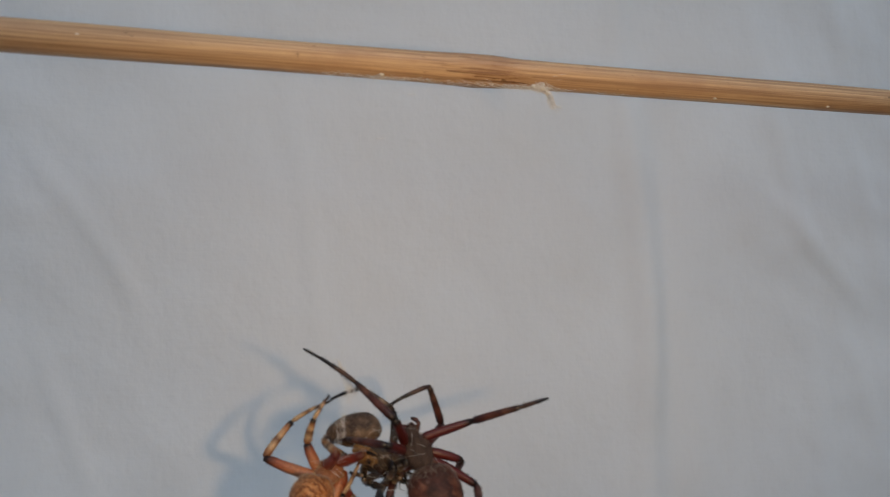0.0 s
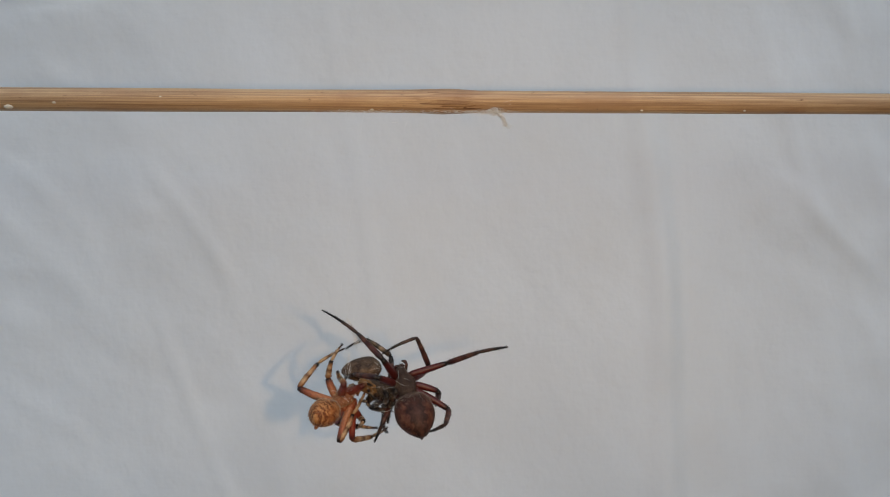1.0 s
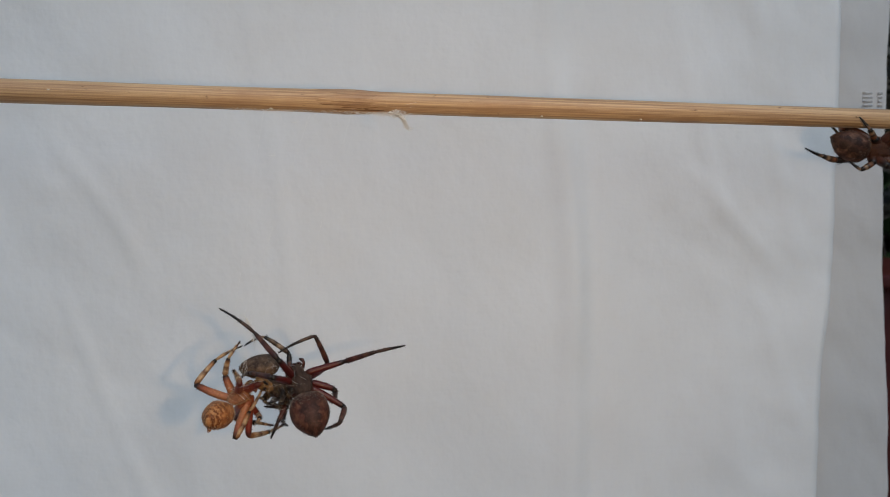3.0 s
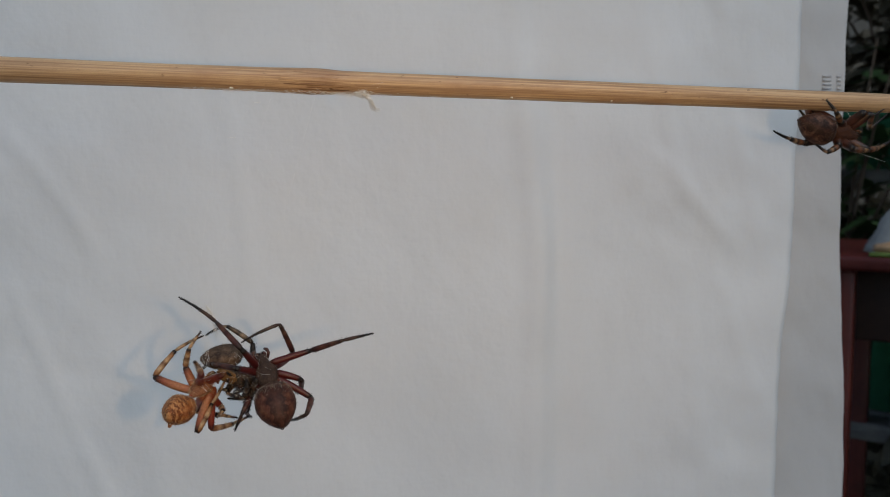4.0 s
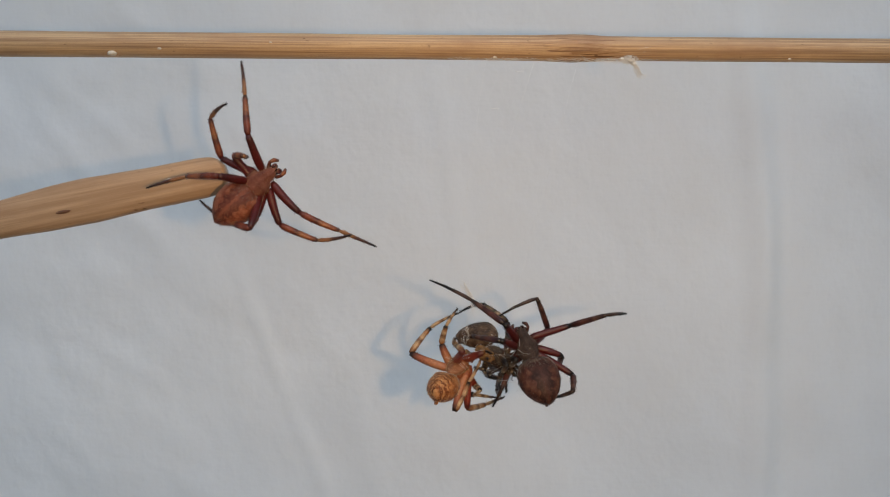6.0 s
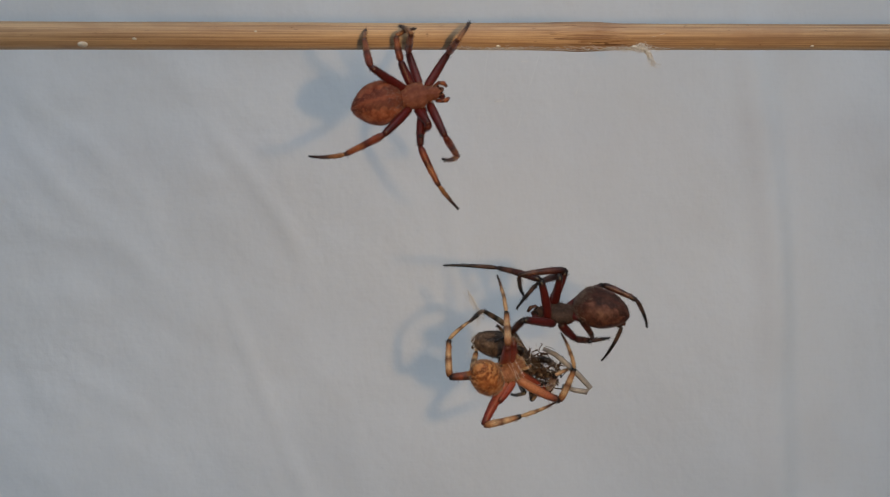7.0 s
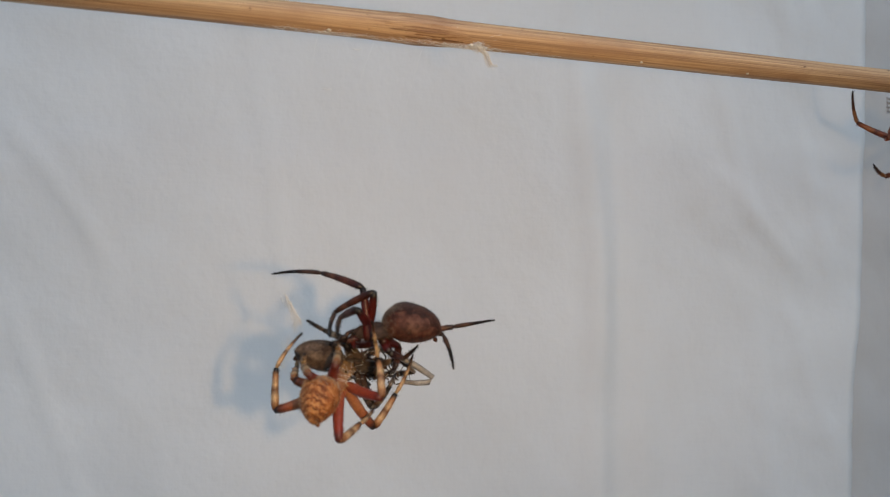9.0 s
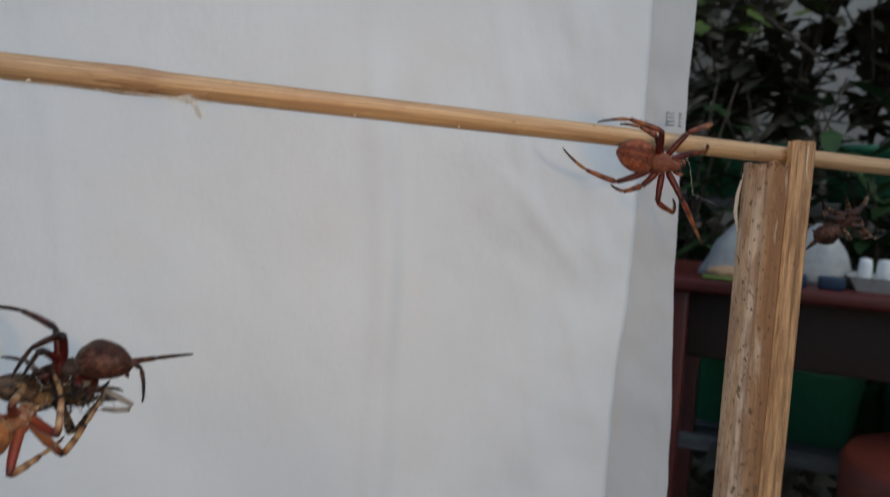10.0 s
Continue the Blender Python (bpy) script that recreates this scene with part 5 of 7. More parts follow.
def motions():
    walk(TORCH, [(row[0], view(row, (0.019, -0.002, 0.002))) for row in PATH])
    rest = pose(-0.28, 0, PERCH_HEIGHT - 0.025, 0, -11, 0)
    held = [(0, rest), (4.0, rest), (4.6, pose(-0.09, 0, PERCH_HEIGHT - 0.026, 0, -11, 0))]
    for t, x, z, lean in HELD_ROWS:
        held.append((t, pose(x / 1000, 0, PERCH_HEIGHT + (z + 0.4) / 1000, 0, -lean, 0)))
    held += [(6.6, pose(-0.10, 0, PERCH_HEIGHT - 0.02, 0, -12, 0)), (7.2, rest), (10.0, rest)]
    walk(HELD, held)
    step(DARK, 0, (12.0, -2.0, -55.3), (-0.25, 0.45, 0.86), (-0.01, -0.88, 0.47), (13.7, -6.5, -60.7), (-0.23, 0.63, 0.74),
         (7.7, -6.6, -49.9, 3.1, -1.8, -45.4, -3.9, 1.7, -40.9), (20.5, -0.5, -51.9, 26.2, -5.4, -49.2, 33.1, 0.5, -49.2), (6.5, -7.2, -53.1, 2.2, -1.0, -53.4, 0.1, 6.3, -55.9), (17.5, 5.4, -53.5, 14.8, 2.7, -47.1, 7.5, 1.9, -50.2),
         (9.2, 1.2, -60.4, 7.4, -1.7, -63.3, 6.0, 0.3, -67.1), (18.5, -1.8, -57.1, 18.7, 1.7, -59.9, 17.7, -2.7, -59.5), (8.5, 4.2, -61.3, 8.0, 8.4, -65.6, 9.2, 14.5, -68.7), (20.4, -3.2, -60.5, 19.0, -8.8, -62.1, 16.3, -2.9, -64.7))
    step(DARK, 5.5, (12.0, -2.0, -55.3), (-0.25, 0.45, 0.86), (-0.01, -0.88, 0.47), (13.7, -6.5, -60.7), (-0.23, 0.63, 0.74),
         (7.7, -6.6, -49.9, 3.1, -1.8, -45.4, -3.9, 1.7, -40.9), (20.5, -0.5, -51.9, 26.2, -5.4, -49.2, 33.1, 0.5, -49.2), (6.5, -7.2, -53.1, 2.2, -1.0, -53.4, 0.1, 6.3, -55.9), (17.5, 5.4, -53.5, 14.8, 2.7, -47.1, 7.5, 1.9, -50.2),
         (9.2, 1.2, -60.4, 7.4, -1.7, -63.3, 6.0, 0.3, -67.1), (18.5, -1.8, -57.1, 18.7, 1.7, -59.9, 17.7, -2.7, -59.5), (8.5, 4.2, -61.3, 8.0, 8.4, -65.6, 9.2, 14.5, -68.7), (20.4, -3.2, -60.5, 19.0, -8.8, -62.1, 16.3, -2.9, -64.7))
    step(DARK, 6, (12.3, -2.0, -54.4), (-0.25, 0.45, 0.86), (-0.01, -0.88, 0.47), (14.0, -6.5, -59.8), (-0.23, 0.63, 0.74),
         (7.6, -6.6, -49.4, 2.2, -1.8, -45.7, -6.1, 1.7, -41.9), (20.4, -0.5, -51.0, 25.5, -5.4, -48.4, 31.5, 0.5, -49.0), (6.8, -7.2, -52.2, 2.5, -1.0, -52.5, 0.4, 6.3, -55.0), (17.8, 5.4, -52.6, 15.1, 2.7, -46.2, 7.8, 1.9, -49.3),
         (9.5, 1.2, -59.5, 7.7, -1.7, -62.4, 6.3, 0.3, -66.2), (18.8, -1.8, -56.2, 19.0, 1.7, -59.0, 18.0, -2.7, -58.6), (8.8, 4.2, -60.4, 8.3, 8.4, -64.7, 9.5, 14.5, -67.8), (20.7, -3.2, -59.6, 19.3, -8.8, -61.2, 16.6, -2.9, -63.8))
    step(DARK, 6.2, (14.0, -6.0, -47.0), (-0.83, 0.11, 0.55), (0.04, -0.97, 0.25), (19.0, -8.0, -51.1), (-0.74, 0.30, 0.60),
         (8.4, -10.9, -42.8, 2.8, -16.1, -40.2, -4.9, -20.0, -38.0), (17.0, -11.2, -42.0, 23.1, -6.1, -41.0, 28.9, -1.7, -46.2), (8.3, -11.3, -46.1, 6.0, -4.4, -48.1, 3.4, -12.0, -48.7), (16.2, -9.4, -40.0, 13.9, -2.4, -39.0, 10.1, -8.3, -42.9),
         (14.6, -4.1, -53.4, 15.8, -7.8, -55.7, 19.7, -9.3, -57.4), (20.1, -6.3, -46.4, 24.3, -7.7, -46.9, 26.5, -4.8, -49.6), (14.5, 0.3, -54.3, 13.4, 5.2, -57.5, 16.2, 10.9, -60.4), (22.8, -7.9, -49.8, 24.7, -6.3, -55.3, 22.6, -1.1, -59.5))
    step(DARK, 7.3, (15.0, -6.0, -46.0), (-0.99, 0.10, -0.10), (-0.14, -0.49, 0.86), (22.4, -7.0, -44.4), (-0.85, 0.50, 0.15),
         (12.1, -9.3, -40.1, 7.2, -3.2, -38.7, -1.1, 0.2, -38.3), (15.5, -6.7, -38.8, 7.9, -9.3, -39.1, 6.4, -1.8, -43.9), (8.3, -11.2, -46.6, 7.6, -4.6, -50.0, 3.8, -11.6, -49.8), (14.3, -8.6, -40.0, 12.1, -1.8, -42.2, 7.3, -7.2, -45.7),
         (18.8, -4.4, -50.0, 20.5, -8.5, -49.3, 23.9, -5.6, -48.9), (17.8, -8.5, -47.2, 19.4, -5.7, -50.3, 17.8, -9.8, -50.6), (24.0, -0.8, -44.0, 27.0, -4.0, -45.8, 25.7, -3.9, -52.9), (22.3, -2.7, -40.8, 27.9, -4.7, -41.5, 32.6, -2.6, -46.3))
    step(DARK, 7.5, (14.1, -6.0, -47.5), (-0.99, 0.10, -0.12), (-0.15, -0.33, 0.93), (21.2, -7.0, -45.8), (-0.85, 0.50, 0.15),
         (11.1, -8.7, -41.2, 4.9, -4.4, -38.6, -2.3, 1.1, -38.6), (13.0, -9.7, -41.9, 7.3, -5.2, -45.5, 3.3, -12.9, -47.9), (12.2, -0.1, -50.6, 8.9, -6.4, -48.1, 8.0, 1.2, -50.5), (11.6, -10.8, -45.1, 9.5, -3.9, -47.1, 4.5, -9.9, -48.8),
         (18.4, -4.8, -50.7, 17.2, -9.1, -51.1, 17.7, -4.8, -52.5), (19.2, -5.9, -49.3, 23.5, -4.8, -49.6, 20.5, -4.4, -52.9), (22.8, -0.8, -45.4, 25.8, -4.0, -47.2, 24.3, -10.5, -53.5), (23.2, -3.1, -45.4, 29.0, -1.4, -45.7, 32.6, -7.3, -47.1))
    step(DARK, 8, (14.2, -6.0, -47.9), (-0.98, 0.11, -0.16), (-0.18, -0.28, 0.94), (19.4, -7.0, -46.6), (-0.85, 0.50, 0.15),
         (11.9, -6.3, -41.2, 6.6, -0.7, -39.2, -0.6, 4.7, -39.7), (13.1, -8.8, -41.7, 8.3, -3.3, -45.1, 6.3, -11.7, -47.9), (12.0, -0.1, -50.4, 9.1, -6.7, -48.4, 8.3, 0.5, -51.7), (10.6, -9.5, -44.2, 9.2, -2.4, -46.1, 7.8, -10.0, -47.9),
         (18.1, -4.0, -50.3, 16.9, -7.4, -52.9, 17.0, -3.2, -54.4), (15.8, -8.4, -50.7, 18.7, -5.1, -52.0, 20.0, -8.7, -49.6), (21.0, -0.8, -46.2, 24.0, -4.0, -48.0, 25.1, -8.9, -52.1), (22.1, 0.2, -48.7, 27.8, -1.6, -47.5, 33.4, -5.6, -46.2))
    step(DARK, 9, (14.0, -6.0, -48.0), (-0.98, 0.11, -0.16), (-0.18, -0.28, 0.94), (19.2, -7.0, -46.8), (-0.85, 0.50, 0.15),
         (11.7, -6.3, -41.4, 6.4, -0.7, -39.4, -0.8, 4.7, -39.8), (12.9, -8.8, -41.8, 8.1, -3.3, -45.2, 6.1, -11.7, -48.0), (11.8, -0.1, -50.6, 8.9, -6.7, -48.6, 8.1, 0.5, -51.9), (10.4, -9.5, -44.4, 9.0, -2.4, -46.2, 7.6, -10.0, -48.0),
         (17.9, -4.0, -50.4, 16.7, -7.4, -53.1, 16.8, -3.2, -54.5), (15.6, -8.4, -50.9, 18.5, -5.1, -52.2, 19.8, -8.7, -49.7), (20.8, -0.8, -46.4, 23.8, -4.0, -48.2, 24.9, -8.9, -52.2), (21.9, 0.2, -48.8, 27.6, -1.6, -47.7, 33.2, -5.6, -46.3))
    step(DARK, 10, (14.0, -6.0, -48.0), (-0.98, 0.11, -0.16), (-0.18, -0.28, 0.94), (19.2, -7.0, -46.8), (-0.85, 0.50, 0.15),
         (11.7, -6.3, -41.4, 6.4, -0.7, -39.4, -0.8, 4.7, -39.8), (12.9, -8.8, -41.8, 8.1, -3.3, -45.2, 6.1, -11.7, -48.0), (11.8, -0.1, -50.6, 8.9, -6.7, -48.6, 8.1, 0.5, -51.9), (10.4, -9.5, -44.4, 9.0, -2.4, -46.2, 7.6, -10.0, -48.0),
         (17.9, -4.0, -50.4, 16.7, -7.4, -53.1, 16.8, -3.2, -54.5), (15.6, -8.4, -50.9, 18.5, -5.1, -52.2, 19.8, -8.7, -49.7), (20.8, -0.8, -46.4, 23.8, -4.0, -48.2, 24.9, -8.9, -52.2), (21.9, 0.2, -48.8, 27.6, -1.6, -47.7, 33.2, -5.6, -46.3))
    step(ORANGE, 0, (0.2, 2.0, -58.4), (0.65, 0.65, 0.40), (-0.07, -0.47, 0.88), (-3.5, -7.0, -59.3), (0.38, 0.92, 0.08),
         (4.0, -2.7, -55.3, 5.0, 3.7, -55.8, 4.9, -3.2, -56.4), (1.6, 1.1, -66.6, 5.6, 6.2, -67.4, 8.6, 0.6, -64.4), (0.3, -3.6, -54.6, -0.7, 2.3, -54.5, -0.8, -3.8, -52.3), (-0.9, -0.5, -66.6, 1.9, 0.9, -61.5, 4.9, 2.3, -55.9),
         (-3.0, 3.6, -54.8, -2.2, 2.3, -51.0, 0.1, 3.0, -47.8), (3.3, 3.4, -62.8, 3.9, -0.5, -62.7, 2.5, 2.5, -64.8), (-8.8, 4.8, -56.7, -5.0, 6.1, -52.0, 0.4, 4.4, -49.0), (-1.5, 7.2, -64.6, 2.9, 2.9, -64.4, 6.5, -2.3, -63.7))
    step(ORANGE, 6, (0.2, 2.0, -58.4), (0.65, 0.65, 0.40), (-0.07, -0.47, 0.88), (-3.6, -7.0, -60.6), (0.38, 0.92, 0.08),
         (4.0, -2.7, -55.3, 5.0, 3.7, -55.8, 4.9, -3.2, -56.4), (1.6, 1.1, -66.6, 5.6, 6.2, -67.4, 8.6, 0.6, -64.4), (0.3, -3.6, -54.6, -0.7, 2.3, -54.5, -0.8, -3.8, -52.3), (-0.9, -0.5, -66.6, 1.9, 0.9, -61.5, 4.9, 2.3, -55.9),
         (-3.0, 3.6, -54.8, -2.2, 2.3, -51.0, 0.1, 3.0, -47.8), (3.3, 3.4, -62.8, 3.9, -0.5, -62.7, 2.5, 2.5, -64.8), (-8.8, 4.8, -56.7, -5.0, 6.1, -52.0, 0.4, 4.4, -49.0), (-1.5, 7.2, -64.6, 2.9, 2.9, -64.4, 6.5, -2.3, -63.7))
    step(ORANGE, 6.2, (7.0, 1.0, -56.9), (0.61, 0.61, 0.51), (-0.12, -0.56, 0.82), (3.2, -7.0, -58.8), (0.42, 0.88, 0.21),
         (9.1, -3.8, -52.3, 10.8, 2.4, -51.4, 8.7, -3.5, -48.3), (12.5, 1.1, -64.0, 15.3, -3.1, -59.9, 20.0, 1.1, -56.8), (3.6, -3.0, -51.3, 3.4, 2.9, -50.3, 3.1, -3.2, -52.3), (9.1, -5.2, -63.0, 9.3, -3.9, -57.1, 9.5, -2.8, -50.7),
         (2.3, 2.9, -54.4, 1.2, 2.3, -50.6, 2.1, 2.8, -46.8), (6.1, -2.8, -60.7, 6.5, -6.8, -60.7, 6.9, -10.3, -58.8), (-1.2, 5.8, -59.3, -0.1, 6.8, -53.3, 2.9, 6.7, -47.6), (8.8, 7.1, -62.1, 12.8, 2.5, -61.1, 16.0, -2.4, -58.5))
    step(ORANGE, 7.5, (7.0, -8.0, -54.6), (0.78, 0.62, 0.10), (0.10, -0.88, 0.40), (1.6, -12.0, -53.6), (0.33, 0.45, -0.82),
         (5.8, -12.3, -49.4, 5.3, -5.8, -49.4, 2.4, -11.8, -47.2), (13.6, -1.5, -57.1, 14.1, -7.3, -54.2, 18.0, -1.7, -55.9), (7.0, -13.7, -50.6, 7.5, -13.1, -44.6, 7.4, -8.3, -40.3), (15.2, -4.7, -58.0, 20.8, -6.3, -56.6, 18.9, -8.0, -50.7),
         (1.6, -6.9, -56.3, 2.1, -3.3, -55.1, 2.9, -0.1, -52.9), (4.3, -9.1, -59.4, 4.8, -5.5, -58.2, 5.6, -2.3, -56.0), (-2.9, -7.1, -55.3, -3.9, -6.2, -49.3, 1.9, -6.7, -46.5), (1.7, -14.3, -60.0, 7.3, -16.1, -61.8, 13.0, -17.0, -59.1))
    step(ORANGE, 8, (5.6, -7.0, -56.4), (0.75, 0.64, 0.16), (0.10, -0.88, 0.40), (0.4, -12.0, -54.3), (0.40, 0.42, -0.81),
         (9.5, -11.2, -52.5, 10.0, -5.2, -50.0, 7.2, -11.1, -47.5), (12.6, -0.8, -56.1, 14.0, -6.5, -53.4, 11.9, -12.2, -50.0), (7.8, -11.4, -51.6, 9.8, -5.8, -50.7, 10.3, -12.1, -49.1), (10.4, 0.0, -57.9, 16.1, -1.6, -58.7, 18.2, -4.1, -53.1),
         (0.7, -6.2, -59.2, 1.2, -2.6, -58.0, 2.0, 0.6, -55.8), (3.7, -8.5, -61.4, 4.2, -4.9, -60.2, 5.0, -1.7, -58.0), (-4.3, -6.0, -55.8, -1.8, -5.5, -50.2, 3.7, -6.0, -46.8), (6.7, -15.3, -61.5, 12.0, -12.4, -60.3, 14.9, -12.3, -54.5))
    step(ORANGE, 8.5, (7.0, -7.0, -55.0), (0.70, 0.70, 0.15), (0.02, -0.23, 0.97), (2.5, -12.0, -55.0), (0.25, 0.88, 0.40),
         (7.0, -12.0, -51.0, 7.7, -5.5, -50.6, 6.2, -12.0, -48.5), (9.5, -14.3, -53.5, 12.0, -8.4, -52.5, 12.0, -1.4, -51.7), (0.5, -9.3, -59.6, 0.2, -14.9, -57.5, -0.1, -21.1, -55.6), (12.2, -0.9, -59.0, 13.3, -4.1, -54.0, 13.7, -8.3, -49.0),
         (1.5, -5.5, -53.9, 2.0, -1.9, -52.7, 2.8, 1.3, -50.5), (5.0, -8.6, -59.4, 5.5, -5.0, -58.2, 6.3, -1.8, -56.0), (-2.8, -6.5, -56.0, -1.7, -5.8, -49.9, 3.5, -6.1, -46.2), (6.6, -15.0, -60.8, 11.8, -15.5, -57.4, 14.5, -15.2, -51.7))
    step(ORANGE, 8.75, (6.4, -7.0, -55.8), (0.70, 0.70, 0.15), (0.02, -0.23, 0.97), (1.7, -12.0, -56.3), (0.25, 0.88, 0.40),
         (6.4, -12.0, -51.8, 7.1, -5.5, -51.4, 5.6, -12.0, -49.3), (8.9, -14.3, -54.3, 11.4, -8.4, -53.3, 11.4, -1.4, -52.5), (-0.1, -9.3, -60.4, -0.4, -14.9, -58.3, -0.7, -21.1, -56.4), (11.6, -0.9, -59.8, 12.7, -4.1, -54.8, 13.1, -8.3, -49.8),
         (0.9, -5.5, -54.7, 1.4, -1.9, -53.5, 2.2, 1.3, -51.3), (4.4, -8.6, -60.2, 4.9, -5.0, -59.0, 5.7, -1.8, -56.8), (-3.4, -6.5, -56.8, -2.3, -5.8, -50.7, 2.9, -6.1, -47.0), (6.0, -15.0, -61.6, 11.2, -15.5, -58.2, 13.9, -15.2, -52.5))
    step(ORANGE, 9, (7.6, -7.0, -55.5), (0.45, 0.84, 0.30), (-0.15, -0.26, 0.95), (4.8, -12.0, -56.8), (0.30, 0.51, 0.81),
         (7.0, -12.1, -51.8, 8.3, -5.9, -50.7, 6.8, -12.5, -49.1), (13.5, -12.9, -56.6, 13.7, -8.8, -51.6, 12.0, -12.2, -45.7), (3.2, -12.5, -53.1, 3.1, -6.5, -52.5, 2.7, -12.6, -50.1), (14.0, -5.2, -62.4, 17.4, -5.2, -57.4, 20.0, -5.1, -51.5),
         (2.1, -5.9, -54.9, 2.6, -2.3, -53.7, 3.4, 0.9, -51.5), (5.6, -8.1, -59.3, 6.1, -4.5, -58.1, 6.9, -1.3, -55.9), (-0.3, -3.5, -59.6, -0.4, -2.7, -53.5, 3.4, -2.6, -48.3), (7.3, -14.5, -61.8, 11.1, -9.7, -60.8, 14.2, -4.2, -59.7))
    step(ORANGE, 9.2, (5.6, -7.0, -55.8), (0.45, 0.84, 0.30), (-0.15, -0.26, 0.95), (2.2, -12.0, -57.1), (0.30, 0.51, 0.81),
         (5.0, -12.1, -52.1, 6.3, -5.9, -51.0, 4.8, -12.5, -49.4), (11.5, -12.9, -56.9, 11.7, -8.8, -51.9, 10.0, -12.2, -46.0), (1.2, -12.5, -53.4, 1.1, -6.5, -52.8, 0.7, -12.6, -50.4), (12.0, -5.2, -62.7, 15.4, -5.2, -57.7, 18.0, -5.1, -51.8),
         (0.1, -5.9, -55.2, 0.6, -2.3, -54.0, 1.4, 0.9, -51.8), (3.6, -8.1, -59.6, 4.1, -4.5, -58.4, 4.9, -1.3, -56.2), (-2.3, -3.5, -59.9, -2.4, -2.7, -53.8, 1.4, -2.6, -48.6), (5.3, -14.5, -62.1, 9.1, -9.7, -61.1, 12.2, -4.2, -60.0))
    step(ORANGE, 9.6, (5.6, -7.0, -56.0), (0.45, 0.84, 0.30), (-0.15, -0.26, 0.95), (2.3, -12.0, -57.6), (0.30, 0.51, 0.81),
         (5.0, -12.1, -52.3, 6.3, -5.9, -51.2, 4.8, -12.5, -49.6), (11.5, -12.9, -57.1, 11.7, -8.8, -52.1, 10.0, -12.2, -46.2), (1.2, -12.5, -53.6, 1.1, -6.5, -53.0, 0.7, -12.6, -50.6), (12.0, -5.2, -62.9, 15.4, -5.2, -57.9, 18.0, -5.1, -52.0),
         (0.1, -5.9, -55.4, 0.6, -2.3, -54.2, 1.4, 0.9, -52.0), (3.6, -8.1, -59.8, 4.1, -4.5, -58.6, 4.9, -1.3, -56.4), (-2.3, -3.5, -60.1, -2.4, -2.7, -54.0, 1.4, -2.6, -48.8), (5.3, -14.5, -62.3, 9.1, -9.7, -61.3, 12.2, -4.2, -60.2))
    step(ORANGE, 10, (6.8, -7.0, -55.7), (0.45, 0.84, 0.30), (-0.15, -0.26, 0.95), (3.6, -12.0, -57.4), (0.30, 0.51, 0.81),
         (6.2, -12.1, -52.0, 7.5, -5.9, -50.9, 6.0, -12.5, -49.3), (12.7, -12.9, -56.8, 12.9, -8.8, -51.8, 11.2, -12.2, -45.9), (2.4, -12.5, -53.3, 2.3, -6.5, -52.7, 1.9, -12.6, -50.3), (13.2, -5.2, -62.6, 16.6, -5.2, -57.6, 19.2, -5.1, -51.7),
         (1.3, -5.9, -55.1, 1.8, -2.3, -53.9, 2.6, 0.9, -51.7), (4.8, -8.1, -59.5, 5.3, -4.5, -58.3, 6.1, -1.3, -56.1), (-1.1, -3.5, -59.8, -1.2, -2.7, -53.7, 2.6, -2.6, -48.5), (6.5, -14.5, -62.0, 10.3, -9.7, -61.0, 13.4, -4.2, -59.9))
    step(WRAPPED, 0, (7.9, 1.0, -57.0), (0.75, -0.11, -0.65), (0.52, -0.51, 0.69), (3.7, 3.2, -53.2), (0.99, -0.10, 0.08),
         (9.6, 3.4, -50.7, 4.8, 3.7, -47.2, 0.6, 8.0, -49.6), (5.8, 6.8, -61.5, 7.7, 1.1, -61.0, 4.9, -4.5, -59.3), (10.3, -3.1, -56.6, 9.0, 1.5, -59.3, 8.5, 6.4, -62.8), (5.8, 5.7, -59.4, 4.7, 0.3, -59.4, 6.3, 5.7, -61.7),
         (9.4, -0.3, -58.9, 9.0, 1.9, -61.7, 8.6, -1.9, -62.9), (5.4, 3.9, -58.5, 4.7, 0.5, -59.0, 3.3, 4.2, -59.4), (8.6, -2.7, -57.5, 7.7, 1.2, -60.6, 8.5, 5.1, -64.3), (4.9, 5.7, -58.0, 4.2, 1.4, -55.7, 5.7, -3.9, -55.2))
    step(WRAPPED, 6.2, (7.9, 1.0, -57.0), (0.75, -0.11, -0.65), (0.52, -0.51, 0.69), (3.7, 3.2, -53.2), (0.99, -0.10, 0.08),
         (9.6, 3.4, -50.7, 4.8, 3.7, -47.2, 0.6, 8.0, -49.6), (5.8, 6.8, -61.5, 7.7, 1.1, -61.0, 4.9, -4.5, -59.3), (10.3, -3.1, -56.6, 9.0, 1.5, -59.3, 8.5, 6.4, -62.8), (5.8, 5.7, -59.4, 4.7, 0.3, -59.4, 6.3, 5.7, -61.7),
         (9.4, -0.3, -58.9, 9.0, 1.9, -61.7, 8.6, -1.9, -62.9), (5.4, 3.9, -58.5, 4.7, 0.5, -59.0, 3.3, 4.2, -59.4), (8.6, -2.7, -57.5, 7.7, 1.2, -60.6, 8.5, 5.1, -64.3), (4.9, 5.7, -58.0, 4.2, 1.4, -55.7, 5.7, -3.9, -55.2))
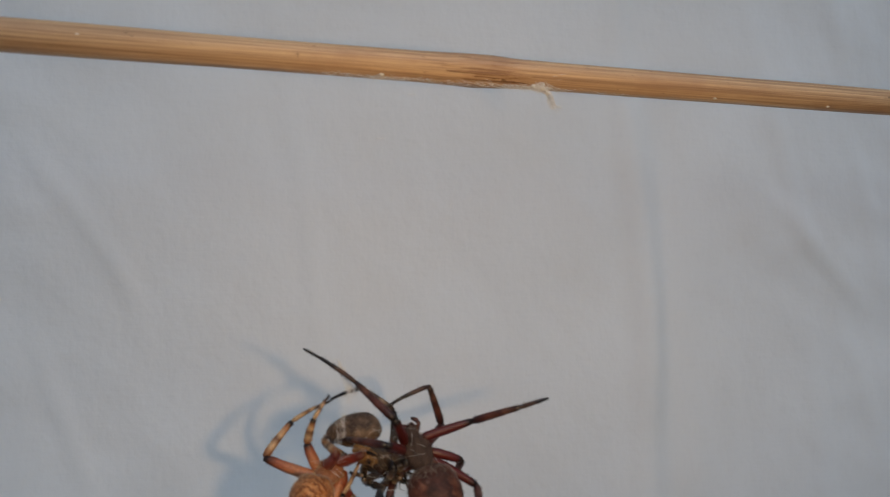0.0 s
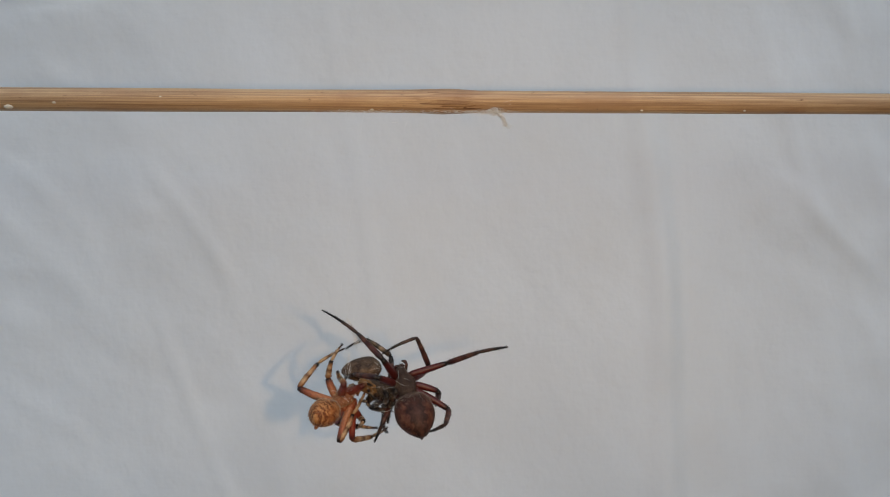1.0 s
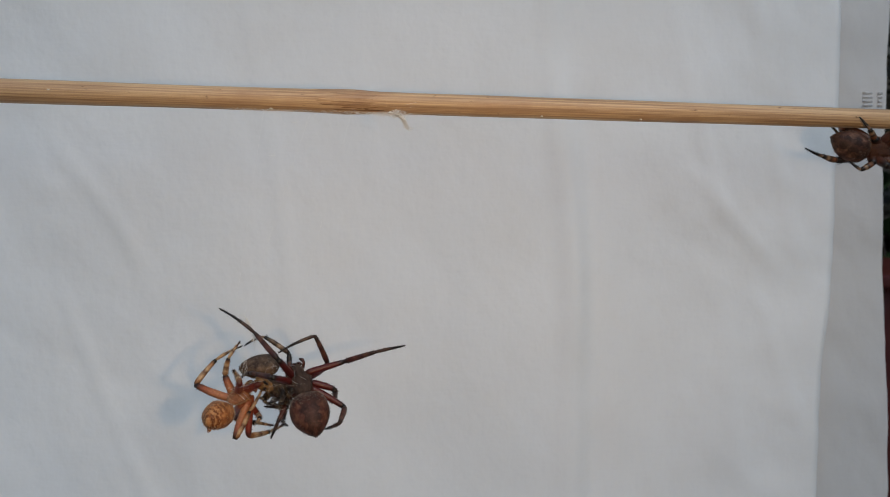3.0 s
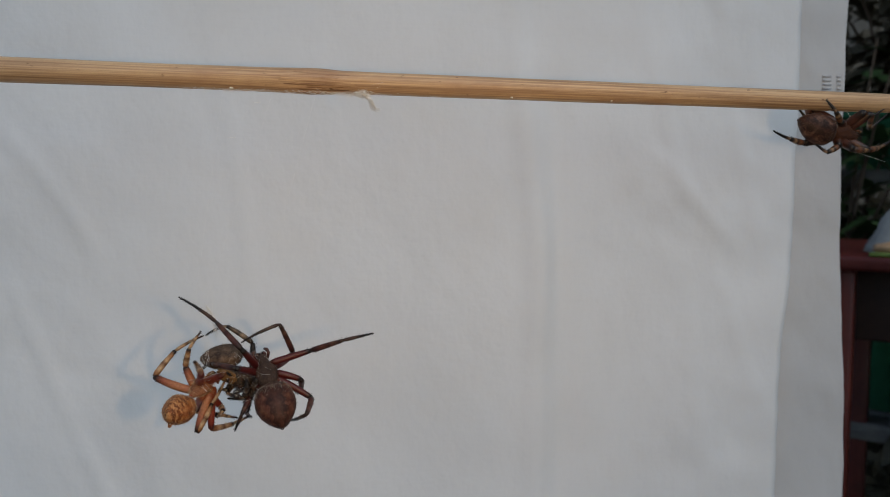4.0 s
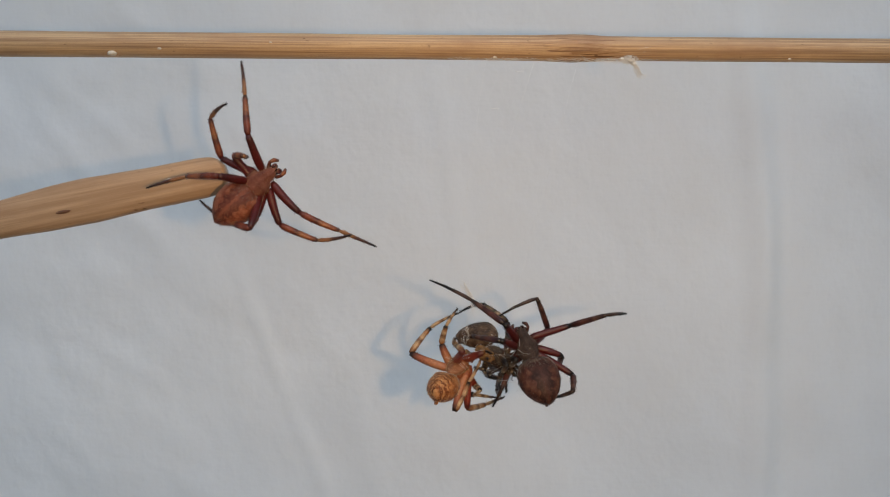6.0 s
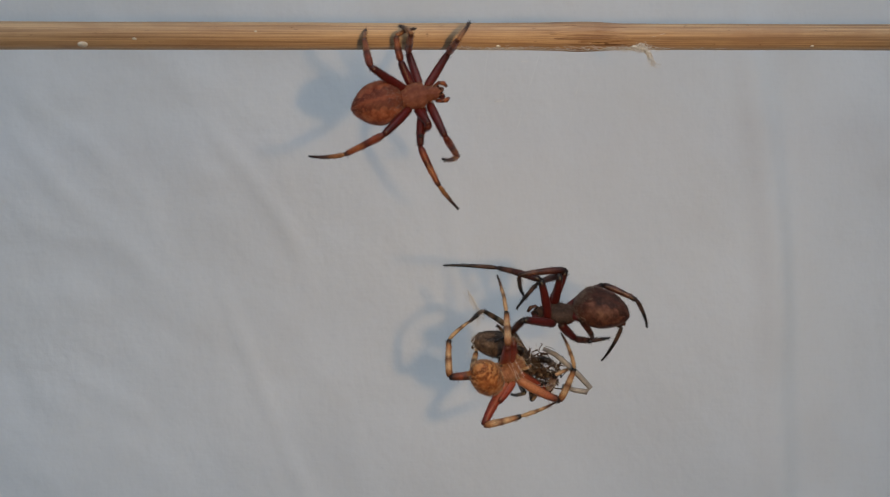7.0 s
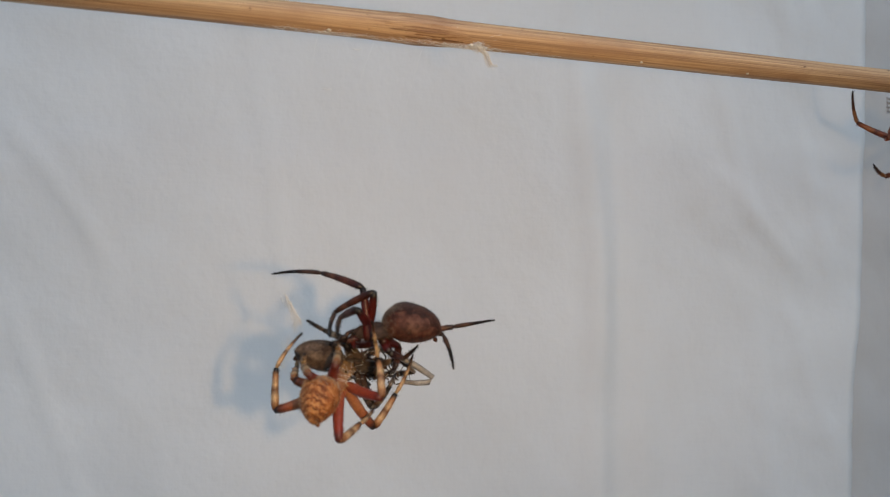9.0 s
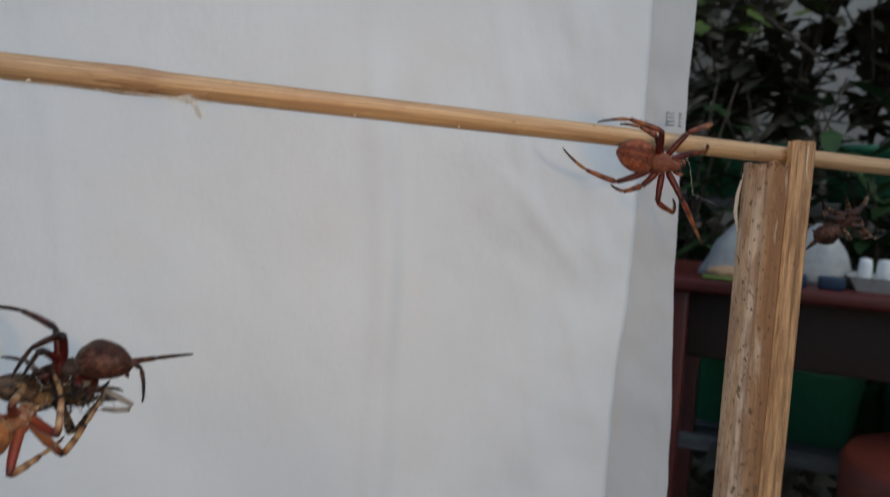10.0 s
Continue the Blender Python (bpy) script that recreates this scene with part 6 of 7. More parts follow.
    step(WRAPPED, 7.5, (11.9, -1.0, -53.8), (0.84, 0.11, -0.53), (0.52, -0.40, 0.75), (5.9, -2.0, -51.3), (0.91, 0.15, -0.38),
         (7.8, 2.1, -49.3, 3.6, -0.9, -46.2, 3.0, -7.3, -45.3), (16.1, 4.4, -58.4, 18.1, -1.3, -57.9, 21.2, 4.3, -56.6), (14.9, -4.5, -52.9, 18.8, -0.8, -54.2, 22.1, 3.6, -56.6), (12.5, 2.3, -59.3, 12.6, -3.1, -60.4, 9.9, 2.2, -61.1),
         (15.0, -0.5, -54.7, 18.2, -1.0, -56.0, 18.6, 2.3, -58.2), (13.3, -3.4, -57.7, 14.1, -4.4, -60.9, 17.4, -4.9, -58.7), (9.3, -4.0, -49.9, 6.8, -0.2, -47.9, 4.9, -5.2, -49.0), (15.2, -3.7, -55.9, 19.6, -5.5, -57.3, 18.4, -0.1, -57.7))
    step(WRAPPED, 9, (12.5, -1.0, -53.5), (0.93, 0.12, -0.35), (0.36, -0.50, 0.79), (5.9, -3.0, -51.8), (0.93, 0.28, -0.23),
         (9.5, -3.7, -49.3, 7.1, 1.8, -48.4, 3.9, -3.5, -46.4), (18.1, 4.4, -56.1, 21.5, -0.5, -55.0, 16.7, -3.6, -51.9), (14.7, -5.0, -53.0, 18.9, -1.5, -52.7, 22.4, 3.0, -54.7), (14.9, -0.6, -60.4, 16.7, -4.0, -56.5, 18.8, 1.5, -55.3),
         (15.5, 0.1, -51.2, 16.8, -3.2, -51.2, 18.0, 0.4, -52.5), (13.2, -0.1, -57.9, 14.0, -2.8, -59.9, 16.0, 0.7, -59.8), (9.8, -4.3, -50.1, 9.3, 0.7, -50.2, 7.3, -4.4, -50.0), (12.5, 3.2, -55.8, 10.0, -1.1, -55.9, 8.3, -6.2, -54.6))
    step(WRAPPED, 10, (12.5, -1.0, -53.5), (0.93, 0.12, -0.35), (0.36, -0.50, 0.79), (5.9, -3.0, -51.8), (0.93, 0.28, -0.23),
         (9.5, -3.7, -49.3, 7.1, 1.8, -48.4, 3.9, -3.5, -46.4), (18.1, 4.4, -56.1, 21.5, -0.5, -55.0, 16.7, -3.6, -51.9), (14.7, -5.0, -53.0, 18.9, -1.5, -52.7, 22.4, 3.0, -54.7), (14.9, -0.6, -60.4, 16.7, -4.0, -56.5, 18.8, 1.5, -55.3),
         (15.5, 0.1, -51.2, 16.8, -3.2, -51.2, 18.0, 0.4, -52.5), (13.2, -0.1, -57.9, 14.0, -2.8, -59.9, 16.0, 0.7, -59.8), (9.8, -4.3, -50.1, 9.3, 0.7, -50.2, 7.3, -4.4, -50.0), (12.5, 3.2, -55.8, 10.0, -1.1, -55.9, 8.3, -6.2, -54.6))
    step(RED, 0, (-284.4, 0.0, -38.3), (1.00, 0.00, 0.10), (0.09, -0.30, -0.95), (-292.0, 1.0, -39.0), (0.99, -0.13, 0.09),
         (-276.5, -0.2, -40.0, -269.2, 0.7, -39.1, -262.8, 1.5, -34.3), (-277.4, -2.7, -36.2, -276.0, 2.5, -30.9, -274.9, -5.3, -29.5), (-282.8, -2.0, -43.3, -282.2, 2.5, -48.6, -279.7, -2.8, -53.3), (-279.2, -1.8, -35.1, -280.2, 5.1, -33.9, -278.6, -2.1, -32.3),
         (-286.2, -2.3, -41.2, -288.0, -1.0, -37.8, -289.0, 2.1, -34.7), (-286.1, 1.0, -42.3, -287.5, 1.0, -38.5, -287.4, -1.0, -34.5), (-289.7, -3.2, -44.4, -296.3, -5.4, -44.5, -301.2, -6.7, -39.8), (-288.7, -6.2, -38.9, -291.5, 0.0, -37.3, -289.6, -6.4, -35.1))
    step(RED, 4, (-284.4, 0.0, -38.3), (1.00, 0.00, 0.10), (0.09, -0.30, -0.95), (-292.0, 1.0, -39.0), (0.99, -0.13, 0.09),
         (-276.5, -0.2, -40.0, -269.2, 0.7, -39.1, -262.8, 1.5, -34.3), (-277.4, -2.7, -36.2, -276.0, 2.5, -30.9, -274.9, -5.3, -29.5), (-282.8, -2.0, -43.3, -282.2, 2.5, -48.6, -279.7, -2.8, -53.3), (-279.2, -1.8, -35.1, -280.2, 5.1, -33.9, -278.6, -2.1, -32.3),
         (-286.2, -2.3, -41.2, -288.0, -1.0, -37.8, -289.0, 2.1, -34.7), (-286.1, 1.0, -42.3, -287.5, 1.0, -38.5, -287.4, -1.0, -34.5), (-289.7, -3.2, -44.4, -296.3, -5.4, -44.5, -301.2, -6.7, -39.8), (-288.7, -6.2, -38.9, -291.5, 0.0, -37.3, -289.6, -6.4, -35.1))
    step(RED, 4.6, (-96.4, 0.0, -34.3), (1.00, 0.00, 0.10), (0.09, -0.30, -0.95), (-104.0, 1.0, -35.0), (0.99, -0.13, 0.09),
         (-88.5, -0.2, -36.0, -81.2, 0.7, -35.1, -74.8, 1.5, -30.3), (-89.4, -2.7, -32.2, -88.0, 2.5, -26.9, -86.9, -5.3, -25.5), (-94.8, -2.0, -39.3, -94.2, 2.5, -44.6, -91.7, -2.8, -49.3), (-91.2, -1.8, -31.1, -92.2, 5.1, -29.9, -90.6, -2.1, -28.3),
         (-98.2, -2.3, -37.2, -100.0, -1.0, -33.8, -101.0, 2.1, -30.7), (-98.1, 1.0, -38.3, -99.5, 1.0, -34.5, -99.4, -1.0, -30.5), (-101.7, -3.2, -40.4, -108.3, -5.4, -40.5, -113.2, -6.7, -35.8), (-100.7, -6.2, -34.9, -103.5, 0.0, -33.3, -101.6, -6.4, -31.1))
    step(RED, 4.8, (-47.9, 0.0, -36.0), (1.00, 0.00, 0.10), (0.09, -0.30, -0.95), (-55.5, 1.0, -36.7), (0.99, -0.13, 0.09),
         (-40.0, -0.2, -37.7, -32.7, 0.7, -36.8, -26.3, 1.5, -32.0), (-40.9, -2.7, -33.9, -39.5, 2.5, -28.6, -38.4, -5.3, -27.2), (-46.3, -2.0, -41.0, -45.7, 2.5, -46.3, -43.2, -2.8, -51.0), (-42.7, -1.8, -32.8, -43.7, 5.1, -31.6, -42.1, -2.1, -30.0),
         (-49.7, -2.3, -38.9, -51.5, -1.0, -35.5, -52.5, 2.1, -32.4), (-49.6, 1.0, -40.0, -51.0, 1.0, -36.2, -50.9, -1.0, -32.2), (-53.2, -3.2, -42.1, -59.8, -5.4, -42.2, -64.7, -6.7, -37.5), (-52.2, -6.2, -36.6, -55.0, 0.0, -35.0, -53.1, -6.4, -32.8))
    step(RED, 4.9, (-40.1, 0.0, -38.7), (1.00, 0.00, 0.10), (0.09, -0.30, -0.95), (-47.7, 1.0, -39.4), (0.99, -0.13, 0.09),
         (-32.2, -0.2, -40.4, -24.9, 0.7, -39.5, -18.5, 1.5, -34.7), (-33.1, -2.7, -36.6, -31.7, 2.5, -31.3, -30.6, -5.3, -29.9), (-38.5, -2.0, -43.7, -37.9, 2.5, -49.0, -35.4, -2.8, -53.7), (-34.9, -1.8, -35.5, -35.9, 5.1, -34.3, -34.3, -2.1, -32.7),
         (-41.9, -2.3, -41.6, -43.7, -1.0, -38.2, -44.7, 2.1, -35.1), (-41.8, 1.0, -42.7, -43.2, 1.0, -38.9, -43.1, -1.0, -34.9), (-45.4, -3.2, -44.8, -52.0, -5.4, -44.9, -56.9, -6.7, -40.2), (-44.4, -6.2, -39.3, -47.2, 0.0, -37.7, -45.3, -6.4, -35.5))
    step(RED, 5, (-34.4, 0.0, -38.3), (1.00, 0.00, 0.10), (0.09, -0.30, -0.95), (-42.0, 1.0, -39.0), (0.99, -0.13, 0.09),
         (-26.5, -0.2, -40.0, -19.2, 0.7, -39.1, -12.8, 1.5, -34.3), (-27.4, -2.7, -36.2, -26.0, 2.5, -30.9, -24.9, -5.3, -29.5), (-32.8, -2.0, -43.3, -32.2, 2.5, -48.6, -29.7, -2.8, -53.3), (-29.2, -1.8, -35.1, -30.2, 5.1, -33.9, -28.6, -2.1, -32.3),
         (-36.2, -2.3, -41.2, -38.0, -1.0, -37.8, -39.0, 2.1, -34.7), (-36.1, 1.0, -42.3, -37.5, 1.0, -38.5, -37.4, -1.0, -34.5), (-39.7, -3.2, -44.4, -46.3, -5.4, -44.5, -51.2, -6.7, -39.8), (-38.7, -6.2, -38.9, -41.5, 0.0, -37.3, -39.6, -6.4, -35.1))
    step(RED, 5.2, (-33.6, 0.0, -39.1), (1.00, 0.00, 0.10), (0.09, -0.30, -0.95), (-41.2, 1.0, -39.8), (0.99, -0.13, 0.09),
         (-25.7, -0.2, -40.8, -18.4, 0.7, -39.9, -12.0, 1.5, -35.1), (-26.6, -2.7, -37.0, -25.2, 2.5, -31.7, -24.1, -5.3, -30.3), (-32.0, -2.0, -44.1, -31.4, 2.5, -49.4, -28.9, -2.8, -54.1), (-28.4, -1.8, -35.9, -29.4, 5.1, -34.7, -27.8, -2.1, -33.1),
         (-35.4, -2.3, -42.0, -37.2, -1.0, -38.6, -38.2, 2.1, -35.5), (-35.3, 1.0, -43.1, -36.7, 1.0, -39.3, -36.6, -1.0, -35.3), (-38.9, -3.2, -45.2, -45.5, -5.4, -45.3, -50.4, -6.7, -40.6), (-37.9, -6.2, -39.7, -40.7, 0.0, -38.1, -38.8, -6.4, -35.9))
    step(RED, 5.5, (-28.8, -4.0, -31.1), (0.97, -0.10, 0.21), (0.02, -0.85, -0.52), (-32.9, -5.0, -33.9), (0.82, 0.20, 0.54),
         (-29.6, -5.7, -22.9, -32.3, -3.5, -16.2, -36.0, -3.3, -9.1), (-20.6, -4.4, -34.2, -18.7, 2.7, -32.9, -15.3, -4.3, -31.2), (-34.9, -3.0, -29.0, -35.3, -3.4, -22.0, -32.2, -9.3, -18.6), (-25.3, -6.6, -36.4, -18.3, -6.1, -37.2, -12.2, -2.8, -34.5),
         (-26.2, -6.9, -28.8, -25.2, -3.3, -27.5, -26.1, -6.9, -25.0), (-32.8, -3.2, -34.0, -36.1, -3.9, -31.8, -39.9, -1.9, -30.5), (-34.8, 2.6, -32.8, -37.4, -3.6, -30.9, -37.5, -10.6, -30.3), (-37.8, -4.4, -33.6, -42.6, 0.6, -32.3, -41.6, -5.1, -28.3))
    step(RED, 6, (-34.9, -6.0, -24.2), (0.78, 0.00, 0.62), (-0.05, -1.00, 0.06), (-39.0, -7.0, -28.1), (0.71, 0.18, 0.68),
         (-36.1, -8.4, -16.3, -37.0, -5.4, -9.5, -38.3, -1.1, -2.9), (-28.1, -5.9, -29.4, -21.3, -5.7, -32.6, -14.8, -9.4, -35.2), (-41.4, -4.5, -20.0, -42.9, -5.5, -13.2, -38.8, -11.5, -11.5), (-31.6, -5.3, -31.5, -25.2, -4.9, -34.3, -19.0, -9.0, -33.1),
         (-39.0, -5.8, -19.7, -36.9, -9.1, -19.8, -37.1, -4.6, -19.8), (-35.5, -5.7, -30.2, -35.9, -9.5, -31.4, -37.9, -5.5, -32.1), (-40.2, -12.7, -23.2, -46.2, -9.1, -23.2, -52.9, -8.8, -25.1), (-35.6, -11.5, -31.9, -40.6, -6.7, -30.5, -45.6, -3.2, -27.2))
    step(RED, 6.2, (-33.5, -6.0, -20.4), (0.78, 0.00, 0.62), (-0.05, -1.00, 0.06), (-37.5, -7.0, -24.6), (0.68, 0.17, 0.72),
         (-35.7, -2.7, -12.4, -35.9, -7.8, -6.9, -39.4, -4.0, -0.8), (-26.5, -6.4, -25.2, -20.0, -6.3, -29.0, -13.2, -6.6, -33.3), (-40.0, -3.2, -17.0, -39.4, -8.1, -12.0, -41.8, -1.8, -8.9), (-30.5, -5.2, -27.7, -24.4, -5.0, -31.0, -17.8, -8.5, -31.0),
         (-38.4, -6.9, -17.2, -38.1, -2.9, -16.6, -35.7, -6.6, -17.5), (-32.9, -8.0, -25.6, -33.9, -4.4, -27.0, -34.0, -8.7, -28.6), (-43.1, -2.4, -19.1, -44.5, -8.6, -16.2, -46.9, -4.4, -11.1), (-32.2, -13.0, -25.2, -34.1, -6.7, -27.5, -35.6, 0.1, -28.5))
    step(RED, 7.3, (-1.4, -6.0, -8.8), (1.00, 0.00, 0.05), (-0.00, -1.00, 0.10), (-8.4, -6.0, -9.4), (1.00, 0.00, 0.10),
         (5.0, -4.6, -2.4, 6.5, -12.0, -2.6, 10.3, -6.0, 1.1), (1.9, -9.0, -15.8, 3.4, -1.9, -18.0, -1.1, -8.5, -18.3), (-1.3, -2.9, -0.9, -1.3, -9.8, 0.2, -2.8, -3.0, 3.1), (-1.8, -6.8, -16.8, 0.2, -6.5, -23.5, 2.3, -0.5, -27.4),
         (-3.4, -5.9, -3.0, -4.2, -7.0, 0.8, -2.0, -4.2, 3.6), (0.3, -8.1, -13.5, -0.1, -4.1, -13.7, -1.0, -8.3, -15.2), (-7.4, -11.5, -4.9, -8.8, -6.5, -0.2, -8.1, -0.5, 3.3), (-8.0, -9.3, -15.3, -14.4, -9.0, -18.2, -21.0, -6.6, -18.3))
    step(RED, 7.5, (9.2, -6.0, -10.7), (1.00, 0.00, 0.02), (-0.00, -1.00, 0.10), (2.3, -6.0, -10.6), (1.00, 0.00, -0.01),
         (16.3, -1.6, -6.9, 20.8, -6.9, -4.1, 24.8, -2.2, 1.1), (12.8, -8.8, -17.8, 19.9, -11.1, -18.5, 27.9, -11.3, -18.3), (10.7, -1.9, -3.4, 11.1, -8.7, -1.6, 13.9, -2.8, 2.2), (8.5, -7.5, -18.4, 6.5, -6.8, -25.1, 1.1, -10.9, -28.1),
         (8.1, -5.9, -4.7, 8.7, -5.4, -0.7, 10.3, -2.5, 2.3), (5.9, -4.3, -15.7, 4.4, -7.4, -17.9, 3.7, -2.9, -18.4), (3.9, -12.0, -7.0, 2.2, -7.7, -1.8, -1.0, -2.6, 1.8), (1.6, -3.8, -17.4, -3.7, -8.1, -16.0, -4.5, -3.1, -11.2))
    step(RED, 8, (26.6, -6.0, -9.6), (0.98, 0.00, 0.20), (-0.09, -0.90, 0.42), (19.7, -6.0, -11.2), (0.97, 0.00, 0.22),
         (34.2, -3.2, -5.4, 34.8, -10.5, -3.4, 38.9, -4.4, -0.3), (28.5, -11.0, -15.5, 34.0, -10.0, -10.4, 36.6, -5.9, -4.1), (32.0, -1.5, -5.4, 32.2, -8.1, -3.2, 33.9, -1.8, 0.4), (33.6, -4.0, -9.7, 31.9, -10.6, -8.1, 34.3, -5.3, -3.3),
         (25.1, -8.0, -5.8, 26.2, -6.3, -2.4, 28.7, -3.3, -0.2), (29.6, -2.7, -12.4, 29.7, -6.0, -14.7, 32.4, -2.6, -13.2), (17.8, -7.7, -6.3, 15.7, -2.0, -2.6, 11.4, -7.5, -2.6), (18.1, -5.6, -15.1, 11.3, -6.3, -16.7, 5.1, -9.4, -16.2))
    step(RED, 8.5, (78.8, -6.0, -10.0), (0.98, 0.00, 0.20), (-0.09, -0.90, 0.42), (71.3, -6.0, -12.6), (0.95, 0.00, 0.32),
         (85.3, -3.5, -4.2, 82.2, -10.4, -4.3, 88.6, -6.7, -1.2), (79.3, -7.6, -17.8, 85.5, -5.0, -14.5, 90.9, -1.2, -9.9), (76.1, -9.6, -6.2, 80.3, -5.6, -2.3, 85.2, -0.9, 1.0), (76.9, -4.9, -17.5, 83.4, -2.7, -16.1, 80.5, -9.6, -15.4),
         (74.5, -6.7, -7.3, 74.8, -4.4, -4.1, 71.7, -7.6, -3.8), (75.7, -6.9, -15.2, 78.6, -4.6, -16.5, 76.4, -8.5, -16.3), (70.1, -0.7, -11.3, 66.0, 0.6, -5.8, 62.3, -5.1, -4.2), (70.2, -4.6, -8.4, 64.5, -8.2, -6.5, 67.8, -2.9, -3.3))
    step(RED, 9, (126.3, -6.0, -9.6), (0.99, -0.10, 0.10), (-0.13, -0.94, 0.30), (115.8, -6.0, -11.3), (0.99, 0.00, 0.17),
         (133.8, -7.5, -5.4, 140.8, -7.9, -2.7, 148.1, -7.0, 0.4), (132.2, -6.6, -16.5, 138.1, -11.1, -17.7, 145.9, -10.9, -19.5), (127.6, -7.4, -2.2, 133.2, -5.6, 1.6, 139.8, -2.8, 4.0), (128.3, -6.1, -17.8, 132.6, -4.1, -22.9, 128.4, -6.3, -28.7),
         (125.2, -5.1, -3.8, 124.0, -5.0, 0.0, 120.1, -6.9, 1.3), (125.0, -3.8, -15.4, 124.4, -2.5, -19.2, 121.4, -3.7, -22.3), (119.6, 1.2, -11.0, 114.9, 5.1, -7.6, 111.6, 3.0, -1.8), (121.8, -1.0, -17.3, 115.1, -1.7, -19.1, 109.0, -4.8, -17.5))
    step(RED, 9.4, (122.1, -7.0, -5.8), (0.84, -0.11, -0.53), (0.03, -0.97, 0.25), (115.7, -7.0, -3.5), (0.94, 0.00, -0.33),
         (130.3, -6.6, -2.4, 137.4, -4.6, -1.4, 132.8, -11.1, -0.8), (121.0, -8.1, -14.5, 114.9, -11.7, -17.2, 116.3, -4.6, -13.7), (124.4, -8.4, 1.0, 130.1, -6.4, 4.5, 127.0, -9.5, -1.6), (119.4, -6.3, -13.8, 114.4, -10.4, -16.5, 116.2, -3.1, -16.1),
         (122.5, -6.8, 0.0, 120.9, -6.0, 3.6, 116.8, -7.7, 4.3), (119.2, -4.4, -10.8, 117.5, -2.2, -13.7, 114.8, -0.2, -10.8), (124.2, -4.6, 3.6, 117.5, -6.0, 5.0, 110.9, -5.5, 2.7), (112.9, -7.1, -10.2, 108.0, -3.1, -7.4, 104.2, -1.0, -1.8))
    step(RED, 9.55, (124.9, -11.0, -6.8), (0.83, -0.47, -0.31), (-0.42, -0.88, 0.21), (120.3, -9.0, -5.8), (0.83, -0.47, -0.31),
         (130.8, -10.7, -0.4, 136.9, -10.1, 4.0, 139.8, -7.9, 11.1), (131.8, -7.5, -10.5, 127.1, -12.5, -13.4, 132.1, -6.3, -14.0), (131.0, -8.6, -1.3, 136.9, -8.2, 2.5, 132.4, -13.5, -0.4), (121.3, -11.4, -14.0, 117.2, -14.3, -18.8, 122.5, -9.0, -19.5),
         (123.9, -9.2, -1.1, 120.3, -9.1, 0.7, 116.0, -10.3, 0.2), (123.1, -8.3, -12.4, 119.8, -8.5, -14.6, 116.0, -6.7, -12.9), (117.7, -11.7, -1.1, 110.8, -13.1, -0.6, 104.4, -15.4, -2.0), (116.1, -10.1, -11.3, 111.0, -5.4, -10.5, 106.7, -2.7, -5.6))
    step(RED, 9.8, (125.5, -12.0, -5.9), (0.89, -0.41, -0.20), (-0.39, -0.91, 0.10), (120.5, -9.0, -4.6), (0.89, -0.41, -0.20),
         (134.2, -10.8, -3.1, 141.0, -7.7, -2.1, 135.7, -13.7, -1.2), (129.7, -14.3, -13.5, 134.3, -13.8, -19.4, 140.3, -10.2, -23.3), (129.4, -14.5, 0.8, 135.9, -14.5, 3.3, 129.2, -15.9, 0.4), (125.7, -11.2, -14.2, 132.0, -9.1, -16.3, 127.3, -14.1, -13.4),
         (123.5, -11.6, -0.3, 120.6, -9.6, 1.5, 116.4, -8.2, 1.7), (122.8, -9.2, -10.9, 119.8, -6.9, -12.4, 115.6, -7.9, -11.3), (120.9, -16.4, 0.3, 115.4, -12.5, 2.4, 108.8, -10.7, 1.2), (118.3, -6.2, -10.4, 112.7, -2.5, -8.2, 108.0, 0.2, -3.8))
    step(RED, 10, (126.7, -12.0, -5.9), (0.89, -0.41, -0.20), (-0.39, -0.91, 0.10), (121.7, -9.0, -4.6), (0.89, -0.41, -0.20),
         (135.4, -10.8, -3.1, 142.2, -7.7, -2.1, 136.9, -13.7, -1.2), (130.9, -14.3, -13.5, 135.5, -13.8, -19.4, 141.5, -10.2, -23.3), (130.6, -14.5, 0.8, 137.1, -14.5, 3.3, 130.4, -15.9, 0.4), (126.9, -11.2, -14.2, 133.2, -9.1, -16.3, 128.5, -14.1, -13.4),
         (124.7, -11.6, -0.3, 121.8, -9.6, 1.5, 117.6, -8.2, 1.7), (124.0, -9.2, -10.9, 121.0, -6.9, -12.4, 116.8, -7.9, -11.3), (122.1, -16.4, 0.3, 116.6, -12.5, 2.4, 110.0, -10.7, 1.2), (119.5, -6.2, -10.4, 113.9, -2.5, -8.2, 109.2, 0.2, -3.8))
    step(BROWN, 0, (141.0, -1.5, -7.2), (0.97, 0.05, -0.22), (0.05, -0.95, -0.25), (133.6, -1.5, -6.3), (0.87, -0.20, -0.45),
         (144.0, -3.0, -4.6, 147.0, -2.5, -5.2, 150.0, -1.5, -4.6), (145.0, -3.0, -10.5, 149.0, -2.5, -10.6, 153.5, -1.5, -9.0), (142.5, -3.2, -4.1, 145.0, -2.9, -3.8, 148.0, -2.0, -3.3), (141.0, -4.5, -11.0, 145.0, -4.0, -11.2, 150.0, -2.0, -9.8),
         (136.2, -5.2, -4.4, 134.5, -5.6, -2.0, 132.9, -3.6, 1.0), (138.0, -3.5, -11.0, 136.5, -3.0, -11.3, 134.0, -2.0, -10.3), (138.0, 1.0, -3.6, 135.0, 2.6, -2.8, 131.5, 2.4, -1.2), (131.4, 0.0, -9.6, 124.9, -2.0, -8.5, 118.7, -3.0, -6.3))
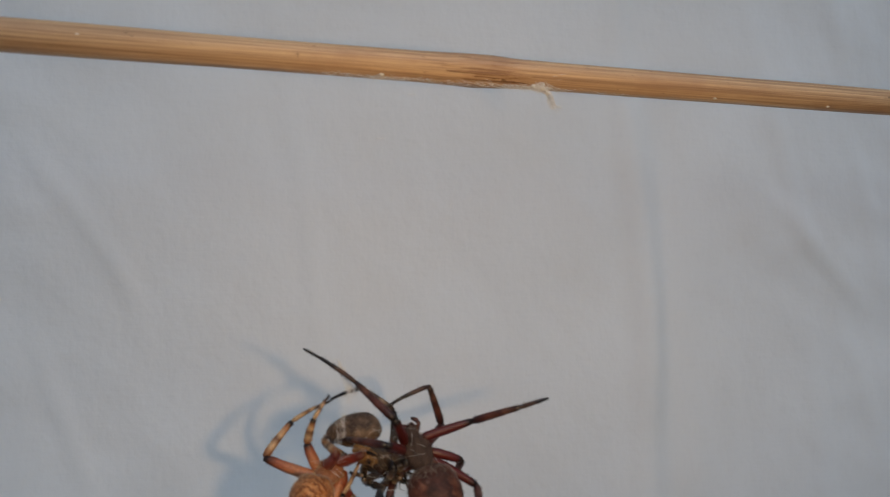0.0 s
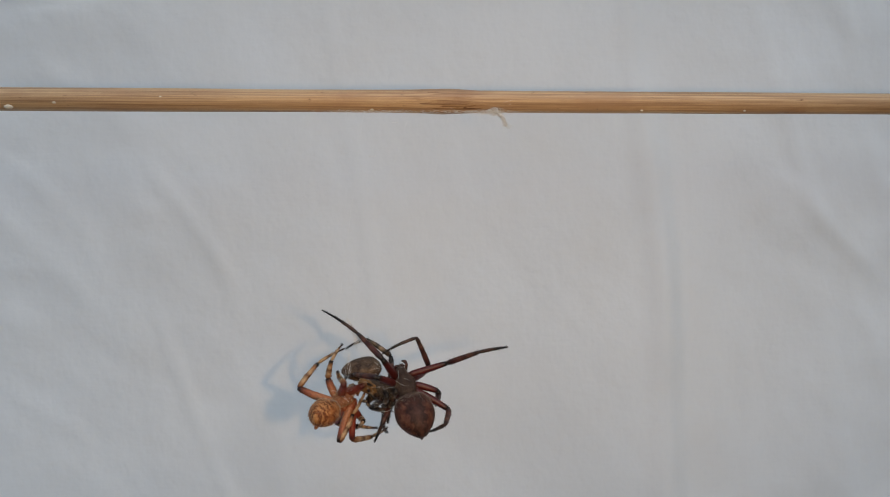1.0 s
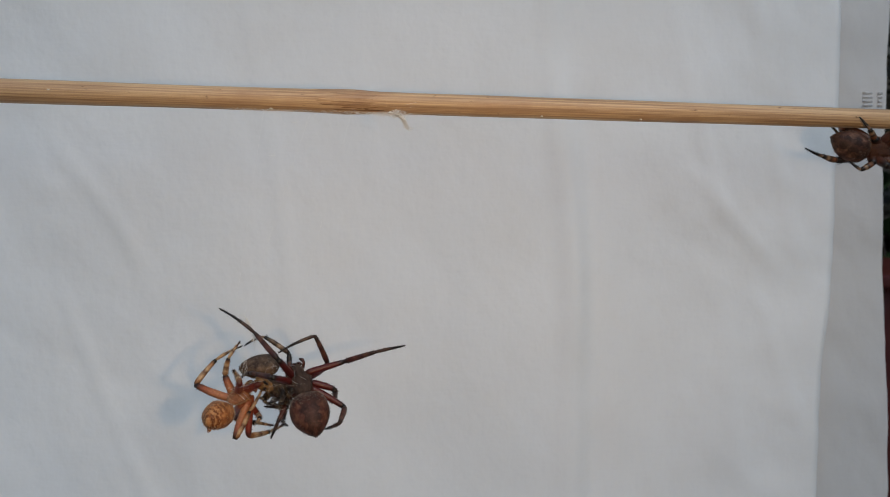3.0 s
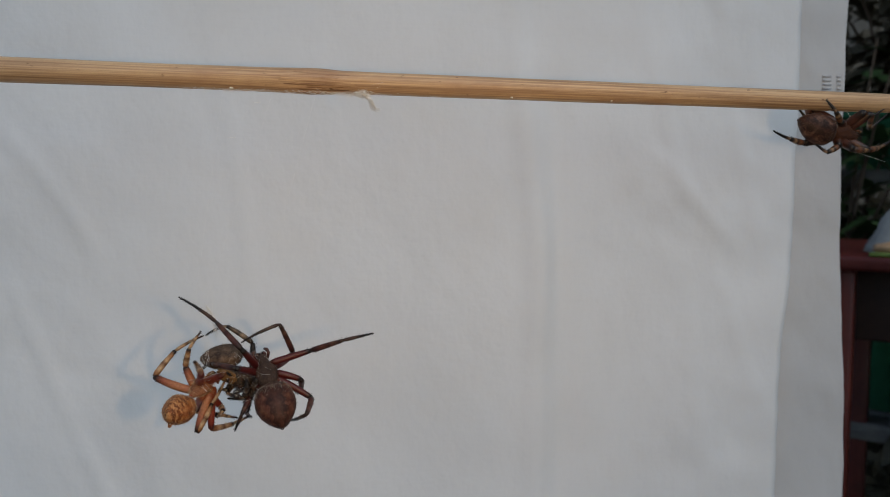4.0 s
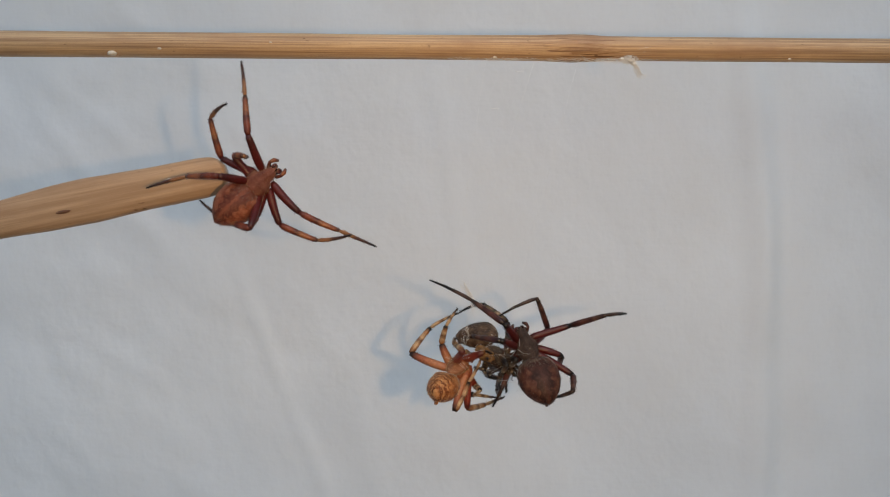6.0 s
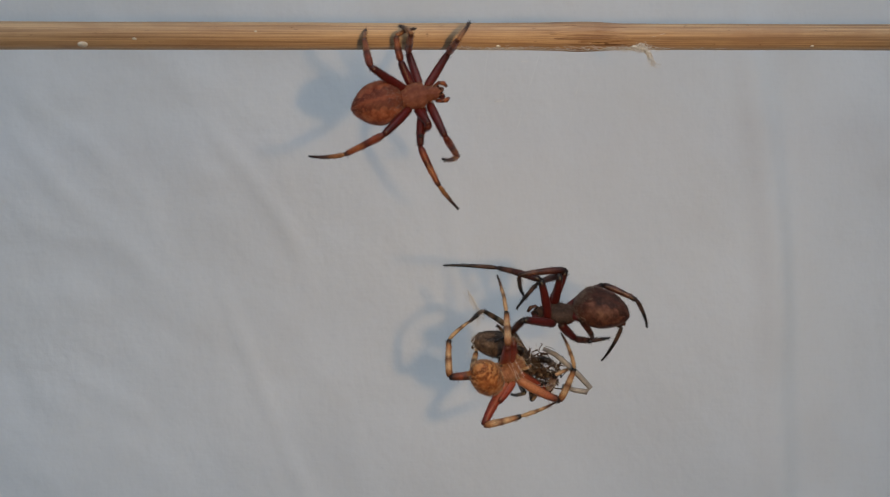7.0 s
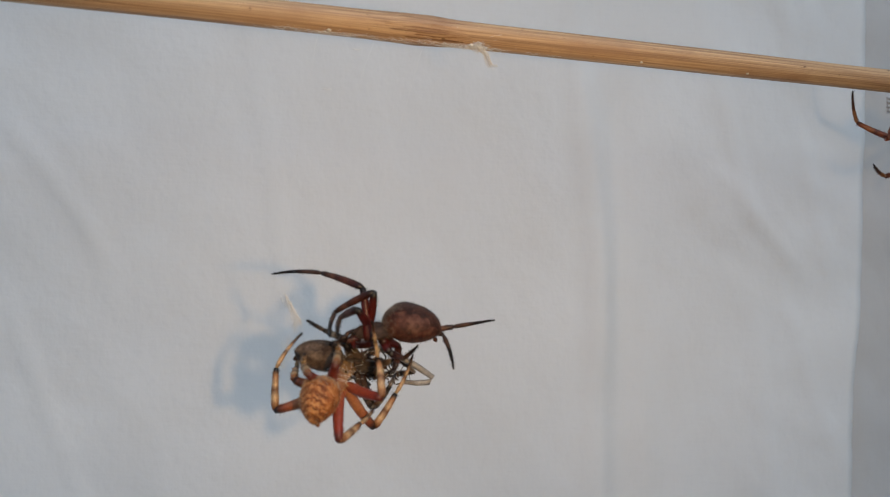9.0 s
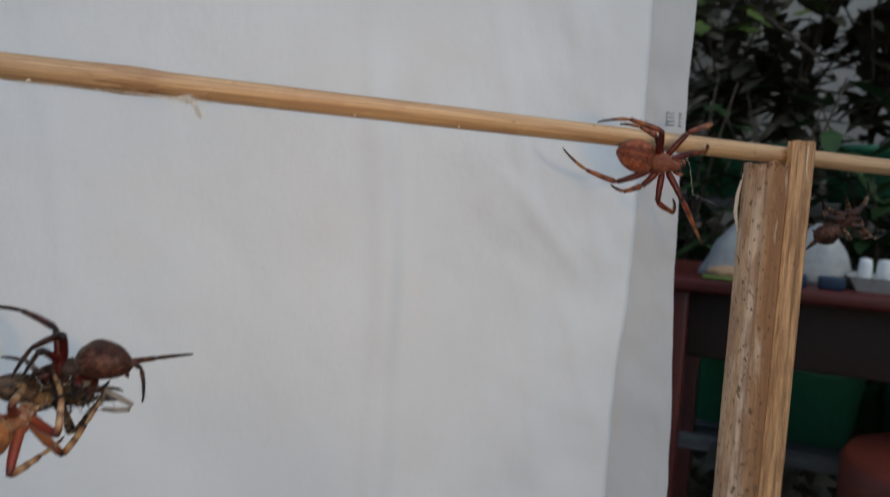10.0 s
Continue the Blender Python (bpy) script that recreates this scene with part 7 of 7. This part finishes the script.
    step(BROWN, 5, (141.0, -1.5, -7.2), (0.97, 0.05, -0.22), (0.05, -0.95, -0.25), (133.6, -1.5, -6.3), (0.87, -0.20, -0.45),
         (144.0, -3.0, -4.6, 147.0, -2.5, -5.2, 150.0, -1.5, -4.6), (145.0, -3.0, -10.5, 149.0, -2.5, -10.6, 153.5, -1.5, -9.0), (142.5, -3.2, -4.1, 145.0, -2.9, -3.8, 148.0, -2.0, -3.3), (141.0, -4.5, -11.0, 145.0, -4.0, -11.2, 150.0, -2.0, -9.8),
         (136.2, -5.2, -4.4, 134.5, -5.6, -2.0, 132.9, -3.6, 1.0), (138.0, -3.5, -11.0, 136.5, -3.0, -11.3, 134.0, -2.0, -10.3), (138.0, 1.0, -3.6, 135.0, 2.6, -2.8, 131.5, 2.4, -1.2), (131.4, 0.0, -9.6, 124.9, -2.0, -8.5, 118.7, -3.0, -6.3))
    step(BROWN, 7.5, (163.9, 2.0, -7.7), (1.00, 0.10, 0.00), (0.05, -0.50, -0.86), (155.8, 2.0, -7.7), (1.00, 0.00, 0.01),
         (169.2, 2.9, -10.3, 174.3, 4.5, -11.6, 171.2, -0.5, -10.4), (170.6, 4.6, -6.5, 169.8, -0.8, -6.2, 174.7, 2.4, -5.1), (165.3, 0.7, -11.1, 169.9, 2.1, -12.5, 174.1, 5.2, -10.8), (168.5, 3.4, -5.1, 166.1, -1.0, -4.9, 170.3, 2.5, -5.2),
         (160.7, 2.0, -4.4, 158.2, 1.7, -2.0, 155.5, -0.1, -0.5), (164.0, 2.7, -4.6, 161.7, 0.9, -2.7, 164.5, 2.9, -3.1), (157.0, 5.9, -9.5, 152.6, 8.4, -9.4, 147.5, 8.2, -7.5), (154.9, 2.6, -4.9, 150.8, -0.2, -4.5, 154.7, 3.5, -3.4))
    step(BROWN, 9.3, (145.9, -4.0, -14.9), (1.00, 0.10, 0.00), (0.05, -0.50, -0.86), (137.8, -4.0, -14.9), (1.00, 0.00, 0.01),
         (151.3, -3.1, -17.4, 156.4, -1.5, -18.7, 153.2, -6.5, -17.6), (152.6, -1.4, -13.6, 151.8, -6.8, -13.4, 156.7, -3.6, -12.2), (147.4, -5.3, -18.3, 151.9, -3.9, -19.7, 156.1, -0.8, -18.0), (150.5, -2.6, -12.3, 148.1, -7.0, -12.1, 152.4, -3.5, -12.3),
         (142.7, -4.0, -11.6, 140.2, -4.3, -9.2, 137.6, -6.1, -7.7), (146.0, -3.3, -11.8, 143.8, -5.1, -9.9, 146.6, -3.1, -10.3), (139.0, -0.1, -16.7, 134.7, 2.4, -16.6, 129.5, 2.2, -14.6), (137.0, -3.4, -12.0, 132.9, -6.2, -11.7, 136.8, -2.5, -10.5))
    step(BROWN, 9.45, (143.2, -9.0, -19.3), (0.24, 0.00, -0.97), (-0.19, -0.98, -0.05), (139.8, -9.0, -13.6), (0.50, 0.00, -0.86),
         (149.5, -7.0, -23.0, 153.6, -8.2, -26.5, 156.9, -13.0, -25.6), (139.0, -11.0, -24.2, 142.5, -7.9, -27.1, 147.9, -5.6, -28.0), (143.5, -10.3, -23.9, 144.2, -11.4, -28.7, 146.1, -14.2, -33.1), (137.6, -9.8, -21.9, 133.4, -11.6, -19.8, 136.6, -7.9, -17.2),
         (148.2, -8.1, -17.5, 145.7, -9.0, -15.2, 143.1, -10.0, -13.0), (138.6, -9.3, -18.2, 135.9, -9.8, -16.1, 137.2, -7.7, -13.5), (138.4, -13.2, -14.7, 141.0, -11.4, -10.9, 144.0, -7.4, -8.6), (135.3, -10.8, -14.4, 137.6, -7.2, -11.7, 134.0, -10.5, -9.2))
    step(BROWN, 9.55, (143.2, -9.0, -19.3), (0.24, 0.00, -0.97), (-0.19, -0.98, -0.05), (139.8, -9.0, -13.6), (0.50, 0.00, -0.86),
         (149.5, -7.0, -23.0, 153.6, -8.2, -26.5, 156.9, -13.0, -25.6), (139.0, -11.0, -24.2, 142.5, -7.9, -27.1, 147.9, -5.6, -28.0), (143.5, -10.3, -23.9, 144.2, -11.4, -28.7, 146.1, -14.2, -33.1), (137.6, -9.8, -21.9, 133.4, -11.6, -19.8, 136.6, -7.9, -17.2),
         (148.2, -8.1, -17.5, 145.7, -9.0, -15.2, 143.1, -10.0, -13.0), (138.6, -9.3, -18.2, 135.9, -9.8, -16.1, 137.2, -7.7, -13.5), (138.4, -13.2, -14.7, 141.0, -11.4, -10.9, 144.0, -7.4, -8.6), (135.3, -10.8, -14.4, 137.6, -7.2, -11.7, 134.0, -10.5, -9.2))
    step(BROWN, 9.65, (158.6, -2.0, -17.7), (0.24, 0.00, -0.97), (-0.19, -0.98, -0.05), (155.3, -2.0, -11.9), (0.50, 0.00, -0.86),
         (165.0, 0.0, -21.4, 169.0, -1.2, -24.9, 172.4, -6.0, -23.9), (154.5, -4.0, -22.5, 157.9, -0.9, -25.5, 163.4, 1.4, -26.3), (158.9, -3.3, -22.3, 159.6, -4.4, -27.1, 161.5, -7.2, -31.4), (153.0, -2.8, -20.2, 148.8, -4.6, -18.2, 152.0, -0.9, -15.5),
         (163.6, -1.1, -15.8, 161.1, -2.0, -13.6, 158.5, -3.0, -11.4), (154.0, -2.3, -16.6, 151.3, -2.8, -14.4, 152.6, -0.7, -11.9), (153.8, -6.2, -13.1, 156.5, -4.4, -9.2, 159.5, -0.4, -7.0), (150.7, -3.8, -12.7, 153.0, -0.2, -10.0, 149.4, -3.5, -7.6))
    step(BROWN, 9.8, (175.9, 8.0, -16.6), (0.24, 0.00, -0.97), (-0.19, -0.98, -0.05), (172.6, 8.0, -10.8), (0.50, 0.00, -0.86),
         (182.3, 10.0, -20.3, 186.3, 8.8, -23.8, 189.7, 4.0, -22.8), (171.8, 6.0, -21.4, 175.2, 9.1, -24.4, 180.7, 11.4, -25.2), (176.2, 6.7, -21.1, 176.9, 5.6, -26.0, 178.8, 2.8, -30.3), (170.3, 7.2, -19.1, 166.1, 5.4, -17.0, 169.3, 9.1, -14.4),
         (180.9, 8.9, -14.7, 178.4, 8.0, -12.5, 175.8, 7.0, -10.3), (171.3, 7.7, -15.5, 168.6, 7.2, -13.3, 169.9, 9.3, -10.8), (171.1, 3.8, -12.0, 173.8, 5.6, -8.1, 176.8, 9.6, -5.8), (168.0, 6.2, -11.6, 170.3, 9.8, -8.9, 166.7, 6.5, -6.4))
    step(BROWN, 9.9, (179.0, 17.0, -15.5), (0.24, 0.00, -0.97), (-0.19, -0.98, -0.05), (175.6, 17.0, -9.7), (0.50, 0.00, -0.86),
         (185.3, 19.0, -19.2, 189.4, 17.8, -22.7, 192.7, 13.0, -21.7), (174.9, 15.0, -20.3, 178.3, 18.1, -23.3, 183.8, 20.4, -24.1), (179.3, 15.7, -20.1, 180.0, 14.6, -24.9, 181.9, 11.8, -29.2), (173.4, 16.2, -18.0, 169.2, 14.4, -15.9, 172.4, 18.1, -13.3),
         (184.0, 17.9, -13.6, 181.5, 17.0, -11.4, 178.9, 16.0, -9.2), (174.4, 16.7, -14.4, 171.7, 16.2, -12.2, 173.0, 18.3, -9.7), (174.2, 12.8, -10.9, 176.9, 14.6, -7.0, 179.9, 18.6, -4.7), (171.1, 15.2, -10.5, 173.4, 18.8, -7.8, 169.8, 15.5, -5.4))
    step(BROWN, 9.97, (213.7, 10.0, -15.4), (0.85, 0.11, 0.51), (0.42, -0.72, -0.55), (205.6, 10.0, -19.5), (0.99, 0.10, 0.12),
         (219.4, 9.8, -11.3, 223.2, 11.3, -7.5, 219.3, 8.9, -3.7), (220.5, 10.8, -14.8, 221.0, 10.0, -20.2, 226.4, 8.0, -18.5), (216.9, 12.4, -11.5, 212.9, 10.1, -9.6, 208.5, 7.7, -7.3), (217.3, 8.0, -17.2, 221.1, 6.7, -20.1, 226.1, 6.2, -17.9),
         (210.3, 12.0, -13.1, 207.0, 12.0, -12.0, 204.2, 11.1, -10.2), (211.2, 9.5, -17.7, 212.7, 7.4, -20.1, 214.9, 9.7, -21.6), (203.8, 8.5, -15.0, 206.7, 12.2, -13.1, 202.3, 9.4, -11.2), (208.7, 15.7, -22.0, 204.3, 13.7, -23.3, 199.6, 11.1, -24.2))
    step(BROWN, 10, (213.7, 10.0, -15.4), (0.85, 0.11, 0.51), (0.42, -0.72, -0.55), (205.6, 10.0, -19.5), (0.99, 0.10, 0.12),
         (219.4, 9.8, -11.3, 223.2, 11.3, -7.5, 219.3, 8.9, -3.7), (220.5, 10.8, -14.8, 221.0, 10.0, -20.2, 226.4, 8.0, -18.5), (216.9, 12.4, -11.5, 212.9, 10.1, -9.6, 208.5, 7.7, -7.3), (217.3, 8.0, -17.2, 221.1, 6.7, -20.1, 226.1, 6.2, -17.9),
         (210.3, 12.0, -13.1, 207.0, 12.0, -12.0, 204.2, 11.1, -10.2), (211.2, 9.5, -17.7, 212.7, 7.4, -20.1, 214.9, 9.7, -21.6), (203.8, 8.5, -15.0, 206.7, 12.2, -13.1, 202.3, 9.4, -11.2), (208.7, 15.7, -22.0, 204.3, 13.7, -23.3, 199.6, 11.1, -24.2))
    swap = [6.3 + 0.1 * k for k in range(11)]
    finish(DARK, swap)
    finish(ORANGE, swap + [7.8, 8.3])
    finish(WRAPPED, swap)
    finish(RED, swap)
    finish(BROWN)


HELD_ROWS = [(4.8, -39.2, -27.5, 13), (4.9, -31.4, -30.2, 13), (5.0, -25.7, -29.8, 12), (5.1, -24.1, -28.4, 12), (5.2, -24.9, -30.6, 12), (5.3, -28.5, -27.7, 12), (5.4, -26.7, -31.1, 12), (5.5, -27.1, -25.9, 11),
             (5.6, -27.4, -24.6, 11), (5.7, -30.1, -24.8, 11), (5.8, -36.5, -22.9, 10), (5.9, -33.7, -23.2, 10), (6.0, -41.6, -22.9, 11), (6.1, -47.0, -21.1, 11), (6.2, -53.4, -19.4, 11)]
motions()
